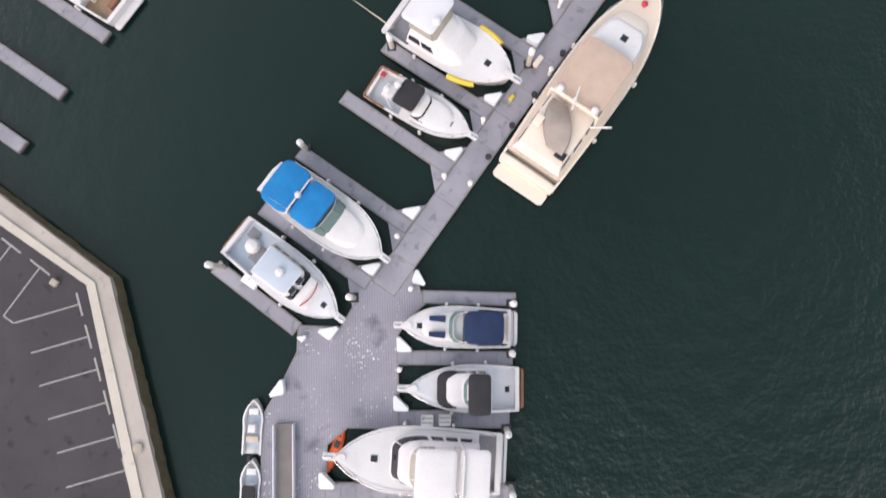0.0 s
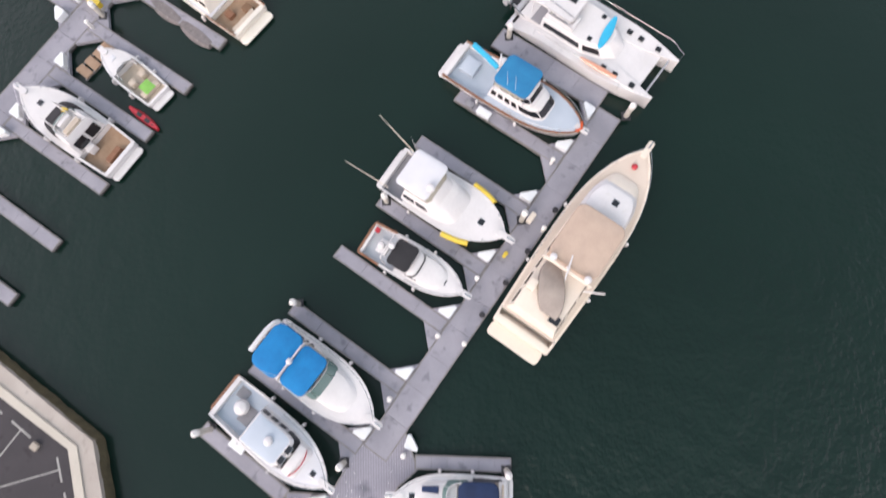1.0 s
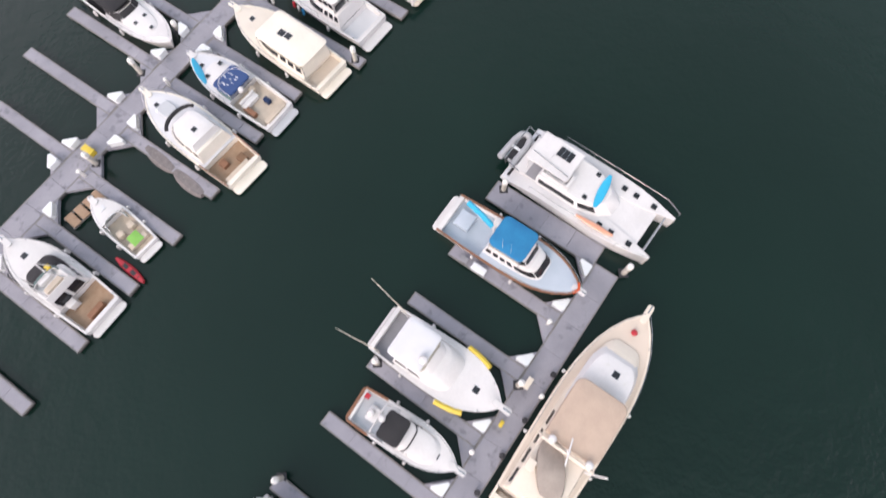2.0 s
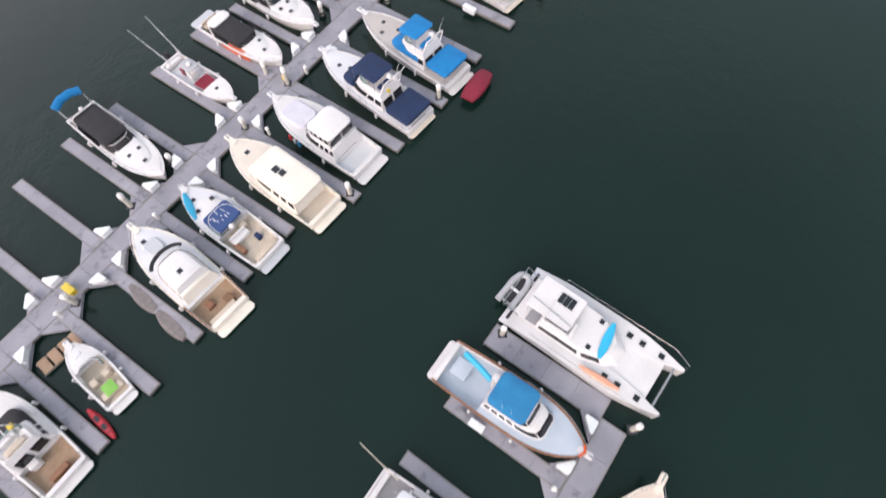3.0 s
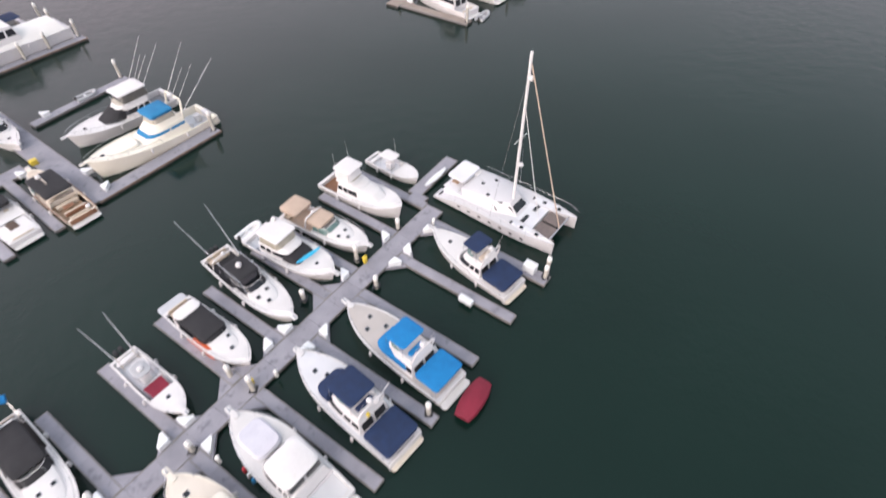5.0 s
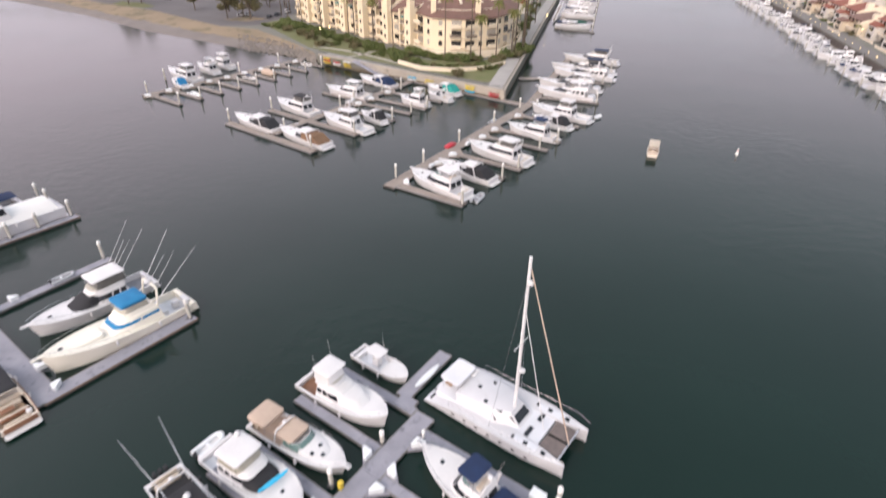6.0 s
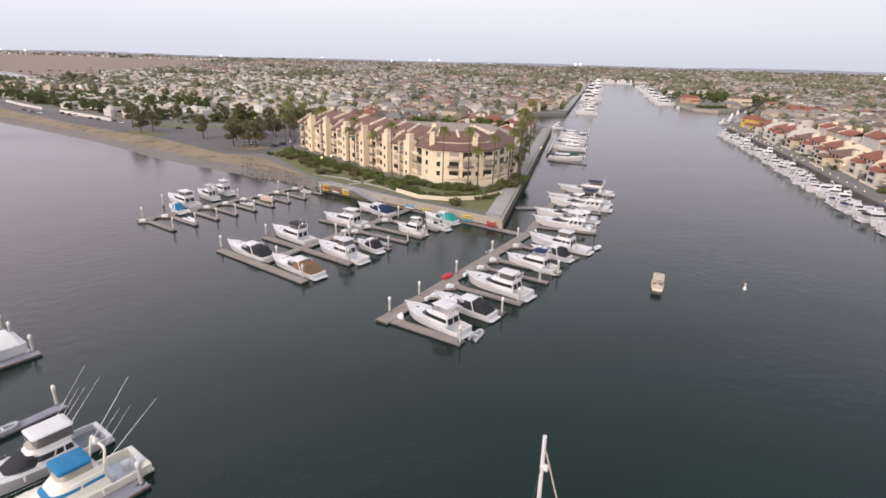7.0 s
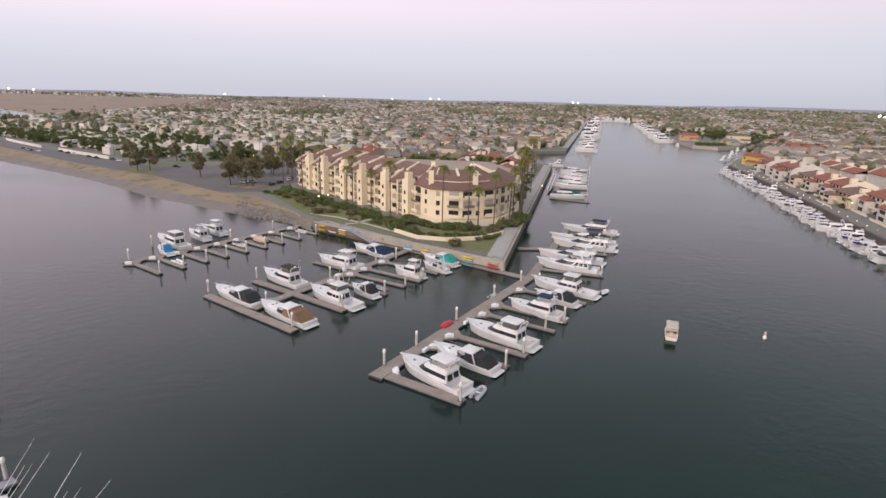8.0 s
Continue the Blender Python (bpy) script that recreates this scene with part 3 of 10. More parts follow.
            f0, f1 = kk + 0.15, total - 1 - kk - 0.15
            for j in range(panes[1]):
                a, b = f0 + (f1 - f0) * j / panes[1], f0 + (f1 - f0) * (j + 1) / panes[1]
                spans.append((a + 0.1, b - 0.1))

            def along(t, f):
                i = min(int(t), total - 2)
                return at(i, f).lerp(at(i + 1, f), t - i)
            for a, b in spans:
                ts = [a] + [i for i in range(int(a) + 1, int(math.ceil(b)))] + [b]
                bm = loft([[along(t, band[0]), along(t, band[1])] for t in ts], False, False, closed=False)
                part("window", bm, glass, ob)
        return ob

    def glass_screen(self, s0, s1, w, z0, h, glass=GREENGLASS, rake=0.05, frame=GEL, panes=3):
        """A wrap-round windscreen that leans aft."""
        low, high = self.ring(s0, s1, w, z0, 0.35, 0.3), self.ring(s0, s1 - rake, w * 0.9, z0 + h, 0.35, 0.3)
        total = len(low)
        fr = tube(high, 0.03, 5)
        ob = self.p("windscreen_frame", fr, frame)
        edges = [0.0] + [total * (i + 1) / (panes + 2) for i in range(panes + 1)] + [total - 1.0]

        def along(r, t):
            i = min(int(t), total - 2)
            return Vector(r[i]).lerp(Vector(r[i + 1]), t - i)
        for a, b in zip(edges, edges[1:]):
            a, b = a + 0.08, b - 0.08
            ts = [a] + [i for i in range(int(a) + 1, int(math.ceil(b)))] + [b]
            part("windscreen_pane", loft([[along(low, t), along(high, t)] for t in ts], False, False, closed=False), glass, ob)
        return ob

    def canopy(self, s0, s1, w, z, material, camber=0.14, drop=0.10, posts=True, r=0.35, name="canvas_top", base=None, label="", side=0.0):
        """A taut soft or hard top on four posts."""
        x0, x1 = self.x(s0), self.x(s1)
        r = min(r, (x1 - x0) * 0.45, w * 0.45)
        rows = []
        for f, zz in ((0.97, -drop), (1.0, 0.0), (0.97, camber * 0.35), (0.8, camber * 0.75), (0.45, camber)):
            cx = (x0 + x1) / 2
            rows.append([(cx + (a - cx) * f, b * f, z + zz) for a, b in rounded(x0, x1, w, r)])
        ob = self.p(name, loft(rows), material, label)
        if posts:
            zb = base if base is not None else self.zs(s0) - 0.1
            for a in (x0 + 0.2, x1 - 0.2):
                for sg in (1, -1):
                    part("post", tube([(a, sg * (w / 2 - 0.08), zb), (a, sg * (w / 2 - 0.12), z - drop + 0.04)], 0.022, 5), STEEL, ob)
        return ob

    def hatch(self, s, y=0.0, size=0.5, material=GLASS, z=None, frame=STEEL):
        if z is None and s < self.raised[0]:
            z = self.raised[1]
        z = (self.zs(s) + 0.06) if z is None else z
        ob = self.p("deck_hatch", box(self.x(s), y, z, size + 0.08, size + 0.08, 0.06, 0.02), frame)
        part("hatch_glass", box(self.x(s), y, z + 0.035, size, size, 0.02, 0.006), material, ob)

    def dome(self, s, y, z, r=0.3, material=GEL, name="radar_dome"):
        self.p(name, lathe([(r * 0.75, 0), (r, r * 0.18), (r, r * 0.55), (r * 0.8, r * 0.95), (r * 0.35, r * 1.15), (0.02, r * 1.2)], 14, at=(self.x(s), y, z)), material)

    def radar(self, s, y, z, length=1.4, turn=60):
        self.p("radar_scanner", box(self.x(s), y, z, length, 0.12, 0.10, 0.03, turn=radians(turn)), GEL)
        self.p("radar_pedestal", lathe([(0.16, -0.35), (0.16, -0.1), (0.1, -0.05)], 10, at=(self.x(s), y, z)), GEL)

    def arch(self, s, w, z0, z1, material=GEL, lean=-0.03, thick=0.16):
        x0, x1 = self.x(s), self.x(s + lean)
        pts = [(x0, w / 2, z0), (x1, w / 2 * 0.93, z1 - 0.25), (x1, w / 2 * 0.78, z1), (x1, -w / 2 * 0.78, z1), (x1, -w / 2 * 0.93, z1 - 0.25), (x0, -w / 2, z0)]
        return self.p("radar_arch", tube(pts, thick, 6), material)

    def platform(self, length, material=GEL, w=None, label=""):
        w = w or self.B * 0.86
        x0 = self.x(0)
        out = rounded(x0 - length, x0 + 0.05, w, min(0.35, length * 0.6))
        self.p("swim_platform", prism(out, 0.28, 0.40, 0.03), material, label)

    def pulpit(self, length=0.9, w=0.55, material=None):
        x1, z = self.x(1), self.zs(1)
        out = rounded(x1 - 0.8, x1 + length, w, 0.2)
        ob = self.p("bow_pulpit", prism(out, z - 0.02, z + 0.08, 0.02), material or self.hull_mat)
        part("anchor", box(x1 + length * 0.55, 0, z + 0.12, length * 0.8, 0.12, 0.1, 0.03), STEEL, ob)
        return ob

    def rail(self, s0=0.45, h=0.62, inset=0.08, ahead=0.0):
        for sg in (1, -1):
            S = [s0 + (1 - s0) * i / 10 for i in range(11)]
            pts = [(self.x(s) + (ahead if s == 1 else 0), sg * max(self.hb(s) - inset, 0.10), self.zs(s) + h) for s in S]
            bm = tube([(pts[0][0], pts[0][1], pts[0][2] - h)] + pts, 0.02, 5)
            for i in (4, 9) if self.lite else (1, 3, 5, 7, 9):
                tube([(pts[i][0], pts[i][1], pts[i][2] - h), pts[i]], 0.014, 4, bm=bm)
            self.p("bow_rail", bm, STEEL)

    def whip(self, s, y, z, length, back=0.25, out=0.0, r=0.018, name="antenna", material=GEL):
        self.p(name, tube([(self.x(s), y, z), (self.x(s) - length * back, y + length * out, z + length * math.sqrt(max(0.05, 1 - back ** 2 - out ** 2)))], r, 5, taper=0.4), material)

    def block(self, name, s, y, z, lx, ly, lz, material, bevel=0.06, label=""):
        return self.p(name, box(self.x(s), y, z + lz / 2, lx, ly, lz, bevel), material, label)

    def seats(self, s0, z, w, material=BEIGESEAT):
        self.block("bench_seat", s0, 0, z, 0.6, w, 0.42, material, 0.08)
        self.block("seat_back", s0 - 0.03, 0, z + 0.4, 0.18, w, 0.38, material, 0.06)

    def fender(self, s, side, length=0.75, r=0.14, material=GEL):
        x, y, z = self.x(s), side * (self.hb(s) + r + 0.04), self.zs(s) - 0.75
        self.p("fender", lathe([(0.03, 0), (r * 0.8, 0.06), (r, 0.16), (r, length - 0.16), (r * 0.8, length - 0.06), (0.03, length)], 8, at=(x, y, z)), material)

    def outboard(self, y=0.0, n=1):
        for i in range(n):
            yy = y + (i - (n - 1) / 2) * 0.55
            ob = self.p("outboard_motor", box(self.x(0) - 0.45, yy, 1.05, 0.55, 0.38, 0.5, 0.1), BLACK)
            part("leg", box(self.x(0) - 0.45, yy, 0.4, 0.22, 0.16, 0.9, 0.04), BLACK, ob)

    def here(self, s, y, z, turn=0.0, tilt=0.0):
        return self.root.matrix_basis @ pose(self.x(s), y, z, tilt, 0, turn)


def board(name, m, length, width, material, label, category="surfboard", thick=0.12):
    """A surfboard, paddle board or kayak shell."""
    rows = []
    for i in range(11):
        u = i / 10
        b = max(width / 2 * math.sin(math.pi * (0.06 + 0.88 * u)) ** 0.6, 0.01)
        x = (u - 0.5) * length
        lift = 0.08 * (2 * u - 1) ** 4
        rows.append([(x, b, lift), (x, b * 0.6, lift + thick * 0.5), (x, -b * 0.6, lift + thick * 0.5), (x, -b, lift), (x, -b * 0.5, lift - thick * 0.5), (x, b * 0.5, lift - thick * 0.5)])
    ob = link(name, loft(rows), material)
    ob.matrix_basis = m
    return tagged(ob, label, category)


def kayak(m, length, width, material, label):
    ob = board("kayak", m, length, width, material, label, "kayak", 0.34)
    for sx in (-0.16, 0.12):
        part("cockpit_well", box(sx * length, 0, 0.17, length * 0.16, width * 0.5, 0.05, 0.02), RUBBER, ob)
    part("hatch_cover", box(0.32 * length, 0, 0.16, 0.25, 0.25, 0.05, 0.02), RUBBER, ob)
    return ob


def dinghy(m, length, width, label, tube_mat=HYPALON, floor_mat=GREYDECK, motor=True, group="tenders"):
    """An inflatable tender: a U of tubes, a floor, a thwart and a small motor."""
    root = thing("inflatable_dinghy", m, label, "dinghy", group)
    r = width * 0.15
    y = width / 2 - r
    pts = [(-length / 2, y, 0.22), (length * 0.15, y, 0.24), (length * 0.36, y * 0.72, 0.30), (length / 2 - r, y * 0.22, 0.38), (length / 2 - r, -y * 0.22, 0.38), (length * 0.36, -y * 0.72, 0.30), (length * 0.15, -y, 0.24), (-length / 2, -y, 0.22)]
    part("tube", tube(pts, r, 10), tube_mat, root)
    part("floor", prism([(-length * 0.42, y), (length * 0.15, y), (length * 0.4, 0.15), (length * 0.4, -0.15), (length * 0.15, -y), (-length * 0.42, -y)], 0.08, 0.14), floor_mat, root)
    part("thwart", box(-length * 0.05, 0, 0.34, 0.26, width * 0.8, 0.05, 0.02), BOXWHITE, root)
    part("transom", box(-length * 0.42, 0, 0.26, 0.05, width * 0.7, 0.4, 0.01), tube_mat, root)
    if motor:
        ob = part("outboard_motor", box(-length * 0.49, 0, 0.55, 0.34, 0.24, 0.4, 0.08), RUBBER, root)
        part("leg", box(-length * 0.49, 0, 0.15, 0.14, 0.1, 0.6, 0.03), RUBBER, ob)
    return root

# ---- usual fittings ----
def fit_out(b, pulpit=0.8, rail=0.42, platform=0.8, platform_mat=None, hatches=((0.82, 0),), size=0.5):
    if pulpit:
        b.pulpit(pulpit)
    if rail:
        b.rail(rail)
    if platform:
        b.platform(platform, platform_mat or b.hull_mat)
    for s, y in hatches:
        b.hatch(s, y, size)
    if b.lite:
        return
    for s in (0.3, 0.6):
        b.fender(s, 1)
        b.fender(s, -1)
    for s in (0.06, 0.88):
        for sg in (1, -1):
            b.block("cleat", s, sg * (b.hb(s) - 0.1), b.zs(s) + 0.04, 0.22, 0.05, 0.06, STEEL, 0.015)


def flybridge(b, s0=0.26, s1=0.72, top=None, topspan=(0.27, 0.47), bridge=(0.27, 0.55), w=None, h=1.35, canvas=None, arch=True, mat_house=None, roof=None, glass=GLASS, curtain=None, topz=1.95):
    """A saloon with an upper steering station and a top over it."""
    w = w or b.B * 0.80
    m = mat_house or b.hull_mat
    z = b.zs((s0 + s1) / 2) - 0.05
    b.house("saloon", s0, s1, w, h, m, z=z, k=0.55, front=0.45, rake=0.11, glass=glass, panes=(2, 3), top=roof)
    zb = z + h
    for y in (w * 0.21, -w * 0.21):
        lo, hi, half = b.x(s0) - 0.025, b.x(s0 + 0.016) - 0.025, w * 0.17
        b.p("aft_door", loft([[(lo, y - half, z + 0.12 * h), (lo, y + half, z + 0.12 * h)], [(hi, y - half, z + 0.84 * h), (hi, y + half, z + 0.84 * h)]], False, False, closed=False), glass)
    b.house("bridge_coaming", bridge[0], bridge[1], w * 0.80, 0.65, m, z=zb + 0.02, k=0.55, front=0.4, rake=0.05, glass=None, tumble=0.94, camber=-0.25)
    b.glass_screen((bridge[0] + bridge[1]) / 2, bridge[1] - 0.02, w * 0.72, zb + 0.62, 0.35, CLEARVINYL if curtain else GREENGLASS)
    b.block("helm_console", bridge[1] - 0.08, 0, zb + 0.1, 0.5, w * 0.4, 0.8, m, 0.08)
    b.block("helm_seat", bridge[0] + 0.06, 0, zb + 0.1, 0.5, w * 0.5, 0.7, canvas or BEIGESEAT, 0.1)
    if curtain:
        b.house("bridge_curtain", topspan[0] + 0.01, topspan[1] - 0.01, w * 0.76, topz - 0.7, curtain, z=zb + 0.55, k=0.75, front=0.6, rake=0.03, tumble=0.96, glass=None, camber=0.0)
    if top:
        b.canopy(topspan[0], topspan[1], w * 0.84, zb + topz, top, base=zb + 0.4, name="bridge_top")
    if arch:
        b.arch(bridge[0] + 0.01, w * 0.82, zb + 0.3, zb + topz + 0.15, m, thick=0.09)
        b.dome(bridge[0], 0.0, zb + topz + 0.2, 0.28)
        b.whip(bridge[0], w * 0.3, zb + topz, 2.2, 0.3)
        b.whip(bridge[0], -w * 0.3, zb + topz, 2.2, 0.3)
    return zb


def express(b, canvas=None, span=(0.16, 0.46), cabin=(0.44, 0.88), screen=(0.38, 0.56), glass=GREENGLASS, arch=True, topz=1.75, w=None, cab_h=0.42):
    """An open cruiser: low raised foredeck, wrap screen, soft top, arch."""
    w = w or b.B * 0.80
    z = b.zs(0.5)
    b.raised = (cabin[1] - 0.10, z + cab_h + 0.04)
    b.house("raised_foredeck", cabin[0], cabin[1], w * 0.92, cab_h, b.hull_mat, z=z - 0.06, k=0.25, front=0.12, rake=0.10, glass=GLASS, panes=(2, 0), band=(0.35, 0.75), camber=0.1)
    b.glass_screen(screen[0], screen[1], w * 0.98, z + 0.12, 0.75, glass, rake=0.07)
    b.block("dashboard", screen[1] - 0.10, 0, z - 0.3, 0.6, w * 0.7, 0.6, b.hull_mat, 0.1)
    b.block("helm_seat", screen[0] - 0.04, -w * 0.2, 0.45, 0.55, 0.6, 0.85, BEIGESEAT, 0.1)
    b.seats(0.06, 0.45, b.B * 0.62)
    if canvas:
        b.canopy(span[0], span[1], w * 0.92, z + topz - 0.75, canvas, camber=0.22, drop=0.30, base=z)
    if arch:
        b.arch(span[0] + 0.02, w * 0.98, b.zs(0.2), z + topz - 0.45, thick=0.09, lean=0.02)
        b.dome(span[0] + 0.04, 0, z + topz - 0.35, 0.24)


# ---- boats on the near pier ----
b = Boat("trawler_yacht", "white trawler with pale blue roof and a red stripe", (-8.1, -5.9), (-17.6, 1.9), 4.1, deck=GELGREY, floor=PALEBLUE, cockpit=0.30, free=(1.1, 1.9), full=0.5, sharp=2.4, pad=0.7, aft=0.5)
b.house("saloon", 0.30, 0.70, 3.0, 1.5, GEL, k=0.75, front=0.75, rake=0.07, panes=(3, 2), top=PALEBLUE)
b.house("forward_trunk", 0.66, 0.80, 2.7, 0.75, GEL, k=0.6, front=0.6, rake=0.05, glass=None)
b.p("red_band", tube([(b.x(0.745), 1.15, b.zs(0.75) + 0.70), (b.x(0.765), 0.6, b.zs(0.75) + 0.73), (b.x(0.772), 0, b.zs(0.75) + 0.75), (b.x(0.765), -0.6, b.zs(0.75) + 0.73), (b.x(0.745), -1.15, b.zs(0.75) + 0.70)], 0.05, 5), BRIGHTRED)
for y in (0.45, -0.45):
    b.hatch(0.635, y, 0.62, GLASS, b.zs(0.5) + 1.40)
b.dome(0.50, 0.1, b.zs(0.5) + 1.55, 0.36)
b.dome(0.16, 0.1, 0.75, 0.62, GEL, "round_cockpit_table")
for s, y, l, w in ((0.10, 0.9, 1.0, 0.9), (0.22, -0.2, 1.1, 1.5)):
    b.block("dark_mat", s, y, 0.52, l, w, 0.04, GREYDECK, 0.01)
fit_out(b, 0.7, 0.45, 0.45, TEAK, ((0.87, 0.0),), 0.4)

b = Boat("aft_cabin_cruiser", "white aft-cabin cruiser under bright blue canvas", (-4.4, -1.3), (-14.3, 6.5), 4.5, deck=GEL, free=(1.25, 1.9), cockpit=0.0, full=0.48, sharp=2.5, pad=0.8, aft=1.1)
b.house("aft_cabin", 0.02, 0.40, 3.7, 0.7, GEL, k=0.8, front=0.8, rake=0.02, panes=(3, 0))
b.canopy(0.01, 0.27, 3.9, 3.3, BLUE, camber=0.25, drop=0.5, base=1.6, r=0.8, label="bright blue canvas cover")
b.canopy(0.28, 0.50, 3.5, 3.45, BLUE, camber=0.22, drop=0.35, base=1.6, r=0.5, label="bright blue bimini")
b.house("aft_curtain", 0.04, 0.48, 3.4, 1.3, CLEARVINYL, z=1.9, k=0.8, front=0.7, rake=0.02, tumble=0.97, glass=None, camber=0.0)
b.glass_screen(0.44, 0.60, 3.3, 1.75, 0.95, GREENGLASS, rake=0.09)
b.house("trunk_cabin", 0.46, 0.86, 3.0, 0.42, GEL, k=0.3, front=0.2, rake=0.10, glass=GLASS, panes=(2, 0))
b.arch(0.275, 3.6, 1.9, 3.85, GEL, lean=0.0, thick=0.07)
b.dome(0.275, 0.0, 3.85, 0.26)
b.whip(0.27, -1.4, 3.6, 2.6, 0.3)
fit_out(b, 0.8, 0.45, 0.5, None, ((0.72, 0.5), (0.66, -0.7)), 0.45)
b.rail(0.02)
dinghy(b.here(-0.075, 0, 0.9, 90, 0) @ pose(0, 0, 0, 70, 0, 0), 3.3, 1.5, "light grey inflatable tender stowed upright on the cruiser's stern", BOXWHITE, motor=False)

b = Boat("picnic_cruiser", "white open cruiser with black bimini and mahogany transom", (3.0, 8.6), (-5.7, 14.3), 3.3, deck=GEL, free=(0.95, 1.5), cockpit=0.36, full=0.5, sharp=2.6, pad=0.7, aft=0.2, floor=GREYHULL)
b.house("trunk_cabin", 0.52, 0.86, 2.5, 0.40, GEL, k=0.3, front=0.2, rake=0.08, panes=(2, 0))
b.house("windscreen_house", 0.46, 0.62, 2.5, 0.85, GEL, k=0.3, front=0.4, rake=0.07, glass=GLASS, panes=(1, 3))
b.canopy(0.29, 0.50, 2.35, 2.55, BLACK, camber=0.12, drop=0.12, base=1.0)
b.arch(0.27, 2.5, 1.0, 2.75, GEL, thick=0.05)
b.dome(0.275, 0.2, 2.75, 0.28)
for sg in (1, -1):
    b.p("mahogany_rail", tube([(b.x(s), sg * (b.hb(s) - 0.03), b.zs(s) + 0.07) for s in (0.0, 0.06, 0.14, 0.22)], 0.10, 6), TEAK)
b.p("mahogany_transom", box(b.x(0.0) - 0.02, 0, 0.62, 0.16, 2.85, 0.85, 0.04), TEAK, "varnished mahogany transom")
b.block("red_cushion", 0.05, 0.95, 0.95, 0.45, 0.45, 0.12, BRIGHTRED)
b.block("engine_box", 0.17, 0, 0.5, 1.0, 1.2, 0.35, GEL)
b.dome(0.15, 0.0, 0.85, 0.32, GEL, "life_ring_box")
fit_out(b, 0.75, 0.5, 0.3, TEAK, ((0.80, 0),), 0.42)

b = Boat("sportfisher", "large white sportfisher with yellow bow fenders and outriggers", (6.7, 13.0), (-3.6, 20.5), 4.7, deck=GEL, free=(1.05, 2.1), cockpit=0.22, full=0.52, sharp=2.5, pad=0.8, aft=0.3)
b.house("saloon", 0.20, 0.68, 3.8, 1.4, GEL, k=0.6, front=0.5, rake=0.13, panes=(2, 0))
b.house("bridge_coaming", 0.22, 0.50, 3.2, 0.7, GEL, z=2.65, k=0.6, front=0.5, rake=0.06, glass=None, camber=-0.2)
b.house("bridge_enclosure", 0.22, 0.44, 3.0, 1.2, CLEARVINYL, z=3.2, k=0.8, front=0.7, rake=0.03, tumble=0.98, glass=None, camber=0.0)
b.canopy(0.17, 0.43, 3.4, 4.6, GELGREY, camber=0.10, drop=0.10, base=3.0, name="hardtop")
b.dome(0.41, -0.6, 4.72, 0.36)
b.whip(0.2, 1.3, 4.6, 2.8, 0.2)
for y in (1.9, -1.9):
    b.whip(0.10, y, 2.2, 4.2, 0.86, 0.12 if y > 0 else -0.12, 0.05, "outrigger", CREAM)
fit_out(b, 0.9, 0.0, 0.4, None, ((0.80, 0),), 0.5)
for sg in (1, -1):
    S = [0.60 + 0.20 * i / 6 for i in range(7)]
    b.p("long_fender", tube([(b.x(s), sg * (b.hb(s) + 0.24), b.zs(s) - 0.12) for s in S], 0.24, 8), YELLOW, "long yellow foam fender")

b = Boat("trawler_yacht", "blue-grey decked trawler with blue canopy and mahogany rails", (13.6, 22.3), (2.0, 30.9), 4.5, deck=PALEBLUE, floor=PALEBLUE, free=(1.15, 2.1), cockpit=0.34, full=0.52, sharp=2.6, rim=TEAK, pad=0.4, aft=0.7)
b.house("saloon", 0.34, 0.78, 3.1, 1.25, GEL, k=0.6, front=0.5, rake=0.09, panes=(4, 3), top=None)
b.house("pilothouse", 0.40, 0.66, 2.7, 1.1, GEL, z=2.7, k=0.7, front=0.6, rake=0.05, panes=(2, 3))
b.canopy(0.36, 0.61, 3.0, 4.25, TEALBLUE, camber=0.2, drop=0.22, base=2.7, r=0.5, label="blue bridge canopy")
b.house("dodger_curtain", 0.37, 0.60, 2.8, 0.6, CLEARVINYL, z=3.5, k=0.8, front=0.7, rake=0.0, tumble=0.98, glass=None, camber=0.0)
b.dome(0.345, 0.6, 3.7, 0.42)
b.p("mast", tube([(b.x(0.335), 0.3, 1.3), (b.x(0.335), 0.3, 5.4)], 0.08, 7), GEL)
b.p("boom", tube([(b.x(0.33), 0.3, 2.7), (b.x(0.10), 0.9, 2.9)], 0.09, 7), GEL)
b.p("furled_sail", tube([(b.x(0.32), 0.42, 2.85), (b.x(0.22), 0.75, 2.95), (b.x(0.10), 1.05, 2.95)], 0.26, 8), SKYBLUE, "light blue sail cover")
b.block("cockpit_bench", 0.12, 0.2, 0.55, 1.5, 1.6, 0.5, PALEBLUE)
b.whip(0.46, -1.2, 4.3, 2.0, 0.1)
b.whip(0.52, -1.2, 4.3, 2.0, 0.1)
fit_out(b, 0.5, 0.5, 0.65, GEL, ((0.70, 0.0),), 0.7)
b.p("anchor_winch", tube([(b.x(0.965), 0.5, 2.2), (b.x(0.985), 0.0, 2.25), (b.x(0.965), -0.5, 2.2)], 0.12, 6), ORANGE, "rusty orange anchor chain")

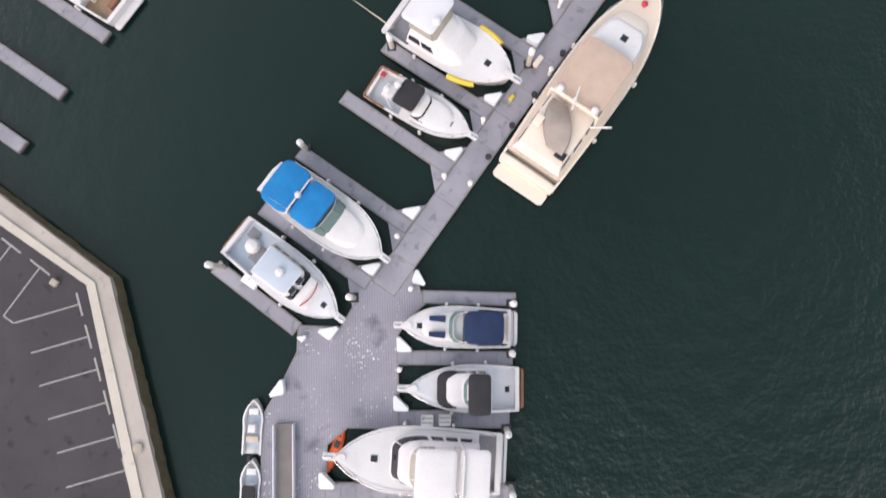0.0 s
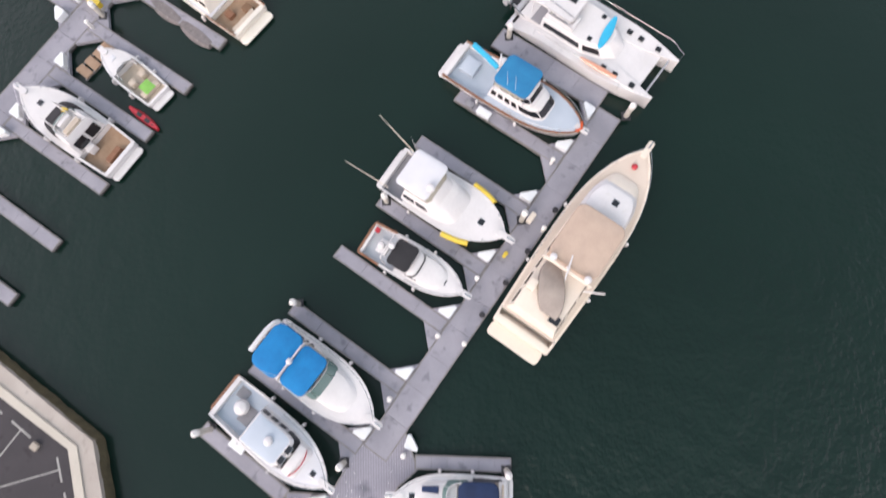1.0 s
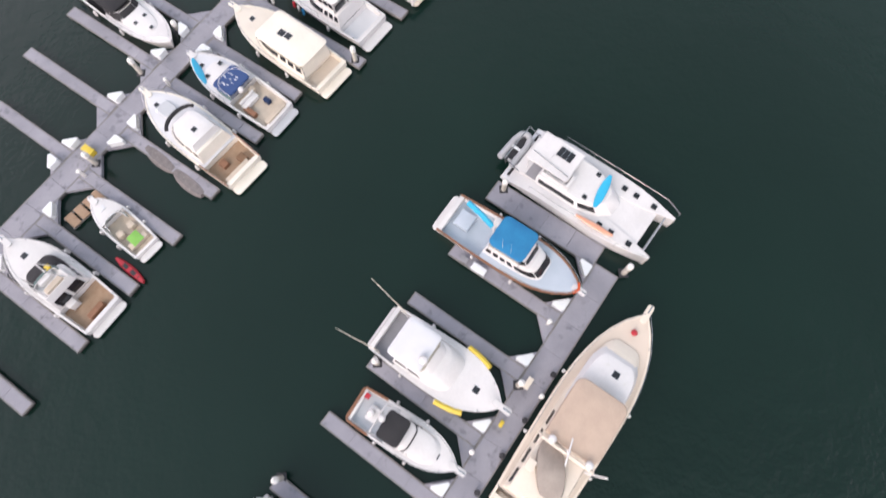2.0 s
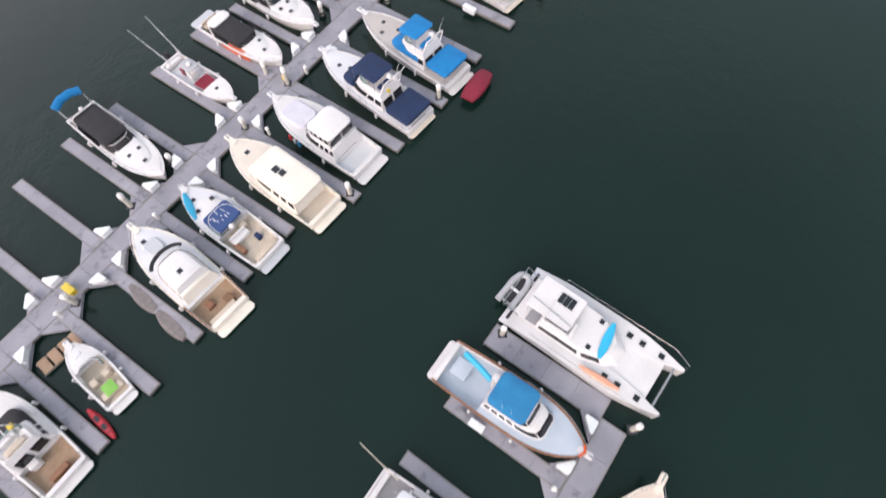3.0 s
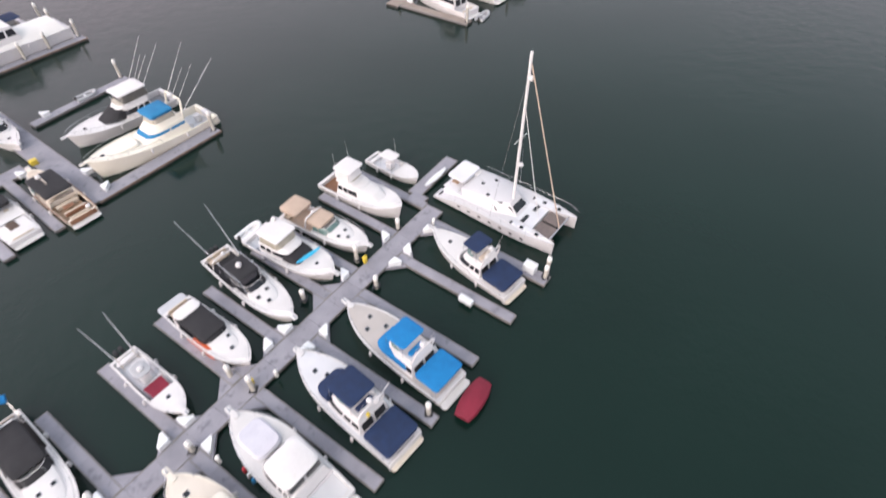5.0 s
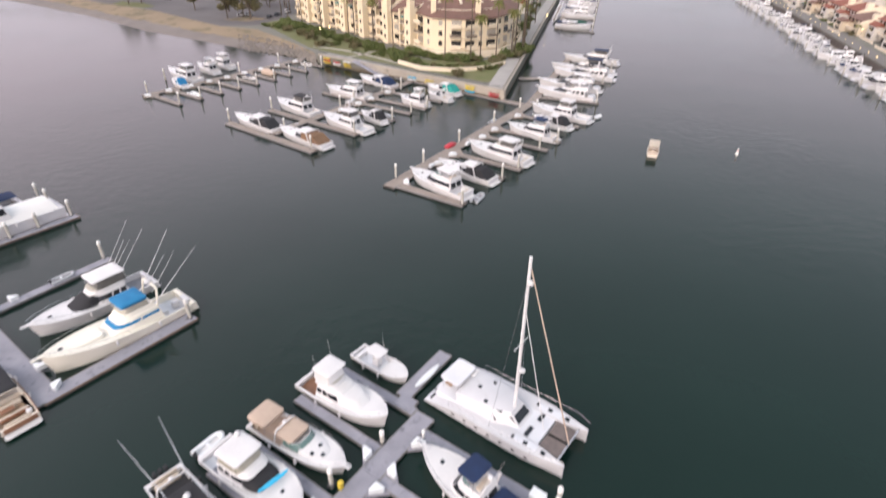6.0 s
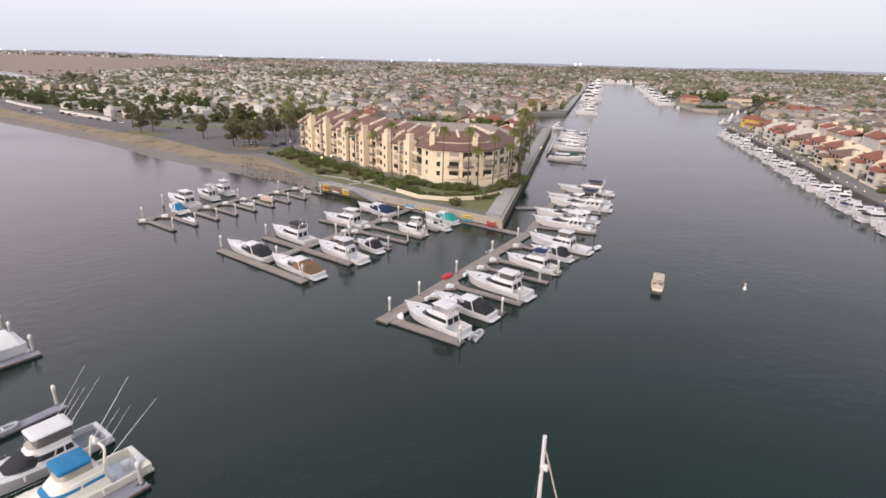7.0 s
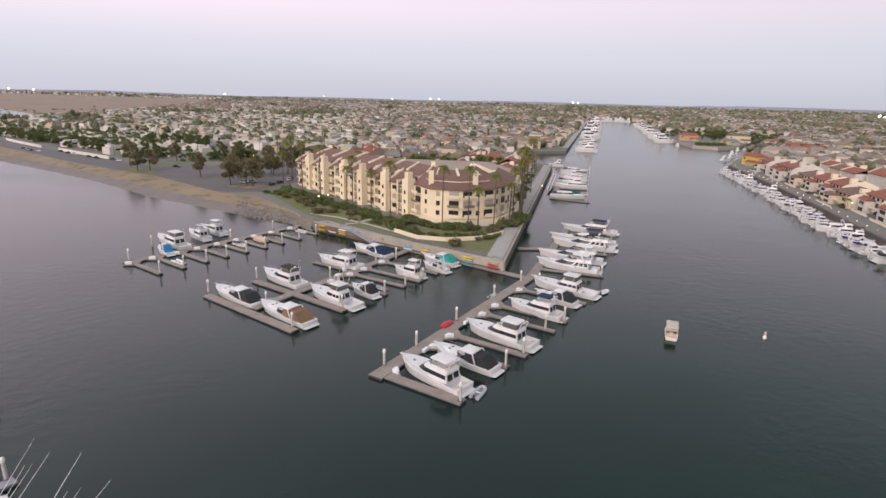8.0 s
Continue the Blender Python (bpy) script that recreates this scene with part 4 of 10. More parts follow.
b = Boat("motor_yacht", "long cream motor yacht with tan bimini and grey aft-deck cover", (18.8, 20.9), (6.0, 4.3), 5.7, hull=CREAM, deck=CREAMDECK, floor=CREAMDECK, free=(1.5, 2.6), cockpit=0.06, full=0.5, sharp=2.6, pad=0.8, aft=1.3)
b.house("saloon", 0.07, 0.76, 4.5, 1.0, CREAM, k=0.62, front=0.45, rake=0.05, panes=(4, 0))
b.house("forward_trunk", 0.62, 0.84, 3.5, 0.55, CREAM, z=2.5, k=0.4, front=0.35, rake=0.05, glass=None)
b.house("bridge_brow", 0.50, 0.79, 4.1, 0.75, GEL, z=2.75, k=0.5, front=0.5, rake=0.04, glass=None, label="white brow")
b.canopy(0.33, 0.60, 4.3, 4.5, TAN, camber=0.25, drop=0.25, base=3.0, r=0.7, label="tan bimini")
b.house("bimini_curtain", 0.34, 0.60, 4.0, 1.2, TAN, z=3.1, k=0.8, front=0.7, rake=0.0, tumble=0.98, glass=None, camber=0.0)
b.arch(0.325, 4.5, 2.8, 4.9, CREAM, lean=-0.015, thick=0.13)
b.radar(0.32, 0.1, 5.15, 2.0, 15)
for y in (1.5, -1.6):
    b.dome(0.325, y, 4.85, 0.3)
b.p("covered_tender", loft([[(b.x(0.13 + 0.19 * i / 8), 0.1 + 2.6 * math.sin(math.pi * (0.1 + 0.8 * i / 8)) ** 0.5 * c + (i - 4) * 0.22, 3.05 + 0.6 * d * math.sin(math.pi * (0.08 + 0.84 * i / 8))) for c, d in ((0.5, 0.0), (0.45, 0.7), (0.0, 1.0), (-0.45, 0.7), (-0.5, 0.0))] for i in range(9)]), mat("taupe_canvas", (0.36, 0.315, 0.275), (0.27, 0.235, 0.21), 0.8, 0.85, bump=0.4, fine=6), "taupe canvas draped over a tender")
b.block("deck_hatch", 0.13, -1.4, 3.02, 0.7, 0.9, 0.06, GLASS, 0.02)
b.block("deck_locker", 0.20, 1.6, 3.02, 0.9, 0.7, 0.45, CREAM)
b.p("crane_arm", tube([(b.x(0.30), -2.0, 3.0), (b.x(0.33), -3.4, 3.9)], 0.08, 6), GEL)
b.block("aft_step", 0.02, 0, 0.9, 0.9, 4.2, 0.25, CREAMDECK)
fit_out(b, 0.9, 0.30, 1.2, CREAM, (), 0.5)
b.hatch(0.69, -0.2, 0.5, GLASS, 3.56)
b.p("anchor_ball", lathe([(0.05, 0), (0.25, 0.1), (0.27, 0.25), (0.15, 0.42), (0.02, 0.45)], 10, at=(b.x(0.90), 0.1, b.zs(0.9) + 0.05)), BRIGHTRED, "faded red mooring ball")

b = Boat("express_cruiser", "white express cruiser with navy cockpit cover", (-4.3, -6.3), (5.6, -7.0), 3.3, deck=GEL, free=(0.95, 1.45), cockpit=0.30, pad=0.7, aft=0.6, full=0.5, sharp=2.4)
express(b, None, arch=False, cabin=(0.42, 0.90), screen=(0.34, 0.60))
b.canopy(0.07, 0.43, 2.6, 1.95, NAVY, camber=0.22, drop=0.35, posts=False, r=0.6, label="navy cockpit cover")
b.block("sun_pad", 0.035, 0, 0.9, 0.6, 2.4, 0.2, GEL, 0.08)
for y in (0.62, -0.62):
    b.p("deck_window", prism([(b.x(0.60), y - 0.28), (b.x(0.75), y - 0.22), (b.x(0.75), y + 0.18), (b.x(0.60), y + 0.28)], 1.78, 1.86, 0.02), NAVY)
fit_out(b, 0.7, 0.45, 0.6, None, ((0.84, 0),), 0.4)

b = Boat("flybridge_cruiser", "white flybridge cruiser with black bimini and teak platform", (-4.1, -11.2), (5.9, -11.7), 3.7, deck=GELGREY, floor=GELGREY, free=(1.05, 1.7), cockpit=0.24, pad=0.8, aft=0.5)
zb = flybridge(b, 0.28, 0.74, None, bridge=(0.25, 0.52), arch=False)
b.canopy(0.27, 0.46, 3.0, zb + 1.7, BLACK, base=zb + 0.4)
b.block("cockpit_hatch", 0.10, 0.1, 0.5, 0.35, 0.45, 0.06, BLACK, 0.02)
b.house("windscreen_cover", 0.56, 0.735, 2.9, 0.5, BLACK, z=b.zs(0.65) + 0.55, k=0.2, front=0.5, rake=0.11, glass=None, label="black windscreen cover")
fit_out(b, 0.8, 0.4, 0.45, TEAK, (), 0.5)

b = Boat("motor_yacht", "big white motor yacht with white flybridge hardtop", (-9.9, -16.0), (4.2, -17.3), 5.0, deck=GEL, free=(1.2, 2.2), cockpit=0.14, pad=1.0, aft=0.5, full=0.5, sharp=2.5)
b.house("saloon", 0.16, 0.70, 4.0, 1.5, GEL, k=0.6, front=0.5, rake=0.10, panes=(3, 3))
b.house("bridge_coaming", 0.14, 0.55, 3.7, 0.7, GEL, z=3.1, k=0.6, front=0.5, rake=0.05, glass=None, camber=-0.2)
b.glass_screen(0.40, 0.54, 3.2, 3.75, 0.5, CLEARVINYL)
b.canopy(0.27, 0.50, 3.6, 5.3, GEL, camber=0.12, drop=0.10, base=3.3, name="hardtop")
b.canopy(0.08, 0.25, 3.7, 4.9, GEL, camber=0.12, drop=0.12, base=3.1, name="aft_awning")
b.arch(0.26, 3.8, 3.2, 5.2, thick=0.1)
fit_out(b, 1.0, 0.35, 0.5, None, ((0.77, 0),), 0.5)
b.rail(0.05)


def skiff(m, length, width, label, cover=None):
    root = thing("skiff", m, label, "boat", "skiffs at the pier head")
    rows = []
    for i in range(9):
        u = i / 8
        hb = width / 2 * (0.92 if u < 0.55 else 0.92 * (1 - ((u - 0.55) / 0.45) ** 2.6) + 0.08)
        x = (u - 0.5) * length
        rows.append([(x, hb, 0.55 + 0.15 * u), (x, hb * 0.85, -0.1), (x, -hb * 0.85, -0.1), (x, -hb, 0.55 + 0.15 * u), (x, -hb + 0.14, 0.56 + 0.15 * u), (x, -hb * 0.75, 0.2), (x, hb * 0.75, 0.2), (x, hb - 0.14, 0.56 + 0.15 * u)])
    part("hull", loft(rows), GEL, root)
    part("sole", box(-0.05 * length, 0, 0.22, length * 0.7, width * 0.66, 0.05, 0.01), PALEBLUE, root)
    part("console", box(-0.02 * length, 0, 0.5, 0.6, 0.6, 0.75, 0.06), GEL, root)
    part("seat", box(-0.22 * length, 0, 0.4, 0.45, width * 0.6, 0.35, 0.05), BEIGESEAT, root)
    part("bow_locker", box(0.28 * length, 0, 0.45, 0.5, width * 0.45, 0.25, 0.05), GEL, root)
    ob = part("outboard_motor", box(-0.54 * length, 0, 0.8, 0.45, 0.32, 0.45, 0.09), BLACK, root)
    part("leg", box(-0.54 * length, 0, 0.2, 0.18, 0.12, 0.9, 0.03), BLACK, ob)
    if cover:
        part("cover", prism(rounded(-0.3 * length, 0.05 * length, width * 0.6, 0.2), 0.85, 0.97, 0.03), cover, root)
    return root


skiff(pose(-15.9, -14.0, 0, 0, 0, 86), 4.3, 1.7, "small white skiff with a console lying at the pier head")
skiff(pose(-16.1, -18.6, 0, 0, 0, 86), 4.2, 1.7, "small white skiff with dark cockpit mats", BLACK)
kayak(pose(-9.35, -16.0, 0.18, 0, 0, 67), 3.7, 0.9, ORANGE, "orange kayak afloat in the slip under the yacht's bow")


NETTING = mat("taupe_trampoline_net", (0.17, 0.14, 0.13), (0.12, 0.10, 0.095), 1.5, 0.8, bump=0.3, fine=40)
PEARL = mat("pearl_grey_gelcoat", (0.60, 0.595, 0.61), (0.53, 0.525, 0.54), 0.35, 0.4, bump=0.03, spots=((0.48, 0.47, 0.47), 0.64))


# ---- catamarans ----
def catamaran(name, label, bow, stern, beam, mast=0.0, solid=0.80):
    bx, by = bow
    sx, sy = stern
    L, ang = math.hypot(bx - sx, by - sy), math.degrees(math.atan2(by - sy, bx - sx))
    root = thing(name, pose((bx + sx) / 2, (by + sy) / 2, 0, 0, 0, ang), label, "catamaran", "moored boats")
    X = lambda s: (s - 0.5) * L
    for sg in (1, -1):
        rows = []
        for i in range(13):
            s = i / 12
            hb = 0.95 * (1 if s < 0.6 else max(1 - ((s - 0.6) / 0.4) ** 2.2, 0.12))
            yc, z = sg * (beam / 2 - 0.95), (0.55 + 4.5 * s if s < 0.2 else 1.45 + 0.35 * s)
            rows.append([(X(s), yc + hb, z), (X(s), yc + hb * 0.9, 0.3), (X(s), yc, -0.4), (X(s), yc - hb * 0.9, 0.3), (X(s), yc - hb, z)])
        part("hull", loft(rows), PEARL if mast else GEL, root)
        for k in range(7) if mast else ():
            part("portlight", box(X(0.24 + 0.09 * k), sg * (beam / 2 - 0.015), 0.98, 0.42, 0.06, 0.20, 0.02), GLASS, root)
        part("transom_steps", box(X(0.06), sg * (beam / 2 - 0.95), 0.62, L * 0.11, 1.5, 0.18, 0.04), GELGREY, root)
        part("step_mat", box(X(0.05), sg * (beam / 2 - 0.95), 0.73, L * 0.05, 0.9, 0.03, 0.01), BLACK, root)
        for s in (0.66, 0.74, 0.86):
            part("deck_hatch", box(X(s), sg * (beam / 2 - 1.0), 1.72 + 0.3 * (s - 0.6), 0.5, 0.5, 0.06, 0.02), GLASS, root)
        S = [0.2 + 0.8 * i / 8 for i in range(9)]
        rl = part("lifeline", tube([(X(s), sg * (beam / 2 - 0.08 - (0.6 if s > 0.97 else 0)), 2.25 + 0.35 * s) for s in S], 0.018, 5), STEEL, root)
        for s in S[::2]:
            part("stanchion", tube([(X(s), sg * (beam / 2 - 0.12 - (0.6 if s > 0.97 else 0)), 1.5), (X(s), sg * (beam / 2 - 0.08 - (0.6 if s > 0.97 else 0)), 2.25 + 0.35 * s)], 0.014, 4), STEEL, rl)
    part("bridge_deck", prism([(X(0.05), beam / 2 - 1.2), (X(solid), beam / 2 - 1.2), (X(solid), -beam / 2 + 1.2), (X(0.05), -beam / 2 + 1.2)], 0.9, 1.62, 0.04), GELGREY if mast else GEL, root)
    part("forward_beam", tube([(X(0.95), beam / 2 - 0.9, 1.6), (X(0.95), -beam / 2 + 0.9, 1.6)], 0.1, 7), STEEL, root)
    for sg in (1, -1) if solid < 0.9 else ():
        part("trampoline", prism([(X(0.81), sg * 0.15), (X(0.945), sg * 0.15), (X(0.945), sg * (beam / 2 - 1.6)), (X(0.81), sg * (beam / 2 - 1.6))], 1.50, 1.53), NETTING if mast else GEL, root)
    return root, X, L


root, X, L = catamaran("power_catamaran", "white cruising catamaran with solar panel on its cabin roof", (20.9, 27.0), (9.4, 36.4), 6.3, solid=0.90)
low = [(X(0.20), 2.15), (X(0.50), 2.1), (X(0.63), 1.55), (X(0.69), 0.7), (X(0.69), -0.7), (X(0.63), -1.55), (X(0.50), -2.1), (X(0.20), -2.15)]
high = [(X(0.20), 1.95), (X(0.47), 1.85), (X(0.57), 1.35), (X(0.62), 0.6), (X(0.62), -0.6), (X(0.57), -1.35), (X(0.47), -1.85), (X(0.20), -1.95)]
cxm = X(0.40)
part("cabin", loft([[(x, y, 1.6) for x, y in low], [(x, y, 2.62) for x, y in high], [(cxm + (x - cxm) * 0.97, y * 0.95, 2.70) for x, y in high]]), GEL, root)
for k in (0, 1, 5, 6):
    p0, p1, q0, q1 = low[k], low[k + 1], high[k], high[k + 1]
    f = lambda p, q, t: (p[0] + (q[0] - p[0]) * t + 0.02, (p[1] + (q[1] - p[1]) * t) * 1.008, 1.6 + 1.02 * t)
    g = lambda t, h: tuple(a + (c - a) * h for a, c in zip(f(p0, q0, t), f(p1, q1, t)))
    part("window", loft([[g(0.3, 0.06), g(0.3, 0.94)], [g(0.78, 0.06), g(0.78, 0.94)]], False, False, closed=False), GLASS, root)
part("bridge_well", box(X(0.31), -1.05, 2.73, 2.2, 1.1, 0.05, 0.02), GREYHULL, root, "grey floor of the upper steering well")
for x, y, lx, ly in ((0.385, -1.0, 0.3, 1.4), (0.30, -1.65, 2.6, 0.16), (0.215, -1.0, 0.16, 1.4)):
    part("bridge_coaming", box(X(x), y, 2.98, lx, ly, 0.55, 0.06), GEL, root)
part("helm_console", box(X(0.355), -0.6, 3.05, 0.5, 0.9, 0.6, 0.1), GEL, root)
part("bridge_seat", box(X(0.255), -0.8, 2.95, 0.5, 1.4, 0.4, 0.08), GREYDECK, root)
part("bridge_rail", tube([(X(0.385), -1.75, 3.2), (X(0.385), -1.75, 3.75), (X(0.215), -1.75, 3.75), (X(0.215), 0.2, 3.75)], 0.035, 6), GEL, root)
part("hardtop", prism([(X(0.09), -1.45), (X(0.365), -1.45), (X(0.365), 1.75), (X(0.09), 1.75)], 3.45, 3.58, 0.05), GEL, root, "flat white hardtop")
for x, y in ((0.105, -1.3), (0.35, -1.3), (0.105, 1.6), (0.35, 1.6)):
    part("hardtop_post", tube([(X(x), y, 1.6), (X(x), y, 3.46)], 0.05, 6), GEL, root)
for x, y in ((0.50, -1.2), (0.49, 1.35)):
    part("roof_hatch", box(X(x), y, 2.72, 0.42, 0.42, 0.06, 0.02), GLASS, root)
sp = part("solar_panel", box(X(0.27), 0.75, 3.61, 1.45, 1.0, 0.05, 0.01), GLASS, root)
for i in range(2):
    part("panel_frame", box(X(0.27) + (i - 0.5) * 0.5, 0.75, 3.645, 0.04, 1.0, 0.015), STEEL, sp)
part("top_bar", tube([(X(0.10), -0.55, 3.62), (X(0.36), -0.95, 3.62)], 0.04, 6), STEEL, root)
part("davit", tube([(X(0.08), 2.0, 1.4), (X(-0.03), 2.0, 2.1), (X(-0.03), -2.0, 2.1), (X(0.08), -2.0, 1.4)], 0.06, 6), STEEL, root)
part("cockpit_sole", box(X(0.18), 0, 1.66, 1.6, 4.0, 0.05, 0.01), GREYDECK, root)
here = root.matrix_basis
board("paddle_board", here @ pose(X(0.565), 0.1, 2.84, 0, 0, 98), 3.4, 0.8, SKYBLUE, "sky-blue paddle board across the catamaran's cabin roof")
board("kayak", here @ pose(X(0.64), -2.6, 1.95, 0, 0, 4), 3.6, 0.55, mat("faded_orange_board", (0.72, 0.36, 0.24), None, 1.5, 0.5), "faded orange kayak lashed along the catamaran's side deck", "kayak", 0.2)
dinghy(here @ pose(X(-0.02), -0.1, 1.2, 0, 0, 88), 3.6, 1.95, "grey inflatable tender hung behind the catamaran", HYPALON, RUBBER)

root, X, L = catamaran("sailing_catamaran", "white sailing catamaran with a tall bare mast", (18.85, 80.9), (5.65, 91.4), 7.4, 1)
low = [(X(0.22), 2.5), (X(0.50), 2.4), (X(0.66), 1.4), (X(0.66), -1.4), (X(0.50), -2.4), (X(0.22), -2.5)]
high = [(X(0.20), 2.3), (X(0.46), 2.1), (X(0.58), 1.1), (X(0.58), -1.1), (X(0.46), -2.1), (X(0.20), -2.3)]
part("cabin", loft([[(x, y, 1.6) for x, y in low], [(x, y, 2.7) for x, y in high], [(x * 0.96, y * 0.9, 2.82) for x, y in high]]), PEARL, root)
for k in (1, 2, 3):
    p0, p1, q0, q1 = low[k], low[k + 1], high[k], high[k + 1]
    f = lambda p, q, t: (p[0] + (q[0] - p[0]) * t + 0.03, p[1] + (q[1] - p[1]) * t, 1.6 + 1.1 * t)
    g = lambda t, h: tuple(a + (c - a) * h for a, c in zip(f(p0, q0, t), f(p1, q1, t)))
    part("window", loft([[g(0.25, 0.06), g(0.25, 0.94)], [g(0.8, 0.06), g(0.8, 0.94)]], False, False, closed=False), GLASS, root)
for x, y, w, d in ((0.10, 0, 2.2, 4.6), (0.38, 0, 2.4, 3.0), (0.74, 2.6, 2.6, 0.9), (0.74, -2.6, 2.6, 0.9)):
    part("nonskid_panel", box(X(x), y, 2.80 if x == 0.38 else 1.665 if x < 0.2 else 1.76, w, d, 0.03, 0.01), GELGREY, root)
for x, y in ((0.30, 0.0), (0.36, 1.5), (0.40, -1.4)):
    part("roof_hatch", box(X(x), y, 2.84, 0.42, 0.42, 0.05, 0.01), GLASS, root)
part("helm_seat", box(X(0.205), 1.4, 2.5, 0.5, 1.2, 0.9, 0.1), GEL, root)
part("cockpit_table", box(X(0.10), -0.8, 2.1, 0.9, 1.3, 0.08, 0.02), TEAKLIGHT, root)
part("cockpit_bimini", prism(rounded(X(0.05), X(0.20), 3.8, 0.4), 3.2, 3.32, 0.05), GELGREY, root)
for x, y in ((0.07, 1.6), (0.07, -1.6), (0.19, 1.6), (0.19, -1.6)):
    part("bimini_post", tube([(X(x), y, 1.5), (X(x), y, 3.2)], 0.03, 5), STEEL, root)
for x, y, w, h in ((0.45, 0.5, 0.5, 0.5), (0.50, 1.3, 1.0, 0.6), (0.49, -1.4, 1.3, 0.6), (0.72, 1.4, 0.5, 1.3), (0.71, -1.1, 0.5, 1.5), (0.78, 2.75, 0.45, 0.45), (0.78, -2.75, 0.45, 0.45)):
    part("deck_window", box(X(x), y, 2.78 if x < 0.6 else 1.66, w, h, 0.06, 0.02), GLASS, root)
ms = part("mast", tube([(X(0.565), 0, 1.6), (X(0.558), 0, 21.6)], 0.20, 10, taper=0.8), GEL, root, "tall white mast")
part("spreader", tube([(X(0.56), 1.3, 11.5), (X(0.56), -1.3, 11.5)], 0.05, 5), GEL, ms)
part("radar_dome", lathe([(0.3, 0), (0.34, 0.08), (0.34, 0.2), (0.1, 0.3)], 12, at=(X(0.585), 0, 8.0)), GEL, ms)
part("mast_fitting", box(X(0.575), 0, 18.9, 0.5, 0.35, 0.5, 0.1), GEL, ms)
part("forestay", tube([(X(0.95), 0, 1.7), (X(0.57), 0, 20.3)], 0.07, 6), TAN, root, "furled tan jib on the forestay")
for y in (3.4, -3.4):
    part("shroud", tube([(X(0.50), y, 1.7), (X(0.56), 0, 19.6)], 0.022, 4), STEEL, root)
part("inner_stay", tube([(X(0.78), 0, 1.7), (X(0.565), 0, 15.5)], 0.04, 5), GEL, root)
here = root.matrix_basis
board("paddle_board", pose(3.7, 92.0, 0.72, 0, 0, 53), 4.4, 0.85, BOXWHITE, "white paddle board lying on the pier end beside the catamaran", "paddle board", 0.2)

# ---- boats on the long middle pier ----
b = Boat("sportfisher", "white sportfisher with a black windscreen and teak cockpit", (-37.0, 29.3), (-26.8, 21.7), 4.3, deck=GEL, free=(1.0, 2.0), cockpit=0.28, floor=TEAKLIGHT, rim=GEL, pad=0.7, aft=0.7, sharp=2.5, full=0.5)
zb = flybridge(b, 0.28, 0.62, None, bridge=(0.28, 0.50), arch=False, glass=GLASS)
b.house("black_windscreen", 0.46, 0.67, 3.3, 0.85, BLACK, z=b.zs(0.55) + 0.45, k=0.2, front=0.5, rake=0.13, glass=None)
for y in (1.1, -1.1):
    b.p("tower_leg", tube([(b.x(0.30), y, 2.4), (b.x(0.33), y * 0.7, 5.2), (b.x(0.44), y * 0.7, 5.2), (b.x(0.47), y, 2.4)], 0.05, 6), GEL)
b.block("tackle_locker", 0.25, 0.7, 0.6, 0.6, 0.8, 0.8, GEL)
b.block("yellow_bag", 0.46, -0.8, zb + 0.75, 0.5, 0.4, 0.25, YELLOW)
b.block("bait_tank", 0.08, 0, 0.55, 0.5, 1.6, 0.5, TEAK)
fit_out(b, 0.7, 0.45, 0.7, None, ((0.80, 0),), 0.5)

b = Boat("runabout", "small white cuddy runabout with beige cockpit", (-30.2, 33.1), (-24.0, 27.7), 2.8, deck=GEL, free=(0.8, 1.25), cockpit=0.62, floor=BEIGESEAT, aft=0.7, pad=0.3, full=0.5, sharp=2.3)
b.glass_screen(0.45, 0.66, 2.1, 1.05, 0.4, GREENGLASS, rake=0.05)
b.block("towel", 0.20, 0, 0.86, 1.2, 1.1, 0.05, GREEN, 0.02, "lime-green towel")
b.block("rear_seat", 0.16, 0, 0.42, 0.6, 1.9, 0.42, BEIGESEAT)
b.block("helm_seat", 0.38, -0.6, 0.42, 0.6, 0.6, 0.6, BEIGESEAT)
b.block("passenger_seat", 0.38, 0.6, 0.42, 0.6, 0.6, 0.6, BEIGESEAT)
fit_out(b, 0.3, 0, 0.65, None, (), 0.4)
b.block("foredeck_hatch", 0.80, 0, b.zs(0.8) + 0.05, 0.5, 0.6, 0.05, GELGREY, 0.02)

b = Boat("flybridge_cruiser", "ivory flybridge cruiser with teak-trimmed cockpit", (-26.7, 44.1), (-15.5, 34.6), 4.6, hull=mat("ivory_gelcoat", (0.78, 0.74, 0.66), None, 0.4, 0.3), deck=GELGREY, floor=TEAKLIGHT, rim=None, free=(1.05, 1.9), cockpit=0.24, pad=0.8, aft=1.0, full=0.5, sharp=2.4)
b.house("saloon", 0.26, 0.68, 3.7, 1.25, b.hull_mat, k=0.5, front=0.4, rake=0.10, panes=(2, 3))
b.house("bridge_roof", 0.30, 0.58, 3.2, 0.75, GEL, z=b.zs(0.45) + 1.2, k=0.5, front=0.5, rake=0.03, glass=None, camber=0.06)
b.hatch(0.40, 0.1, 0.45, GLASS, b.zs(0.45) + 2.0)
b.p("windscreen_band", tube([(b.x(0.56) + 1.15 * math.cos(radians(a)), 1.75 * math.sin(radians(a)), b.zs(0.6) + 1.22) for a in range(-72, 73, 12)], 0.19, 6), BLACK, "curved black windscreen")
b.p("foredeck_pad", prism(rounded(b.x(0.70), b.x(0.84), 1.5, 0.5), b.zs(0.78) + 0.05, b.zs(0.78) + 0.26, 0.1), GREYHULL)
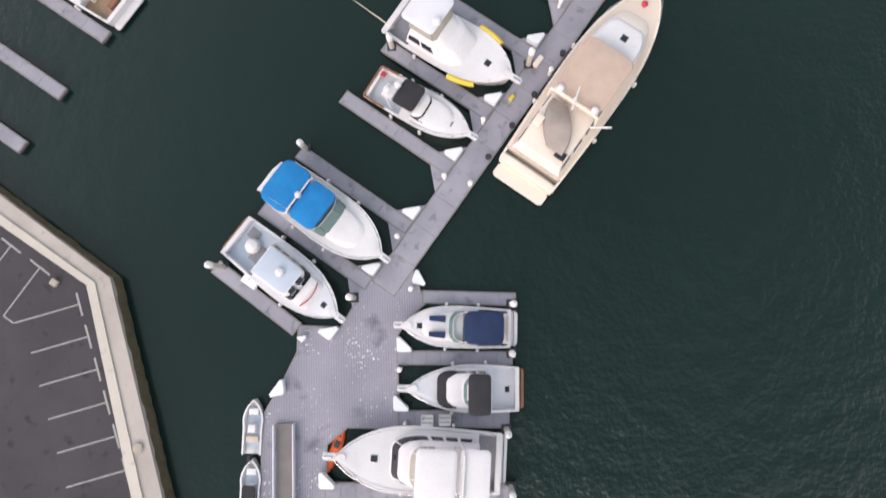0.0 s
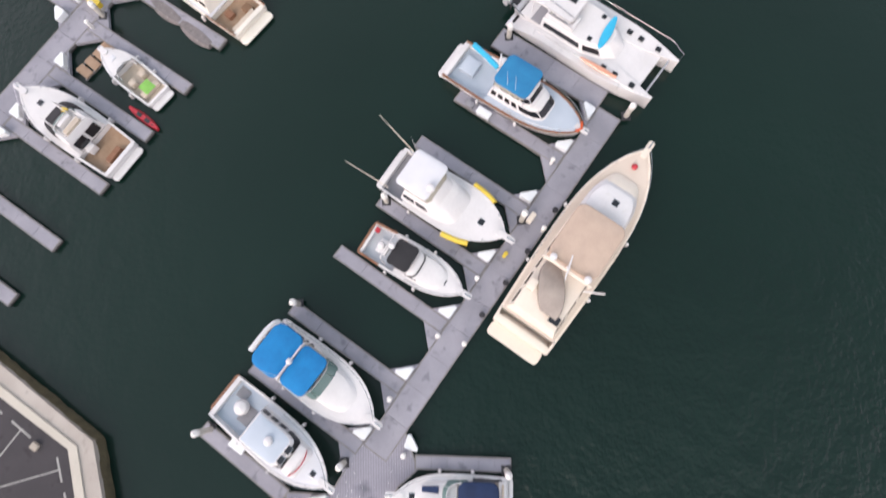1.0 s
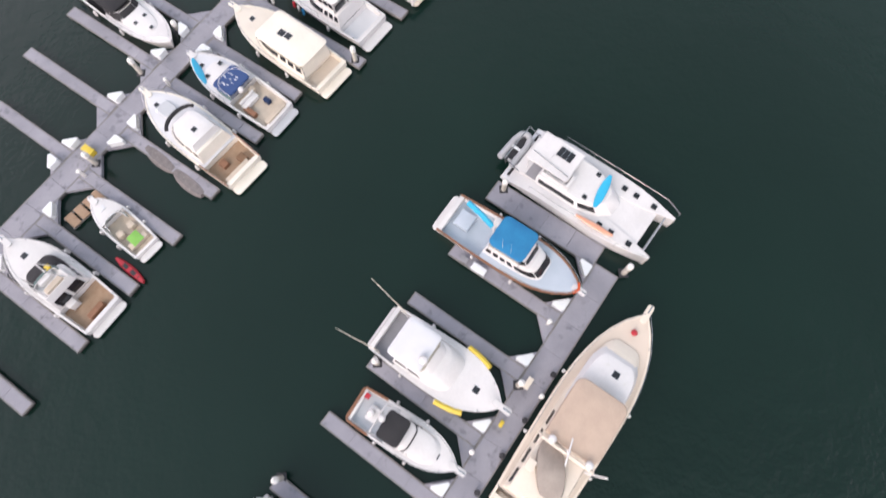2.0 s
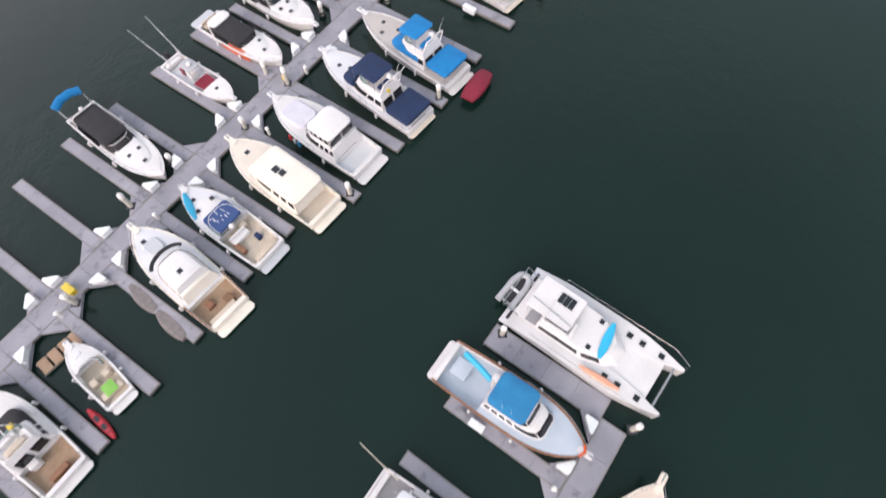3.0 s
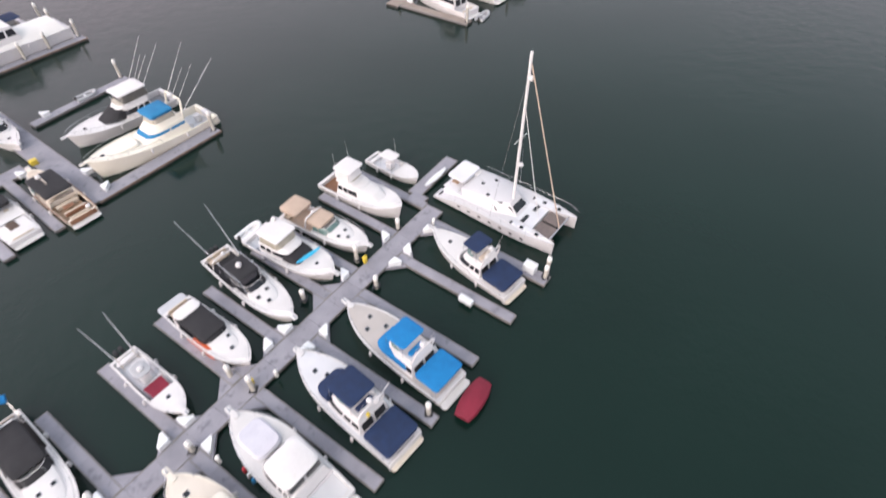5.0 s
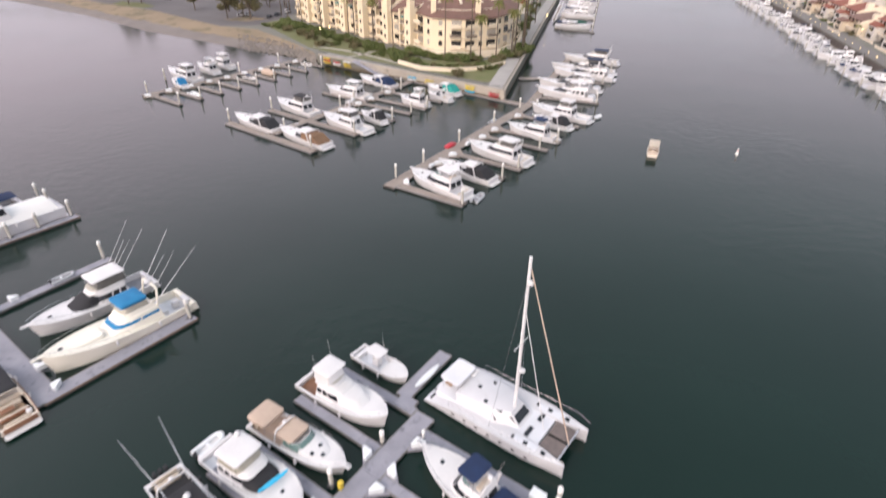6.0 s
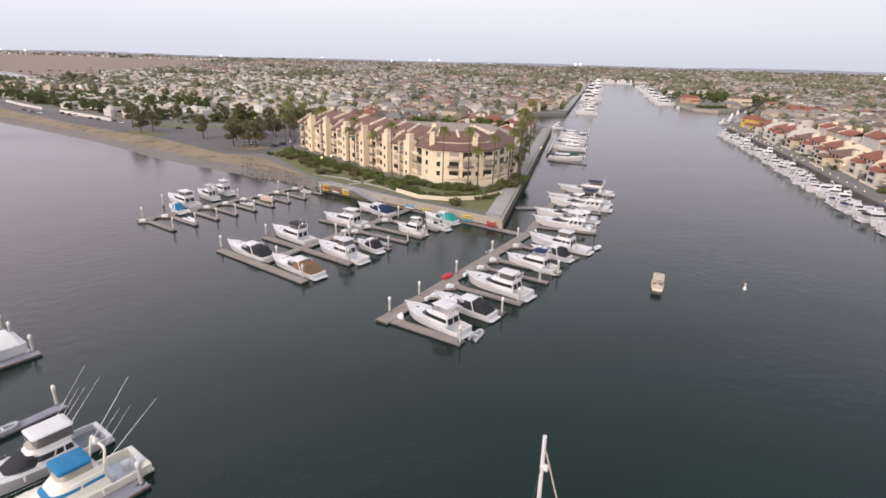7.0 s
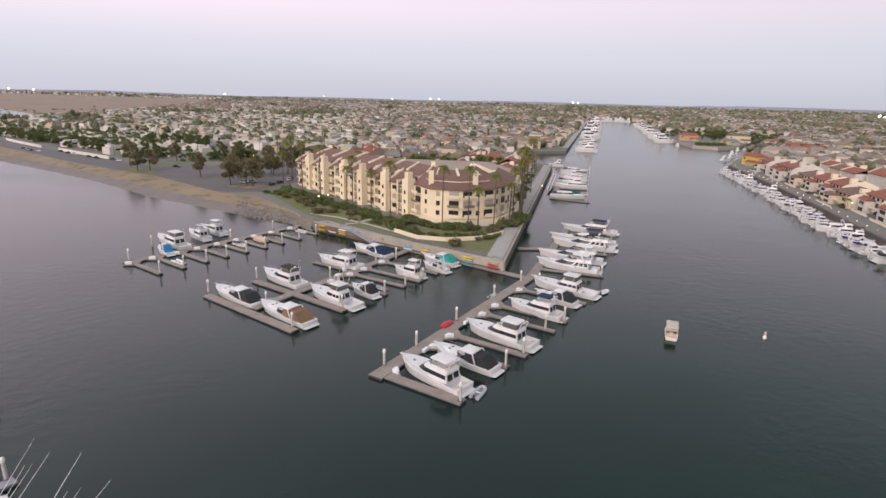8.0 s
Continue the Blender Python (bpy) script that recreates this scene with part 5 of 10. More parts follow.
for s, y, lx, ly, m in ((0.17, 0.6, 0.8, 0.7, TEAK), (0.10, -0.9, 0.9, 0.8, BROWNCAN), (0.05, 0.3, 0.5, 2.8, BEIGESEAT)):
    b.block("cockpit_seat", s, y, 0.5, lx, ly, 0.45, m)
for sg in (1, -1):
    b.p("teak_rail", tube([(b.x(s), sg * (b.hb(s) - 0.06), b.zs(s) + 0.10) for s in (0.0, 0.1, 0.2, 0.28)], 0.06, 6), TEAK)
fit_out(b, 0.8, 0.4, 0.95, None, ((0.86, 0.3),), 0.4)

b = Boat("express_cruiser", "white express cruiser with blue windscreen cover and surfboard", (-22.7, 48.2), (-12.6, 40.4), 4.0, deck=GELGREY, floor=BEIGESEAT, free=(1.0, 1.7), cockpit=0.42, pad=0.4, aft=0.9, full=0.5, sharp=2.3)
express(b, None, arch=False, cabin=(0.50, 0.88), screen=(0.40, 0.66))
b.p("windscreen_cover", prism(rounded(b.x(0.405), b.x(0.615), 2.95, 0.4), b.zs(0.5) + 0.62, b.zs(0.5) + 0.84, 0.12), mat("faded_navy_cover", (0.022, 0.055, 0.17), (0.03, 0.07, 0.20), 1.2, 0.7, bump=0.2, fine=8), "navy cover with pale specks")
rng = random.Random(3)
for i in range(14):
    b.block("speck", rng.uniform(0.44, 0.58), rng.uniform(-0.6, 0.9), b.zs(0.5) + 0.832, rng.uniform(0.15, 0.4), rng.uniform(0.04, 0.08), 0.02, BOXWHITE, 0.0)
b.dome(0.385, 0.2, b.zs(0.4) + 0.6, 0.28)
b.block("bench", 0.31, 0.35, 0.5, 0.7, 1.9, 0.55, GEL, 0.1)
b.block("bench_back", 0.335, 0.35, 0.9, 0.18, 1.9, 0.5, GEL, 0.06)
b.block("side_seat", 0.24, 1.2, 0.5, 1.4, 0.5, 0.5, TEAK, 0.06)
b.block("fender_basket", 0.20, -0.7, 0.5, 0.7, 0.5, 0.5, NAVY)
fit_out(b, 0.3, 0.45, 0.85, GREYHULL, ((0.72, 0.9), (0.84, 0.3), (0.72, -0.9)), 0.4)
board("surfboard", b.here(0.80, 1.02, b.zs(0.83) + 0.30, -24, 25), 3.3, 0.75, SKYBLUE, "sky-blue surfboard strapped along the bow rail")

b = Boat("sedan_cruiser", "cream sedan cruiser with a long pale hardtop", (-18.9, 53.8), (-7.7, 44.6), 4.7, hull=mat("pale_cream_gelcoat", (0.78, 0.73, 0.64), None, 0.4, 0.32), deck=mat("pale_cream_deck", (0.72, 0.66, 0.58), None, 0.6, 0.6, bump=0.1, fine=50), floor=CREAMDECK, free=(1.1, 1.9), cockpit=0.16, pad=0.8, aft=0.9, full=0.5, sharp=2.4)
b.house("saloon", 0.14, 0.72, 3.9, 1.3, b.hull_mat, k=0.5, front=0.3, rake=0.06, panes=(3, 3))
b.canopy(0.12, 0.62, 3.8, b.zs(0.4) + 1.9, b.hull_mat, camber=0.12, drop=0.2, posts=True, r=0.5, name="hardtop", base=b.zs(0.3))
b.house("hardtop_curtain", 0.16, 0.61, 3.5, 0.75, CLEARVINYL, z=b.zs(0.4) + 1.05, k=0.7, front=0.5, rake=0.02, tumble=0.98, glass=None, camber=0.0)
b.hatch(0.445, 0.15, 0.66, GLASS, b.zs(0.4) + 2.03)
b.hatch(0.385, 0.05, 0.62, GLASS, b.zs(0.4) + 2.03)
b.block("step_pad", 0.02, 1.2, 0.5, 0.5, 0.5, 0.3, BLACK)
fit_out(b, 0.8, 0.4, 0.85, None, ((0.82, 0),), 0.45)
b.whip(0.6, 1.7, 2.6, 2.8, 0.1)

b = Boat("flybridge_cruiser", "white convertible cruiser with smoked bridge enclosure", (-15.1, 59.1), (-3.6, 49.9), 4.7, deck=GEL, floor=GELGREY, free=(1.1, 2.0), cockpit=0.20, pad=0.8, aft=1.1, full=0.5, sharp=2.4)
b.house("saloon", 0.20, 0.60, 3.9, 1.3, GEL, k=0.55, front=0.5, rake=0.08, panes=(3, 3))
b.canopy(0.23, 0.48, 3.5, b.zs(0.4) + 2.6, GEL, camber=0.16, drop=0.10, base=b.zs(0.4) + 1.2, name="hardtop", r=0.6)
b.house("bridge_enclosure", 0.24, 0.50, 3.3, 1.25, GEL, z=b.zs(0.4) + 1.2, k=0.75, front=0.6, rake=0.02, tumble=0.97, glass=GLASS, panes=(3, 3), band=(0.4, 0.9), camber=0.0)
for y in (0.85, -0.85):
    b.p("aft_window", box(b.x(0.235), y, b.zs(0.4) + 1.9, 0.05, 1.45, 0.75, 0.02), GLASS)
b.p("foredeck_cover", prism(rounded(b.x(0.58), b.x(0.86), 2.7, 0.8), b.zs(0.7) + 0.04, b.zs(0.7) + 0.35, 0.2), mat("pale_lilac_cover", (0.60, 0.60, 0.66), (0.52, 0.52, 0.59), 0.9, 0.85, bump=0.3, fine=6), "pale lilac-grey foredeck cover")
b.fender(0.55, 1, 0.8, 0.16, TEALBLUE)
b.fender(0.65, 1, 0.8, 0.16, BRIGHTRED)
fit_out(b, 0.8, 0.4, 1.05, None, (), 0.45)
b.whip(0.5, 1.6, 3.0, 2.6, 0.1)

b = Boat("flybridge_cruiser", "pale flybridge cruiser with navy bimini and cockpit cover", (-10.1, 65.2), (1.3, 55.2), 4.5, deck=GELGREY, free=(1.1, 2.0), cockpit=0.02, pad=0.5, aft=0.5, full=0.5, sharp=2.4)
zb = flybridge(b, 0.26, 0.66, NAVY, (0.33, 0.56), (0.28, 0.56), arch=True, canvas=NAVY)
b.house("windscreen_cover", 0.56, 0.70, 3.4, 0.5, NAVY, z=b.zs(0.62) + 0.55, k=0.2, front=0.5, rake=0.10, glass=None, label="navy windscreen cover")
b.canopy(0.01, 0.23, 3.9, 2.2, NAVY, camber=0.2, drop=0.4, posts=False, label="navy cockpit cover")
b.dome(0.27, -0.6, zb + 1.5, 0.32)
b.p("boarding_pole", tube([(b.x(0.28), -0.5, zb + 0.9), (b.x(0.30), -2.6, zb + 1.4)], 0.05, 6), GEL)
b.block("yellow_bag", 0.26, 0.6, zb + 0.7, 0.3, 0.3, 0.4, YELLOW)
fit_out(b, 0.5, 0.4, 0.45, CREAM, ((0.80, 0.3), (0.72, -0.2)), 0.4)

b = Boat("flybridge_cruiser", "grey-decked flybridge cruiser with bright blue canvas", (-6.1, 71.0), (5.7, 60.7), 4.5, deck=mat("warm_grey_deck", (0.48, 0.45, 0.43), (0.42, 0.39, 0.37), 0.6, 0.6, bump=0.1, fine=50), free=(1.1, 2.0), cockpit=0.03, pad=0.8, aft=0.8, full=0.5, sharp=2.4)
zb = flybridge(b, 0.24, 0.58, BLUE, (0.33, 0.51), (0.26, 0.52), arch=True, canvas=BLUE)
b.house("windscreen_cover", 0.30, 0.61, 3.72, 0.42, BLUE, z=b.zs(0.5) + 0.60, k=0.55, front=0.5, rake=0.05, tumble=0.93, glass=None, label="blue window cover")
b.canopy(0.02, 0.22, 3.9, 2.5, BLUE, camber=0.2, drop=0.3, base=1.0, label="bright blue cockpit cover")
fit_out(b, 0.8, 0.4, 0.75, GEL, ((0.74, 0.8), (0.66, -0.7), (0.80, -0.4)), 0.4)
root = thing("covered_dinghy", pose(7.0, 60.2, 0.75, 0, 0, 57), "tender under a dark red cover behind the blue-canvas cruiser", "dinghy", "tenders")
part("cover", loft([[(-2.2 + 4.4 * i / 8, 1.1 * math.sin(math.pi * (0.12 + 0.76 * i / 8)) ** 0.4 * c, 0.55 * d * math.sin(math.pi * (0.1 + 0.8 * i / 8)) ** 0.5) for c, d in ((1, 0), (0.9, 0.6), (0.4, 1), (-0.4, 1), (-0.9, 0.6), (-1, 0))] for i in range(9)]), RED, root, "dark red fabric cover")
part("cradle", box(0, 0, -0.1, 2.6, 1.2, 0.16, 0.03), HYPALON, root)

b = Boat("flybridge_cruiser", "white flybridge cruiser with navy bimini over navy cockpit cover", (2.8, 81.8), (12.5, 72.5), 4.1, deck=GEL, free=(1.05, 1.9), cockpit=0.02, pad=0.8, aft=0.5, full=0.48, sharp=2.3)
zb = flybridge(b, 0.30, 0.64, NAVY, (0.36, 0.54), (0.30, 0.54), arch=True, canvas=BEIGESEAT)
b.canopy(0.02, 0.28, 3.6, 2.1, NAVY, camber=0.2, drop=0.4, posts=False, label="navy cockpit cover")
fit_out(b, 0.8, 0.4, 0.45, CREAM, ((0.78, 0),), 0.4)

b = Boat("express_cruiser", "white express cruiser with long black bimini and blue stern roll", (-24.5, 49.6), (-36.1, 59.0), 3.8, deck=GEL, floor=BLACK, free=(0.95, 1.6), cockpit=0.40, aft=1.0, full=0.5, sharp=3.1)
express(b, BLACK, span=(0.10, 0.52), cabin=(0.48, 0.92), screen=(0.40, 0.62), glass=BLACK)
fit_out(b, 0, 0.45, 0.6, BLACK, ((0.68, 0.6), (0.80, 0.0), (0.68, -0.6)), 0.35)
b.p("rolled_awning", tube([(b.x(-0.06), 1.6, 2.1), (b.x(-0.085), 0.6, 2.3), (b.x(-0.085), -0.6, 2.3), (b.x(-0.06), -1.6, 2.1)], 0.42, 9), BLUE, "rolled bright blue awning")
for y in (1.5, -1.5):
    b.p("awning_arm", tube([(b.x(0.06), y, 1.1), (b.x(-0.07), y, 2.1)], 0.04, 5), STEEL)

b = Boat("centre_console", "white centre-console fishing boat with dark red cushions", (-18.6, 58.8), (-27.4, 65.5), 2.9, deck=GEL, floor=GELGREY, free=(0.8, 1.4), cockpit=0.66, pad=0.5, aft=0.3, full=0.55, sharp=2.9)
b.block("console", 0.38, 0, 0.5, 1.0, 0.9, 1.0, GEL, 0.1)
b.canopy(0.32, 0.50, 1.5, 2.5, HYPALON, camber=0.05, base=0.6, r=0.5, name="t_top")
b.dome(0.42, 0, 2.55, 0.28)
b.p("bow_cushion", prism([(b.x(0.50), 0.95), (b.x(0.68), 0.85), (b.x(0.68), -0.85), (b.x(0.50), -0.95)], 0.95, 1.08, 0.05), RED, "dark red bow cushion")
b.block("leaning_post", 0.27, 0, 0.5, 0.5, 1.0, 0.9, RED)
b.block("rear_bench", 0.08, 0, 0.5, 0.5, 2.0, 0.45, GEL)
b.hatch(0.76, 0, 0.35)
for y in (0.8, -0.8):
    b.whip(0.20, y, 2.0, 5.2, 0.86, 0.08 if y > 0 else -0.08, 0.06, "outrigger", GREYHULL)
    for s in (0.12, 0.16, 0.20):
        b.whip(s, y, 1.0, 1.6, 0.2, 0.05, 0.025, "rod_holder", BEIGESEAT)
b.outboard(0, 2)
fit_out(b, 0.5, 0, 0, None, (), 0.4)

b = Boat("express_cruiser", "white express cruiser with orange flame graphic", (-14.2, 64.0), (-25.0, 72.2), 3.6, deck=GEL, floor=BLACK, free=(0.95, 1.6), cockpit=0.42, aft=1.6, full=0.5, sharp=3.1)
express(b, None, arch=False, cabin=(0.50, 0.92), screen=(0.42, 0.63), cab_h=0.35, glass=BLACK)
b.canopy(0.20, 0.58, 2.8, 1.95, BLACK, camber=0.2, drop=0.35, posts=False, label="black cockpit cover")
b.canopy(0.15, 0.27, 2.7, 2.25, GEL, camber=0.12, drop=0.12, posts=False, r=0.5, name="arch_top")
b.arch(0.22, 3.0, 1.0, 2.2, thick=0.12)
rows = [[(b.x(s), -(b.hb(s) + 0.03), b.zs(s) - 0.04), (b.x(s), -(b.hb(s) * 0.985 + 0.03), b.zs(s) - 0.75 + 0.5 * abs(s - 0.5))] for s in (0.34, 0.42, 0.5, 0.58, 0.66, 0.72)]
b.p("flame_graphic", loft(rows, False, False, closed=False), ORANGE, "orange flame graphic")
b.p("flame_deck_panel", prism([(b.x(0.42), -1.25), (b.x(0.66), -1.05), (b.x(0.62), -1.62), (b.x(0.44), -1.70)], b.zs(0.55) + 0.05, b.zs(0.55) + 0.10, 0.02), ORANGE)
b.platform(1.6, GREYHULL)
fit_out(b, 0, 0.45, 0, None, ((0.78, 0.0), (0.66, 0.7)), 0.35)

b = Boat("sportfisher", "white walkaround sportfisher with black cockpit enclosure", (-10.5, 68.7), (-22.3, 79.1), 3.9, deck=GEL, floor=BLACK, free=(1.0, 1.75), cockpit=0.44, pad=0.7, aft=0.8, full=0.5, sharp=3.1)
express(b, None, arch=True, span=(0.14, 0.46), cabin=(0.52, 0.88), screen=(0.40, 0.64), glass=GLASS)
b.canopy(0.30, 0.52, 2.7, 2.9, BLACK, camber=0.12, drop=0.12, base=1.2, name="t_top")
for y in (1.35, -1.35):
    b.p("pipe_frame", tube([(b.x(0.24), y, 1.2), (b.x(0.27), y * 0.95, 2.95), (b.x(0.54), y * 0.95, 2.95), (b.x(0.60), y, 1.9)], 0.055, 6), STEEL)
b.house("enclosure", 0.30, 0.54, 2.6, 1.3, GLASS, z=1.55, k=0.7, front=0.5, rake=0.04, tumble=0.97, glass=None, camber=0.0)
b.dome(0.40, 0, 3.05, 0.34)
for y in (1.2, -1.2):
    b.whip(0.26, y, 2.8, 6.6, 0.86, 0.10 if y > 0 else -0.10, 0.05, "outrigger", GREYHULL)
b.outboard(0, 3)
b.fender(0.2, 1, 0.7, 0.2, RUBBER)
fit_out(b, 0.7, 0.45, 0.3, None, ((0.66, 0.5), (0.76, -0.3), (0.68, -0.8)), 0.4)

b = Boat("sedan_cruiser", "white hardtop cruiser with black windscreen and sky-blue board", (-6.8, 74.5), (-19.2, 82.7), 4.3, deck=GEL, floor=GELGREY, free=(1.05, 1.8), cockpit=0.24, pad=0.8, aft=1.6, full=0.5, sharp=3.1)
b.house("saloon", 0.22, 0.60, 3.5, 1.1, GEL, k=0.5, front=0.5, rake=0.08, panes=(2, 3))
b.canopy(0.22, 0.48, 3.3, b.zs(0.4) + 2.5, GEL, camber=0.15, drop=0.10, base=b.zs(0.4) + 1.0, name="hardtop")
b.house("bridge_enclosure", 0.24, 0.49, 3.1, 1.35, CLEARVINYL, z=b.zs(0.4) + 1.0, k=0.7, front=0.6, rake=0.02, tumble=0.97, glass=CLEARVINYL, panes=(2, 3), camber=0.0)
b.house("bridge_coaming", 0.22, 0.56, 3.3, 0.45, GEL, z=b.zs(0.4) + 1.02, k=0.5, front=0.5, rake=0.05, glass=None)
b.house("black_windscreen", 0.50, 0.68, 3.3, 0.45, BLACK, z=b.zs(0.6) + 0.1, k=0.2, front=0.45, rake=0.08, glass=None)
b.dome(0.25, 1.0, b.zs(0.4) + 2.7, 0.3)
fit_out(b, 0.8, 0.45, 0.3, None, ((0.80, 0),), 0.35)
board("surfboard", b.here(0.70, 0.1, b.zs(0.7) + 0.62, 80), 3.2, 0.6, SKYBLUE, "sky-blue surfboard across the white cruiser's foredeck")
dinghy(b.here(-0.06, 0, 0.55, 90), 3.4, 1.7, "white inflatable tender on the hardtop cruiser's swim platform", BOXWHITE, GEL)

b = Boat("express_cruiser", "white express cruiser with tan bimini and green glass", (-3.5, 78.7), (-15.1, 86.2), 3.7, deck=GEL, floor=TAN, free=(1.0, 1.65), cockpit=0.40, pad=0.7, aft=0.8, full=0.5, sharp=3.1)
express(b, TAN, span=(0.30, 0.52), cabin=(0.50, 0.90), screen=(0.42, 0.64))
b.canopy(0.0, 0.22, 3.0, 2.3, TAN, camber=0.2, drop=0.35, base=1.0, label="tan stern cover")
fit_out(b, 0.6, 0.45, 0.6, None, ((0.70, 0.4), (0.78, -0.3), (0.70, -0.8)), 0.35)

b = Boat("sportfisher", "white sportfisher with flybridge and brown cockpit trim", (-0.2, 84.7), (-10.6, 92.0), 4.3, deck=GEL, floor=TEAK, rim=GEL, free=(1.05, 2.2), cockpit=0.26, pad=0.3, aft=0.2, full=0.5, sharp=2.9)
zb = flybridge(b, 0.26, 0.64, GEL, (0.22, 0.44), (0.24, 0.46), arch=False, curtain=GEL, topz=2.0)
b.house("raised_deck", 0.46, 0.80, 3.2, 0.9, GEL, z=b.zs(0.6) - 0.05, k=0.2, front=0.3, rake=0.12, glass=None)
b.whip(0.26, 1.2, zb + 1.9, 2.6, 0.1)
b.whip(0.26, -1.2, zb + 1.9, 2.2, 0.1)
fit_out(b, 0.0, 0.5, 0.0, None, (), 0.4)

b = Boat("centre_console", "small white centre-console boat with hard top", (1.4, 91.3), (-5.1, 96.5), 2.8, deck=GEL, floor=GELGREY, free=(0.85, 1.35), cockpit=0.6, full=0.55, sharp=3.1)
b.block("console", 0.42, 0, 0.5, 0.9, 0.9, 1.1, GEL, 0.1)
b.canopy(0.28, 0.56, 1.8, 2.6, GEL, camber=0.05, base=0.6, name="t_top")
b.whip(0.5, 0.6, 2.6, 2.6, 0.1)
b.block("rear_bench", 0.12, 0, 0.5, 0.5, 2.0, 0.45, GEL)
fit_out(b, 0, 0, 0, None, (), 0.4)

# ---- boats on the western pier ----
WARMGEL = mat("warm_white_gelcoat", (0.80, 0.76, 0.66), (0.74, 0.70, 0.60), 0.4, 0.3)
b = Boat("sportfisher", "cream sportfisher with blue stripe, blue bimini and outriggers", (-41.8, 91.9), (-30.0, 107.1), 5.5, hull=WARMGEL, deck=WARMGEL, floor=GELGREY, free=(1.5, 3.0), cockpit=0.24, pad=0.9, aft=0.3, full=0.5, sharp=2.3)
zh = b.zs(0.45) - 0.1
b.house("saloon", 0.24, 0.64, 4.4, 1.7, WARMGEL, z=zh, k=0.55, front=0.5, rake=0.14, panes=(1, 1), glass=TEALBLUE, band=(0.50, 0.72))
b.house("bridge_coaming", 0.26, 0.52, 3.6, 0.75, WARMGEL, z=zh + 1.65, k=0.5, front=0.45, rake=0.05, glass=None, camber=-0.3)
b.house("bridge_curtain", 0.30, 0.49, 3.2, 0.9, CLEARVINYL, z=zh + 2.3, k=0.6, front=0.5, rake=0.03, glass=None, camber=0.0)
b.canopy(0.30, 0.49, 3.3, zh + 3.45, TEALBLUE, camber=0.3, drop=0.3, base=zh + 2.1, label="blue canvas bimini")
b.p("trunk", prism(rounded(b.x(0.62), b.x(0.84), 2.4, 0.6), b.zs(0.7) + 0.03, b.zs(0.7) + 0.35, 0.15), WARMGEL)
for y in (2.0, -2.0):
    b.whip(0.27, y, zh + 2.2, 9.0, 0.70, 0.16 if y > 0 else -0.16, 0.055, "outrigger")
for y, ln in ((1.1, 6.0), (-0.4, 5.0)):
    b.whip(0.25, y, zh + 3.3, ln, 0.66, 0.05, 0.035, "antenna")
b.arch(0.26, 3.7, zh + 1.4, zh + 4.2, WARMGEL, thick=0.16)
b.dome(0.24, 0.0, zh + 4.25, 0.36)
fit_out(b, 0.9, 0.5, 0.3, None, ((0.88, 0),), 0.5)
b.block("fighting_chair", 0.10, 0, 0.5, 0.8, 0.8, 1.1, GEL)
b.block("tackle_station", 0.21, 0, 0.5, 0.7, 3.0, 1.3, GELGREY)
b.block("bait_tank", 0.035, 0.8, 1.2, 0.7, 1.6, 0.7, GEL)

b = Boat("flybridge_cruiser", "white flybridge cruiser with black foredeck cover", (-47.5, 98.6), (-37.3, 112.1), 5.0, deck=GEL, free=(1.3, 2.3), cockpit=0.22, pad=0.8, aft=0.3, full=0.5, sharp=2.4)
zb = flybridge(b, 0.24, 0.60, GEL, (0.22, 0.50), (0.24, 0.54), arch=False, curtain=SMOKEVINYL, topz=1.95, h=1.5)
b.house("windscreen_cover", 0.48, 0.72, 3.6, 1.2, BLACK, z=b.zs(0.55), k=0.2, front=0.4, rake=0.16, glass=None, label="black canvas windscreen cover")
for y, ln in ((1.7, 6.5), (0.2, 4.5), (-0.5, 4.0), (-1.7, 6.5)):
    b.whip(0.26, y, zb + 1.9, ln, 0.64, 0.06 * (1 if y > 0 else -1), 0.04, "fishing_rod")
fit_out(b, 0.8, 0.45, 0.3, None, ((0.84, 0),), 0.45)

b = Boat("express_cruiser", "cream express cruiser with black bimini and teak cockpit", (-49.9, 93.3), (-38.6, 84.4), 4.1, hull=CREAM, deck=CREAMDECK, floor=TEAKLIGHT, free=(1.0, 1.7), cockpit=0.38, pad=0.7, aft=0.9, full=0.5)
express(b, BLACK, span=(0.35, 0.78), cabin=(0.64, 0.92), screen=(0.60, 0.80), w=3.75, arch=False)
b.dome(0.66, 0.35, 2.72, 0.33)
b.p("mast_arm", box(b.x(0.585), 0.2, 2.62, 1.5, 0.13, 0.12, 0.03), CREAM)
b.p("cockpit_arch", tube([(b.x(0.34), 1.72, 1.1), (b.x(0.355), 1.62, 1.85), (b.x(0.36), 1.2, 2.02), (b.x(0.36), -1.2, 2.02), (b.x(0.355), -1.62, 1.85), (b.x(0.34), -1.72, 1.1)], 0.13, 8), CREAM, "cream cockpit arch")
b.block("front_bench", 0.295, 0, 0.45, 0.55, 2.7, 0.55, BEIGESEAT)
b.block("table", 0.235, 0.2, 0.95, 0.7, 1.3, 0.07, TEAK, 0.02)
b.block("rear_bench", 0.15, -0.1, 0.45, 0.6, 2.7, 0.5, BEIGESEAT)
b.block("bench_back", 0.115, -0.1, 0.75, 0.16, 2.8, 0.45, TEAK, 0.04)
b.block("side_locker", 0.10, -1.25, 0.5, 0.9, 0.5, 0.62, GEL)
for sg in (1, -1):
    b.p("wooden_rail", tube([(b.x(s), sg * (b.hb(s) - 0.03), b.zs(s) + 0.05) for s in (0.0, 0.1, 0.2, 0.32, 0.45, 0.6)], 0.06, 6), TEAK)
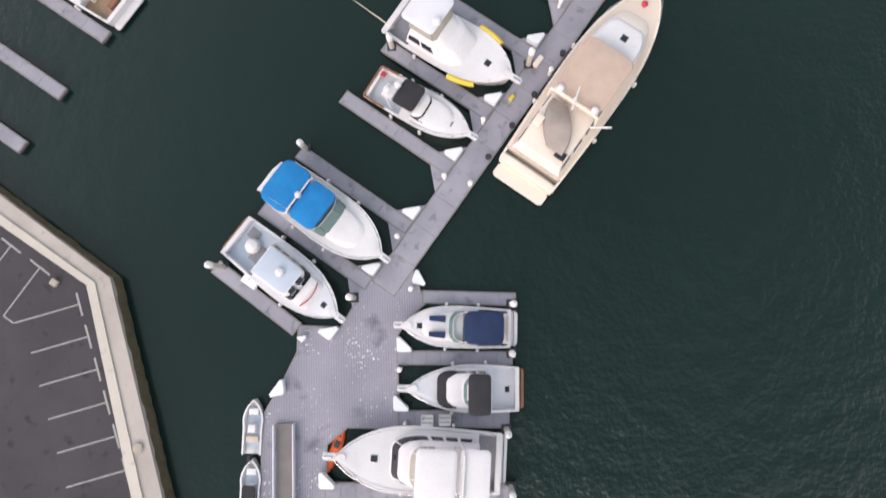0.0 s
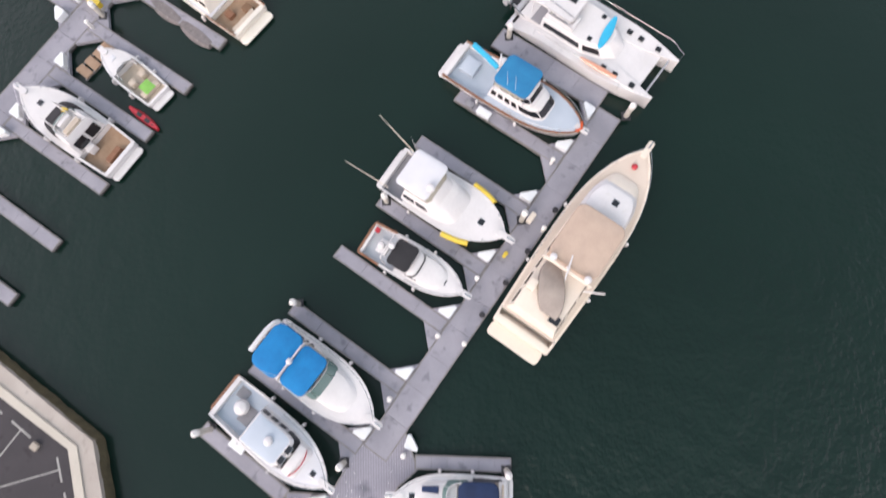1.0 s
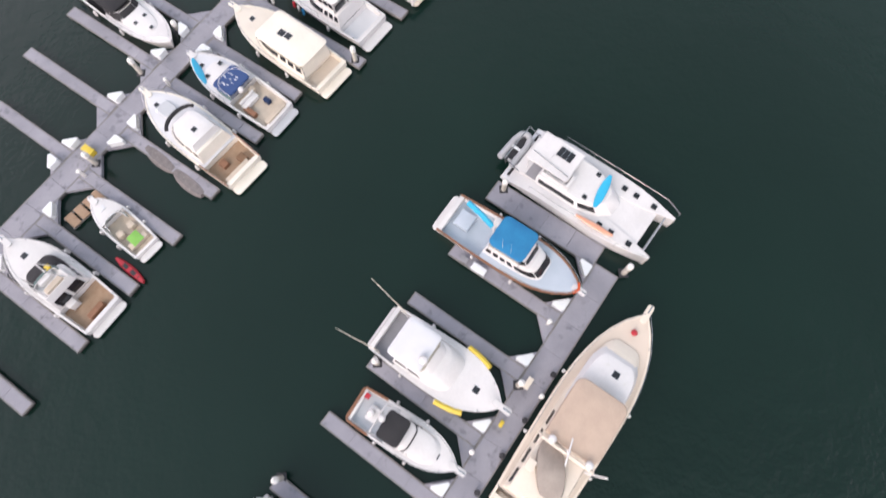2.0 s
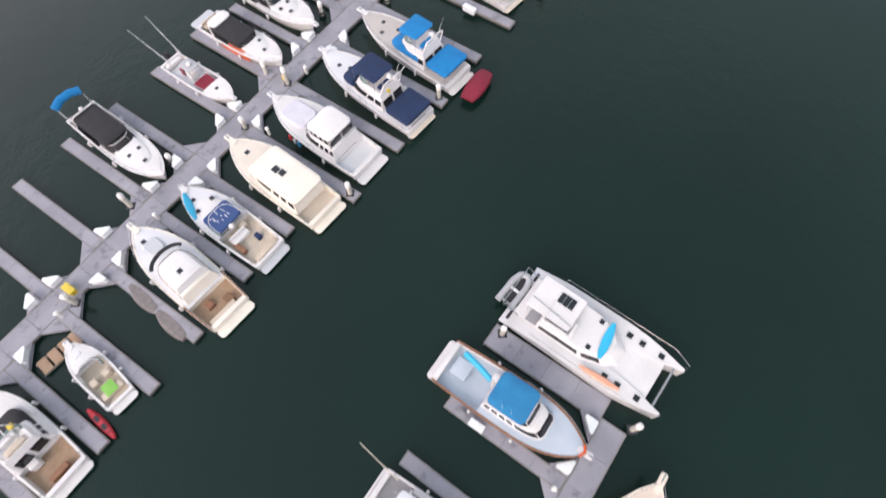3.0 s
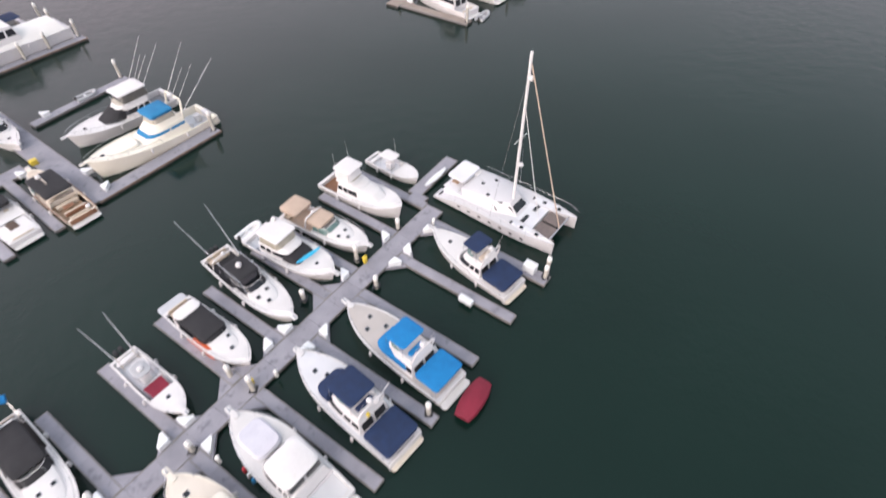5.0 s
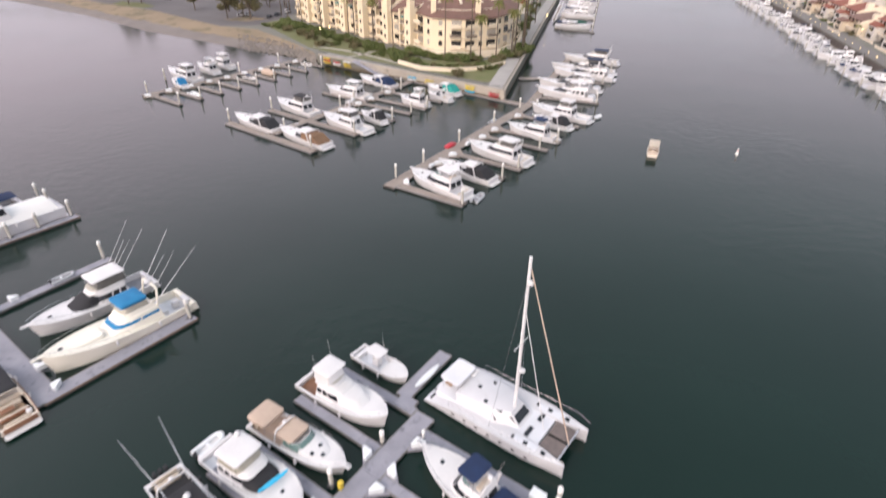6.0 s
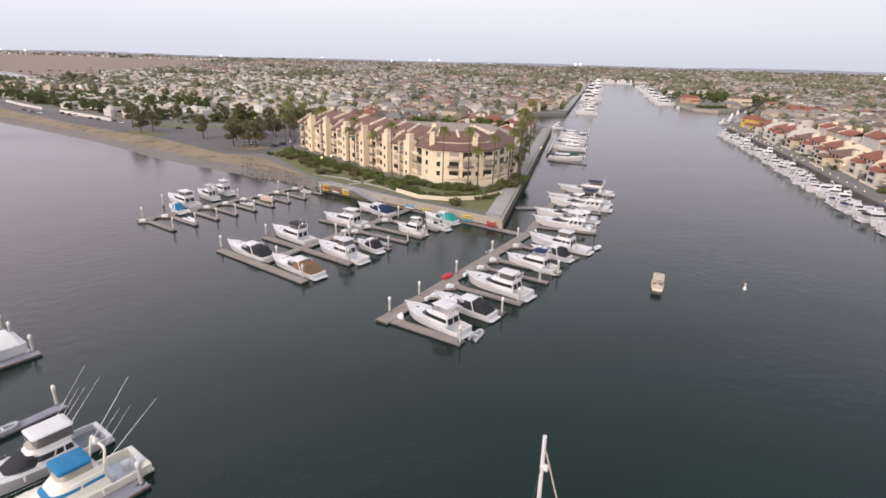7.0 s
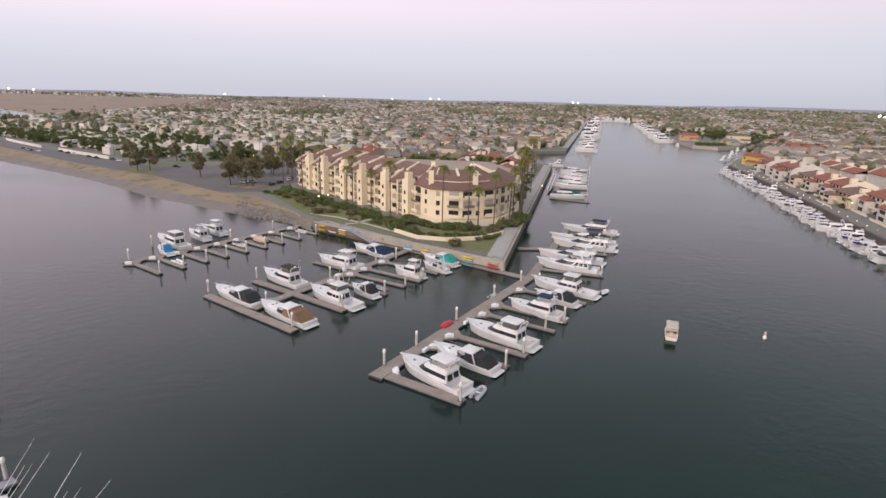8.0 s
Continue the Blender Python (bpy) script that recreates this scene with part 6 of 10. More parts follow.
b.p("wooden_transom", box(b.x(0.0) - 0.02, 0, 0.75, 0.14, 3.2, 0.6, 0.04), TEAK, "dark varnished transom")
fit_out(b, 0.7, 0.5, 0.85, GEL, (), 0.45)

b = Boat("express_cruiser", "white express cruiser with curved radar arch and open cockpit", (-52.9, 87.9), (-43.9, 81.0), 4.0, deck=GEL, floor=GELGREY, free=(1.0, 1.6), cockpit=0.36, aft=0.7, full=0.5)
express(b, BLACK, span=(0.55, 0.82), cabin=(0.66, 0.92), screen=(0.60, 0.80), w=3.5, arch=False)
b.block("stern_deck", 0.18, 0, 0.80, 3.6, 3.4, 0.30, GEL, 0.10)
b.block("engine_hatch", 0.27, 0.1, 1.11, 1.6, 1.1, 0.05, mat("dark_varnished_wood", (0.10, 0.06, 0.04), (0.06, 0.04, 0.03), 2.0, 0.5), 0.02, "dark wooden engine hatch")
b.block("curved_seat", 0.47, 0.7, 0.55, 1.2, 1.1, 0.5, GEL, 0.2)
fit_out(b, 0, 0.5, 0.65, None, (), 0.45)

b = Boat("flybridge_cruiser", "white cabin cruiser with its bow to the walkway", (-53.0, 98.0), (-64.0, 106.0), 4.0, deck=GEL, free=(1.0, 1.8), cockpit=0.2, pad=0.6, aft=0.4)
flybridge(b, 0.26, 0.66, GEL, arch=True)
fit_out(b, 0.6, 0.45, 0.4, None, ((0.8, 0),), 0.45)

b = Boat("motor_yacht", "large white yacht under a white cover beside a long finger", (-79.0, 113.0), (-63.2, 133.8), 6.6, deck=GEL, free=(2.3, 3.4), cockpit=0.0, pad=0.6, aft=0.3, full=0.5, sharp=2.3)
b.house("boat_cover", 0.03, 0.90, 5.9, 1.5, mat("white_cover_canvas", (0.78, 0.77, 0.75), (0.70, 0.69, 0.67), 0.4, 0.8, bump=0.3), z=b.zs(0.1), k=0.45, front=0.2, rake=0.12, glass=None, tumble=0.5, camber=0.3, label="white fitted canvas cover")
b.house("saloon", 0.30, 0.66, 4.6, 2.4, GEL, z=b.zs(0.3) + 0.6, k=0.55, front=0.4, rake=0.12)
fit_out(b, 0.8, 0.5, 0.5, None, (), 0.5)
b = Boat("flybridge_cruiser", "white flybridge cruiser moored beyond the covered yacht", (-85.5, 118.5), (-72.0, 136.6), 5.2, deck=GEL, free=(1.5, 2.6), cockpit=0.2, pad=0.6, aft=0.3, full=0.5, sharp=2.3)
zb = flybridge(b, 0.22, 0.62, GEL, (0.22, 0.46), (0.22, 0.52), arch=True, curtain=CLEARVINYL, topz=2.1, h=1.6)
b.canopy(0.02, 0.20, 3.6, b.zs(0.1) + 1.3, NAVY, base=b.zs(0.1), name="cockpit_canvas")
fit_out(b, 0.8, 0.4, 0.6, None, ((0.8, 0),), 0.5)

# ---- boats of the far marina ----
def cruiser(label, bow, stern, beam, style, canvas=NAVY, hull=GEL, **kw):
    """A boat of one of the usual sorts."""
    kind = {"fly": "flybridge_cruiser", "sport": "sportfisher", "express": "express_cruiser", "sedan": "sedan_cruiser", "yacht": "motor_yacht"}[style]
    kw["lite"] = True
    full, sharp = 0.52, 2.9
    if style == "express":
        b = Boat(kind, label, bow, stern, beam, hull=hull, deck=GEL, floor=BEIGESEAT, free=(1.25, 2.0), cockpit=0.36, pad=0.4, aft=0.7, full=full, sharp=sharp, **kw)
        express(b, None, arch=False, cabin=(0.46, 0.92), screen=(0.36, 0.64), cab_h=0.6, glass=GLASS)
        z = b.zs(0.3)
        if canvas:
            b.house("cockpit_enclosure", 0.04, 0.46, beam * 0.86, 1.75, canvas, z=z - 0.15, k=0.8, front=0.8, rake=0.03, aft=0.13, tumble=0.84, glass=None, camber=0.1, label=canvas.name.replace("_", " ") + " cockpit enclosure")
            b.canopy(0.30, 0.52, beam * 0.76, z + 1.75, GEL, camber=0.2, drop=0.12, posts=False, name="hardtop")
        b.arch(0.24, beam * 0.9, z - 0.1, z + 2.0, thick=0.13, lean=0.05)
        b.dome(0.29, 0, z + 2.05, 0.32)
        b.whip(0.27, beam * 0.3, z + 1.9, 2.6, 0.3, 0, 0.03)
        fit_out(b, 0.5, 0.45, 1.0, None, ((0.72, 0.5), (0.72, -0.5)), 0.45)
    elif style == "sport":
        b = Boat(kind, label, bow, stern, beam, hull=hull, deck=GEL, floor=GELGREY, free=(1.25, 2.5), cockpit=0.26, pad=0.6, aft=0.3, full=full, sharp=2.6, **kw)
        zb = flybridge(b, 0.26, 0.64, canvas, (0.28, 0.50), (0.26, 0.54), arch=False, topz=1.9, h=1.5, curtain=SMOKEVINYL)
        for y in (1.5, -1.5):
            b.whip(0.34, y, zb + 0.6, 7.0, 0.35, 0.10 if y > 0 else -0.10, 0.06, "outrigger")
            b.p("tower_leg", tube([(b.x(0.30), y * 0.8, zb), (b.x(0.36), y * 0.45, zb + 4.0), (b.x(0.42), y * 0.45, zb + 4.0), (b.x(0.46), y * 0.8, zb)], 0.07, 5), GEL)
        b.block("tower_deck", 0.39, 0, zb + 3.9, 1.2, 1.4, 0.3, GEL)
        b.block("tackle_locker", 0.22, 0.8, 0.6, 0.8, 1.4, 1.1, GEL)
        fit_out(b, 0.7, 0.5, 0.9, None, ((0.80, 0),), 0.45)
    elif style == "yacht":
        b = Boat(kind, label, bow, stern, beam, hull=hull, deck=GEL, floor=TEAKLIGHT, free=(1.5, 2.5), cockpit=0.14, pad=0.5, aft=1.0, full=full, sharp=2.6, **kw)
        b.house("saloon", 0.14, 0.76, beam * 0.84, 1.5, hull, k=0.45, front=0.2, rake=0.22, panes=(3, 1), band=(0.25, 0.85))
        zb = b.zs(0.43) + 1.4
        b.house("bridge_coaming", 0.10, 0.50, beam * 0.76, 0.9, hull, z=zb, k=0.5, front=0.3, rake=0.12, glass=None, camber=-0.3)
        b.glass_screen(0.34, 0.52, beam * 0.68, zb + 0.75, 0.6, GLASS)
        b.arch(0.20, beam * 0.80, zb, zb + 2.0, hull, lean=0.06, thick=0.22)
        b.dome(0.26, 0, zb + 2.1, 0.36)
        b.whip(0.24, beam * 0.3, zb + 2.0, 3.0, 0.3, 0, 0.03)
        b.canopy(0.16, 0.42, beam * 0.68, zb + 1.95, canvas or GEL, base=zb)
        b.block("aft_sunpad", 0.06, 0, 1.3, 1.4, beam * 0.6, 0.5, GELGREY)
        fit_out(b, 0.6, 0.4, 1.1, None, ((0.82, 0),), 0.45)
    else:
        b = Boat(kind, label, bow, stern, beam, hull=hull, deck=GEL, floor=GELGREY, free=(1.35, 2.3), cockpit=0.20, pad=0.5, aft=0.7, full=full, sharp=2.7, **kw)
        zb = flybridge(b, 0.18, 0.68, canvas or GEL, (0.20, 0.46), (0.18, 0.54), arch=True, curtain=SMOKEVINYL if style == "fly" else None, h=1.55, topz=1.85)
        b.house("window_wrap", 0.21, 0.655, beam * 0.815, 0.62, GLASS, z=b.zs(0.43) + 0.60, k=0.55, front=0.45, rake=0.055, tumble=0.93, glass=None, camber=0.0, label="dark wrap-round saloon windows")
        b.block("cockpit_seat", 0.05, 0, 0.7, 0.7, beam * 0.6, 0.6, BEIGESEAT)
        fit_out(b, 0.6, 0.45, 0.9, None, ((0.80, 0),), 0.45)
    return b


G = "far marina boats"
cruiser("white flybridge sportfisher with dark window band at the pier end", (-0.4, 150.6), (11.4, 140.0), 4.8, "sedan", GEL, group=G)
cruiser("white express cruiser with black cockpit canvas", (5.6, 156.2), (17.3, 146.9), 4.2, "express", BLACK, group=G)
cruiser("tall white convertible cruiser with enclosed flybridge", (12.6, 167.4), (26.0, 156.8), 5.0, "fly", GEL, group=G)
cruiser("white cabin cruiser with blue-grey bimini", (23.4, 180.4), (35.0, 171.8), 4.4, "sedan", NAVY, group=G)
cruiser("white express cruiser with black bimini", (31.0, 187.8), (40.2, 180.2), 3.8, "express", BLACK, group=G)
cruiser("white sportfisher with a tuna tower", (31.8, 197.2), (46.5, 186.4), 4.8, "sport", GEL, group=G)
cruiser("sleek white motor yacht with raked windows", (36.3, 215.0), (53.5, 206.0), 4.8, "yacht", None, group=G)
cruiser("white sport yacht with dark window line", (38.3, 224.5), (57.5, 215.5), 4.6, "yacht", None, group=G)
cruiser("white motor yacht with black bridge canvas", (46.0, 239.5), (66.0, 230.0), 5.0, "yacht", BLACK, group=G)
cruiser("white express yacht with navy bimini", (47.0, 247.0), (68.5, 238.0), 4.6, "fly", NAVY, group=G)
cruiser("tall white flybridge yacht with radar arch", (54.5, 262.0), (74.0, 253.0), 5.0, "fly", NAVY, group=G)
dinghy(pose(13.2, 140.6, 0, 0, 0, 60), 4.2, 1.9, "grey inflatable tender with outboard behind the cruiser")
dinghy(pose(49.5, 190.6, 0.2, 0, 0, 40), 3.4, 1.6, "white inflatable tender with its motor tilted", BOXWHITE)
root = thing("covered_dinghy", pose(8.4, 167.6, 0.55, 0, 0, 57), "small tender under a bright red cover on the pier", "dinghy", "tenders")
part("cover", loft([[(-1.9 + 3.8 * i / 8, 0.9 * math.sin(math.pi * (0.12 + 0.76 * i / 8)) ** 0.4 * c, 0.7 * d * math.sin(math.pi * (0.1 + 0.8 * i / 8)) ** 0.5) for c, d in ((1, 0), (0.9, 0.6), (0.4, 1), (-0.4, 1), (-0.9, 0.6), (-1, 0))] for i in range(9)]), BRIGHTRED, root)
part("trolley", box(0, 0, 0.02, 2.4, 1.0, 0.12, 0.02), RUBBER, root)
dinghy(pose(20.2, 186.2, 0.2, 0, 0, 57), 3.2, 1.5, "grey inflatable tender tied behind the pier")

cruiser("white express cruiser with black side curtains", (-48.2, 187.2), (-34.0, 176.4), 4.3, "express", BLACK, group=G)
cruiser("white cruiser with brown cockpit canvas", (-34.0, 177.2), (-20.0, 166.0), 4.5, "express", BROWNCAN, group=G)
cruiser("white motor yacht with dark bridge bimini", (-40.2, 200.2), (-27.0, 189.4), 4.6, "fly", BLACK, group=G)
cruiser("white sportfisher with half tower", (-25.0, 187.2), (-11.6, 176.4), 4.7, "sport", GEL, group=G)
cruiser("small white cabin boat with black canopy", (-15.0, 189.8), (-8.0, 183.6), 3.2, "express", BLACK, group=G)
cruiser("white flybridge cruiser with black bridge windows", (-28.5, 214.2), (-14.4, 205.6), 4.6, "sedan", GEL, group=G)
cruiser("white express cruiser with navy canopy", (-20.0, 228.6), (-7.4, 217.6), 4.2, "express", NAVY, group=G)
cruiser("small white pilothouse fishing boat", (-5.6, 205.0), (3.2, 198.6), 3.4, "sedan", GEL, group=G)
cruiser("white walkaround with turquoise canopy", (2.2, 218.4), (12.6, 210.4), 3.8, "express", mat("turquoise_canvas", (0.02, 0.30, 0.26), None, 1.0, 0.8), group=G)
cruiser("small white open cruiser", (2.6, 209.8), (10.0, 204.2), 3.0, "express", None, group=G)
dinghy(pose(-32.2, 181.6, 0, 0, 0, 40), 4.0, 1.8, "grey inflatable tender tied at the finger end")
dinghy(pose(-8.0, 190.8, 0, 0, 0, 140), 3.6, 1.7, "small inflatable tender in a slip")
dinghy(pose(-20.8, 194.5, 0, 0, 0, 140), 3.8, 1.8, "dark inflatable tender in a slip", RUBBER)

cruiser("white flybridge trawler with dark saloon windows", (-85.0, 234.4), (-70.8, 222.6), 4.6, "fly", GEL, group=G)
cruiser("white cabin cruiser with grey bimini", (-77.8, 241.4), (-68.2, 233.0), 3.6, "sedan", HYPALON, group=G)
cruiser("white pilothouse boat with blue windows", (-77.0, 249.0), (-65.6, 240.6), 3.8, "sedan", None, group=G)
cruiser("small blue-and-white open boat", (-78.6, 221.6), (-72.2, 215.6), 2.8, "express", TEALBLUE, group=G)
dinghy(pose(-67.2, 209.4, 0, 0, 0, -40), 6.0, 2.3, "white rigid inflatable with outboard in a slip", BOXWHITE)
skiff(pose(-56.8, 229.6, 0, 0, 0, -38), 6.0, 2.2, "small dark-covered skiff in a slip", NAVY)
ob = link("covered_boat", loft([[(-3.2 + 6.4 * i / 8, 1.2 * math.sin(math.pi * (0.12 + 0.76 * i / 8)) ** 0.4 * c, 0.3 + 1.3 * d * math.sin(math.pi * (0.1 + 0.8 * i / 8)) ** 0.5) for c, d in ((1, -0.2), (0.95, 0.5), (0.4, 1), (-0.4, 1), (-0.95, 0.5), (-1, -0.2))] for i in range(9)]), TAN)
ob.matrix_basis = pose(-52.0, 235.5, 0, 0, 0, -38)
tagged(ob, "small boat wholly under a tan canvas cover", "boat", G)
skiff(pose(-41.5, 248.5, 0, 0, 0, -38), 5.0, 2.0, "small pale skiff beside the inner pier")

# the electric launch out in the channel, and the buoy
b = Boat("launch", "small open launch with a tan fringed canopy and wake", (57.6, 168.6), (55.0, 162.6), 2.6, hull=CREAM, deck=CREAMDECK, floor=TEAKLIGHT, free=(0.7, 0.9), cockpit=0.7, full=0.55, sharp=2.8)
b.canopy(0.10, 0.80, 2.4, 2.45, mat("sand_canvas", (0.52, 0.45, 0.36), None, 1.0, 0.85), camber=0.2, drop=0.12, base=0.7)
b.seats(0.2, 0.4, 2.0)
b.block("table", 0.45, 0, 0.4, 1.2, 0.7, 0.5, CREAMDECK)
ob = thing("channel_buoy", pose(75.8, 164.4, 0) @ Matrix.Diagonal((0.72, 0.72, 0.72, 1)), "white channel buoy with an orange band", "buoy")
part("float", lathe([(0.1, -0.6), (0.45, -0.3), (0.5, 0.2), (0.45, 0.7), (0.3, 1.0)], 12), CAP, ob)
part("pole", lathe([(0.26, 1.0), (0.24, 2.0), (0.05, 2.1)], 10), CAP, ob)
part("band", lathe([(0.27, 1.4), (0.27, 1.65)], 10), ORANGE, ob)

# ---- floating piers ----
PANELS, RUNS = {}, []


def panel_mesh(l, w):
    key = (round(l, 2), round(w, 2))
    if key not in PANELS:
        bm = box(0, 0, 0, key[0] - 0.016, key[1] - 0.016, 0.09)
        me = bpy.data.meshes.new("deck_panel")
        bmesh.ops.bevel(bm, geom=[e for e in bm.edges if all(v.co.z > 0 for v in e.verts)], offset=0.012, segments=1, affect="EDGES")
        bm.to_mesh(me)
        bm.free()
        me.materials.append(CONCRETE)
        PANELS[key] = me
    return PANELS[key]


def strip(root, a, c, w, step=2.5, timber=TIMBER, cross=1, panels=True, z=0.5, deck=None):
    """A floating run from a to c: dark float, timber walings, concrete deck panels."""
    RUNS.append(1)
    z = z + 0.005 * (len(RUNS) % 7)
    a, c = Vector(a), Vector(c)
    d = c - a
    L, ang = d.length, math.atan2(d.y, d.x)
    mid = (a + c) / 2
    inv = root.matrix_basis.inverted()

    def put(name, bm, material):
        ob = part(name, bm, material, root, smooth=False)
        ob.matrix_basis = inv @ pose(mid.x, mid.y, 0, 0, 0, math.degrees(ang))
        return ob
    put("float", box(0, 0, 0.05, L - 0.1, w - 0.1, 0.7), FLOATSIDE)
    for sg in (1, -1):
        put("waling", box(0, sg * (w / 2 - 0.05), z - 0.14, L, 0.10, 0.26, 0.015), timber)
    if panels:
        for sg in (1, -1):
            put("end_waling", box(sg * (L / 2 - 0.05), 0, z - 0.14, 0.10, w - 0.21, 0.26, 0.015), timber)
    if not panels:
        put("deck", box(0, 0, z - 0.04, L - 0.21, w - 0.21, 0.09), deck or DOCKSLAB)
        return
    n = max(1, round((L - 0.2) / step))
    pl, pw = (L - 0.2) / n, (w - 0.2) / cross
    for i in range(n):
        for j in range(cross):
            ob = new("deck_panel", panel_mesh(pl, pw))
            ob.parent = root
            u, v = (i + 0.5 - n / 2) * pl, (j + 0.5 - cross / 2) * pw
            ob.matrix_basis = inv @ pose(mid.x + u * math.cos(ang) - v * math.sin(ang), mid.y + u * math.sin(ang) + v * math.cos(ang), z - 0.045, 0, 0, math.degrees(ang))


def corner_locker(x, y, du, dv, size=1.0, label="white fibreglass corner locker on the pier"):
    """A three-cornered dock locker: its square corner at (x, y), its legs along du and dv."""
    root = thing("dock_locker", pose(x, y, 0.5), label, "dock locker", "corner lockers")
    du, dv = Vector(du).normalized(), Vector(dv).normalized()
    out = []
    for a, c in ((0.10, 0.22), (0.22, 0.08), (1.18, 0.08), (1.24, 0.30), (0.34, 1.20), (0.10, 1.14)):
        q = (du * a + dv * c) * size
        out.append((q.x, q.y))
    if du.cross(dv) < 0:
        out.reverse()
    part("body", prism(out, 0, 0.50), BOXWHITE, root)
    mx, my = sum(p[0] for p in out) / 6, sum(p[1] for p in out) / 6
    part("lid", prism([(mx + (a - mx) * 1.06, my + (c - my) * 1.06) for a, c in out], 0.505, 0.64, 0.06), BOXWHITE, root)
    return root


def pile(x, y, h=3.6, r=0.24, label="concrete mooring pile with a white cone cap"):
    root = thing("mooring_pile", pose(x, y, 0), label, "pile", "mooring piles")
    part("shaft", lathe([(r, -2.0), (r, h - 0.01)], 12), PILE, root)
    part("cone_cap", lathe([(r + 0.035, h - 0.45), (r + 0.035, h), (r * 0.55, h + 0.16), (0.03, h + 0.26)], 12), CAP, root)
    part("pile_guide", box(0, 0, 0.46, 0.8, 0.8, 0.12, 0.02), RUBBER, root)
    return root


def pedestal(x, y, ang=0, label="white power pedestal on the pier"):
    root = thing("power_pedestal", pose(x, y, 0.5, 0, 0, ang), label, "power pedestal", "power pedestals")
    part("column", box(0, 0, 0.5, 0.28, 0.24, 1.0, 0.05), CAP, root)
    part("hood", lathe([(0.2, 1.0), (0.22, 1.08), (0.12, 1.2), (0.02, 1.22)], 10), CAP, root)
    part("socket", box(0.15, 0, 0.7, 0.04, 0.14, 0.2, 0.01), RUBBER, root)
    return root


def dock_box(x, y, ang, material=BOXWHITE, label="white fibreglass dock box on the pier", lx=1.3, ly=0.6, lz=0.55):
    root = thing("dock_box", pose(x, y, 0.5, 0, 0, ang), label, "dock box", "dock boxes")
    part("body", box(0, 0, lz / 2, lx, ly, lz, 0.04), material, root)
    part("lid", box(0, 0, lz + 0.05, lx + 0.06, ly + 0.06, 0.09, 0.03), material, root)
    return root


class Pier:
    def __init__(self, label, p0, p1, w, cross=1, deck=None):
        self.deck = deck
        self.p0, self.p1, self.w = Vector(p0), Vector(p1), w
        self.u = (self.p1 - self.p0).normalized()
        self.v = Vector((self.u.y, -self.u.x))
        self.root = thing("pier", pose(p0[0], p0[1], 0, 0, 0, math.degrees(math.atan2(self.u.y, self.u.x))), label, "floating pier", kind="structure")
        self.deg = math.degrees(math.atan2(self.u.y, self.u.x))
        strip(self.root, p0, p1, w, 3.0, cross=cross, panels=deck is None, deck=deck)

    def finger(self, end, w=1.25, knees=(1, 1), boxes=(1, 1), knee=1.7, pile_at=None, direction=None):
        """A finger from the walkway out to end. knees: on the side back along the walkway, and on the far side."""
        e = Vector(end)
        side = 1 if (e - self.p0).dot(self.v) > 0 else -1
        out = self.v * side
        t = (e - self.p0).dot(self.u)
        root_pt = self.p0 + self.u * t + out * (self.w / 2 + 0.02)
        strip(self.root, root_pt, e, w, panels=self.deck is None, deck=self.deck)
        inv = self.root.matrix_basis.inverted()
        for sgn, on, bx in ((-1, knees[0], boxes[0]), (1, knees[1], boxes[1])):
            if not on:
                continue
            c = root_pt + self.u * sgn * (w / 2 + 0.01)
            tri = [c, c + self.u * sgn * knee, c + out * knee]
            pts = [inv @ Vector((q.x, q.y, 0)) for q in tri]
            part("knee", prism([(q.x, q.y) for q in pts], 0.1, 0.49), self.deck or DOCKSLAB, self.root, smooth=False)
            if bx:
                corner_locker(c.x, c.y, self.u * sgn, out, 1.0 if self.deck is None else 1.25)
        if pile_at is not None:
            q = e - out * pile_at[0] + self.u * pile_at[1]
            pile(q.x, q.y, 2.3 if self.deck is None else 3.6)
        return root_pt


near = Pier("grey concrete floating pier between two rows of boats", (-5.2, -3.4), (16.2, 24.7), 2.3)
near.finger((-8.2, 13.2), knees=(1, 1), boxes=(0, 1))
near.finger((-4.5, 17.6), boxes=(0, 1), pile_at=(0.6, 0.2))
near.finger((-1.0, 22.9), boxes=(0, 1))
near.finger((-12.0, 8.5), boxes=(0, 1), pile_at=(0.3, 0.5))
near.finger((-15.2, 3.8), boxes=(0, 1))
near.finger((2.7, 27.2), boxes=(0, 1))
near.finger((6.6, 32.8), w=2.2, boxes=(1, 0), pile_at=(0.9, 0.6))
# pier head: a broad deck with slips on its far side
head_outline = [(-2.7, -1.9), (-1.8, -4.7), (-3.4, -6.0), (-4.1, -7.2), (-4.25, -14.5), (-8.3, -14.3), (-10.0, -15.6), (-10.3, -27.0), (-15.6, -27.0), (-15.1, -13.1), (-13.6, -10.7), (-12.3, -8.2), (-12.2, -6.1), (-8.75, -6.4), (-7.35, -4.25), (-7.75, -2.6)]
head = thing("pier_head", pose(-9, -10, 0), "broad grey concrete pier head with stained deck", "floating pier", kind="structure")
rel = [(x + 9, y + 10) for x, y in head_outline]
part("float", prism([(x * 0.99, y * 0.99) for x, y in rel], -0.3, 0.38), FLOATSIDE, head, smooth=False)
part("deck", prism(rel, 0.384, 0.47), HEADDECK, head, smooth=False)
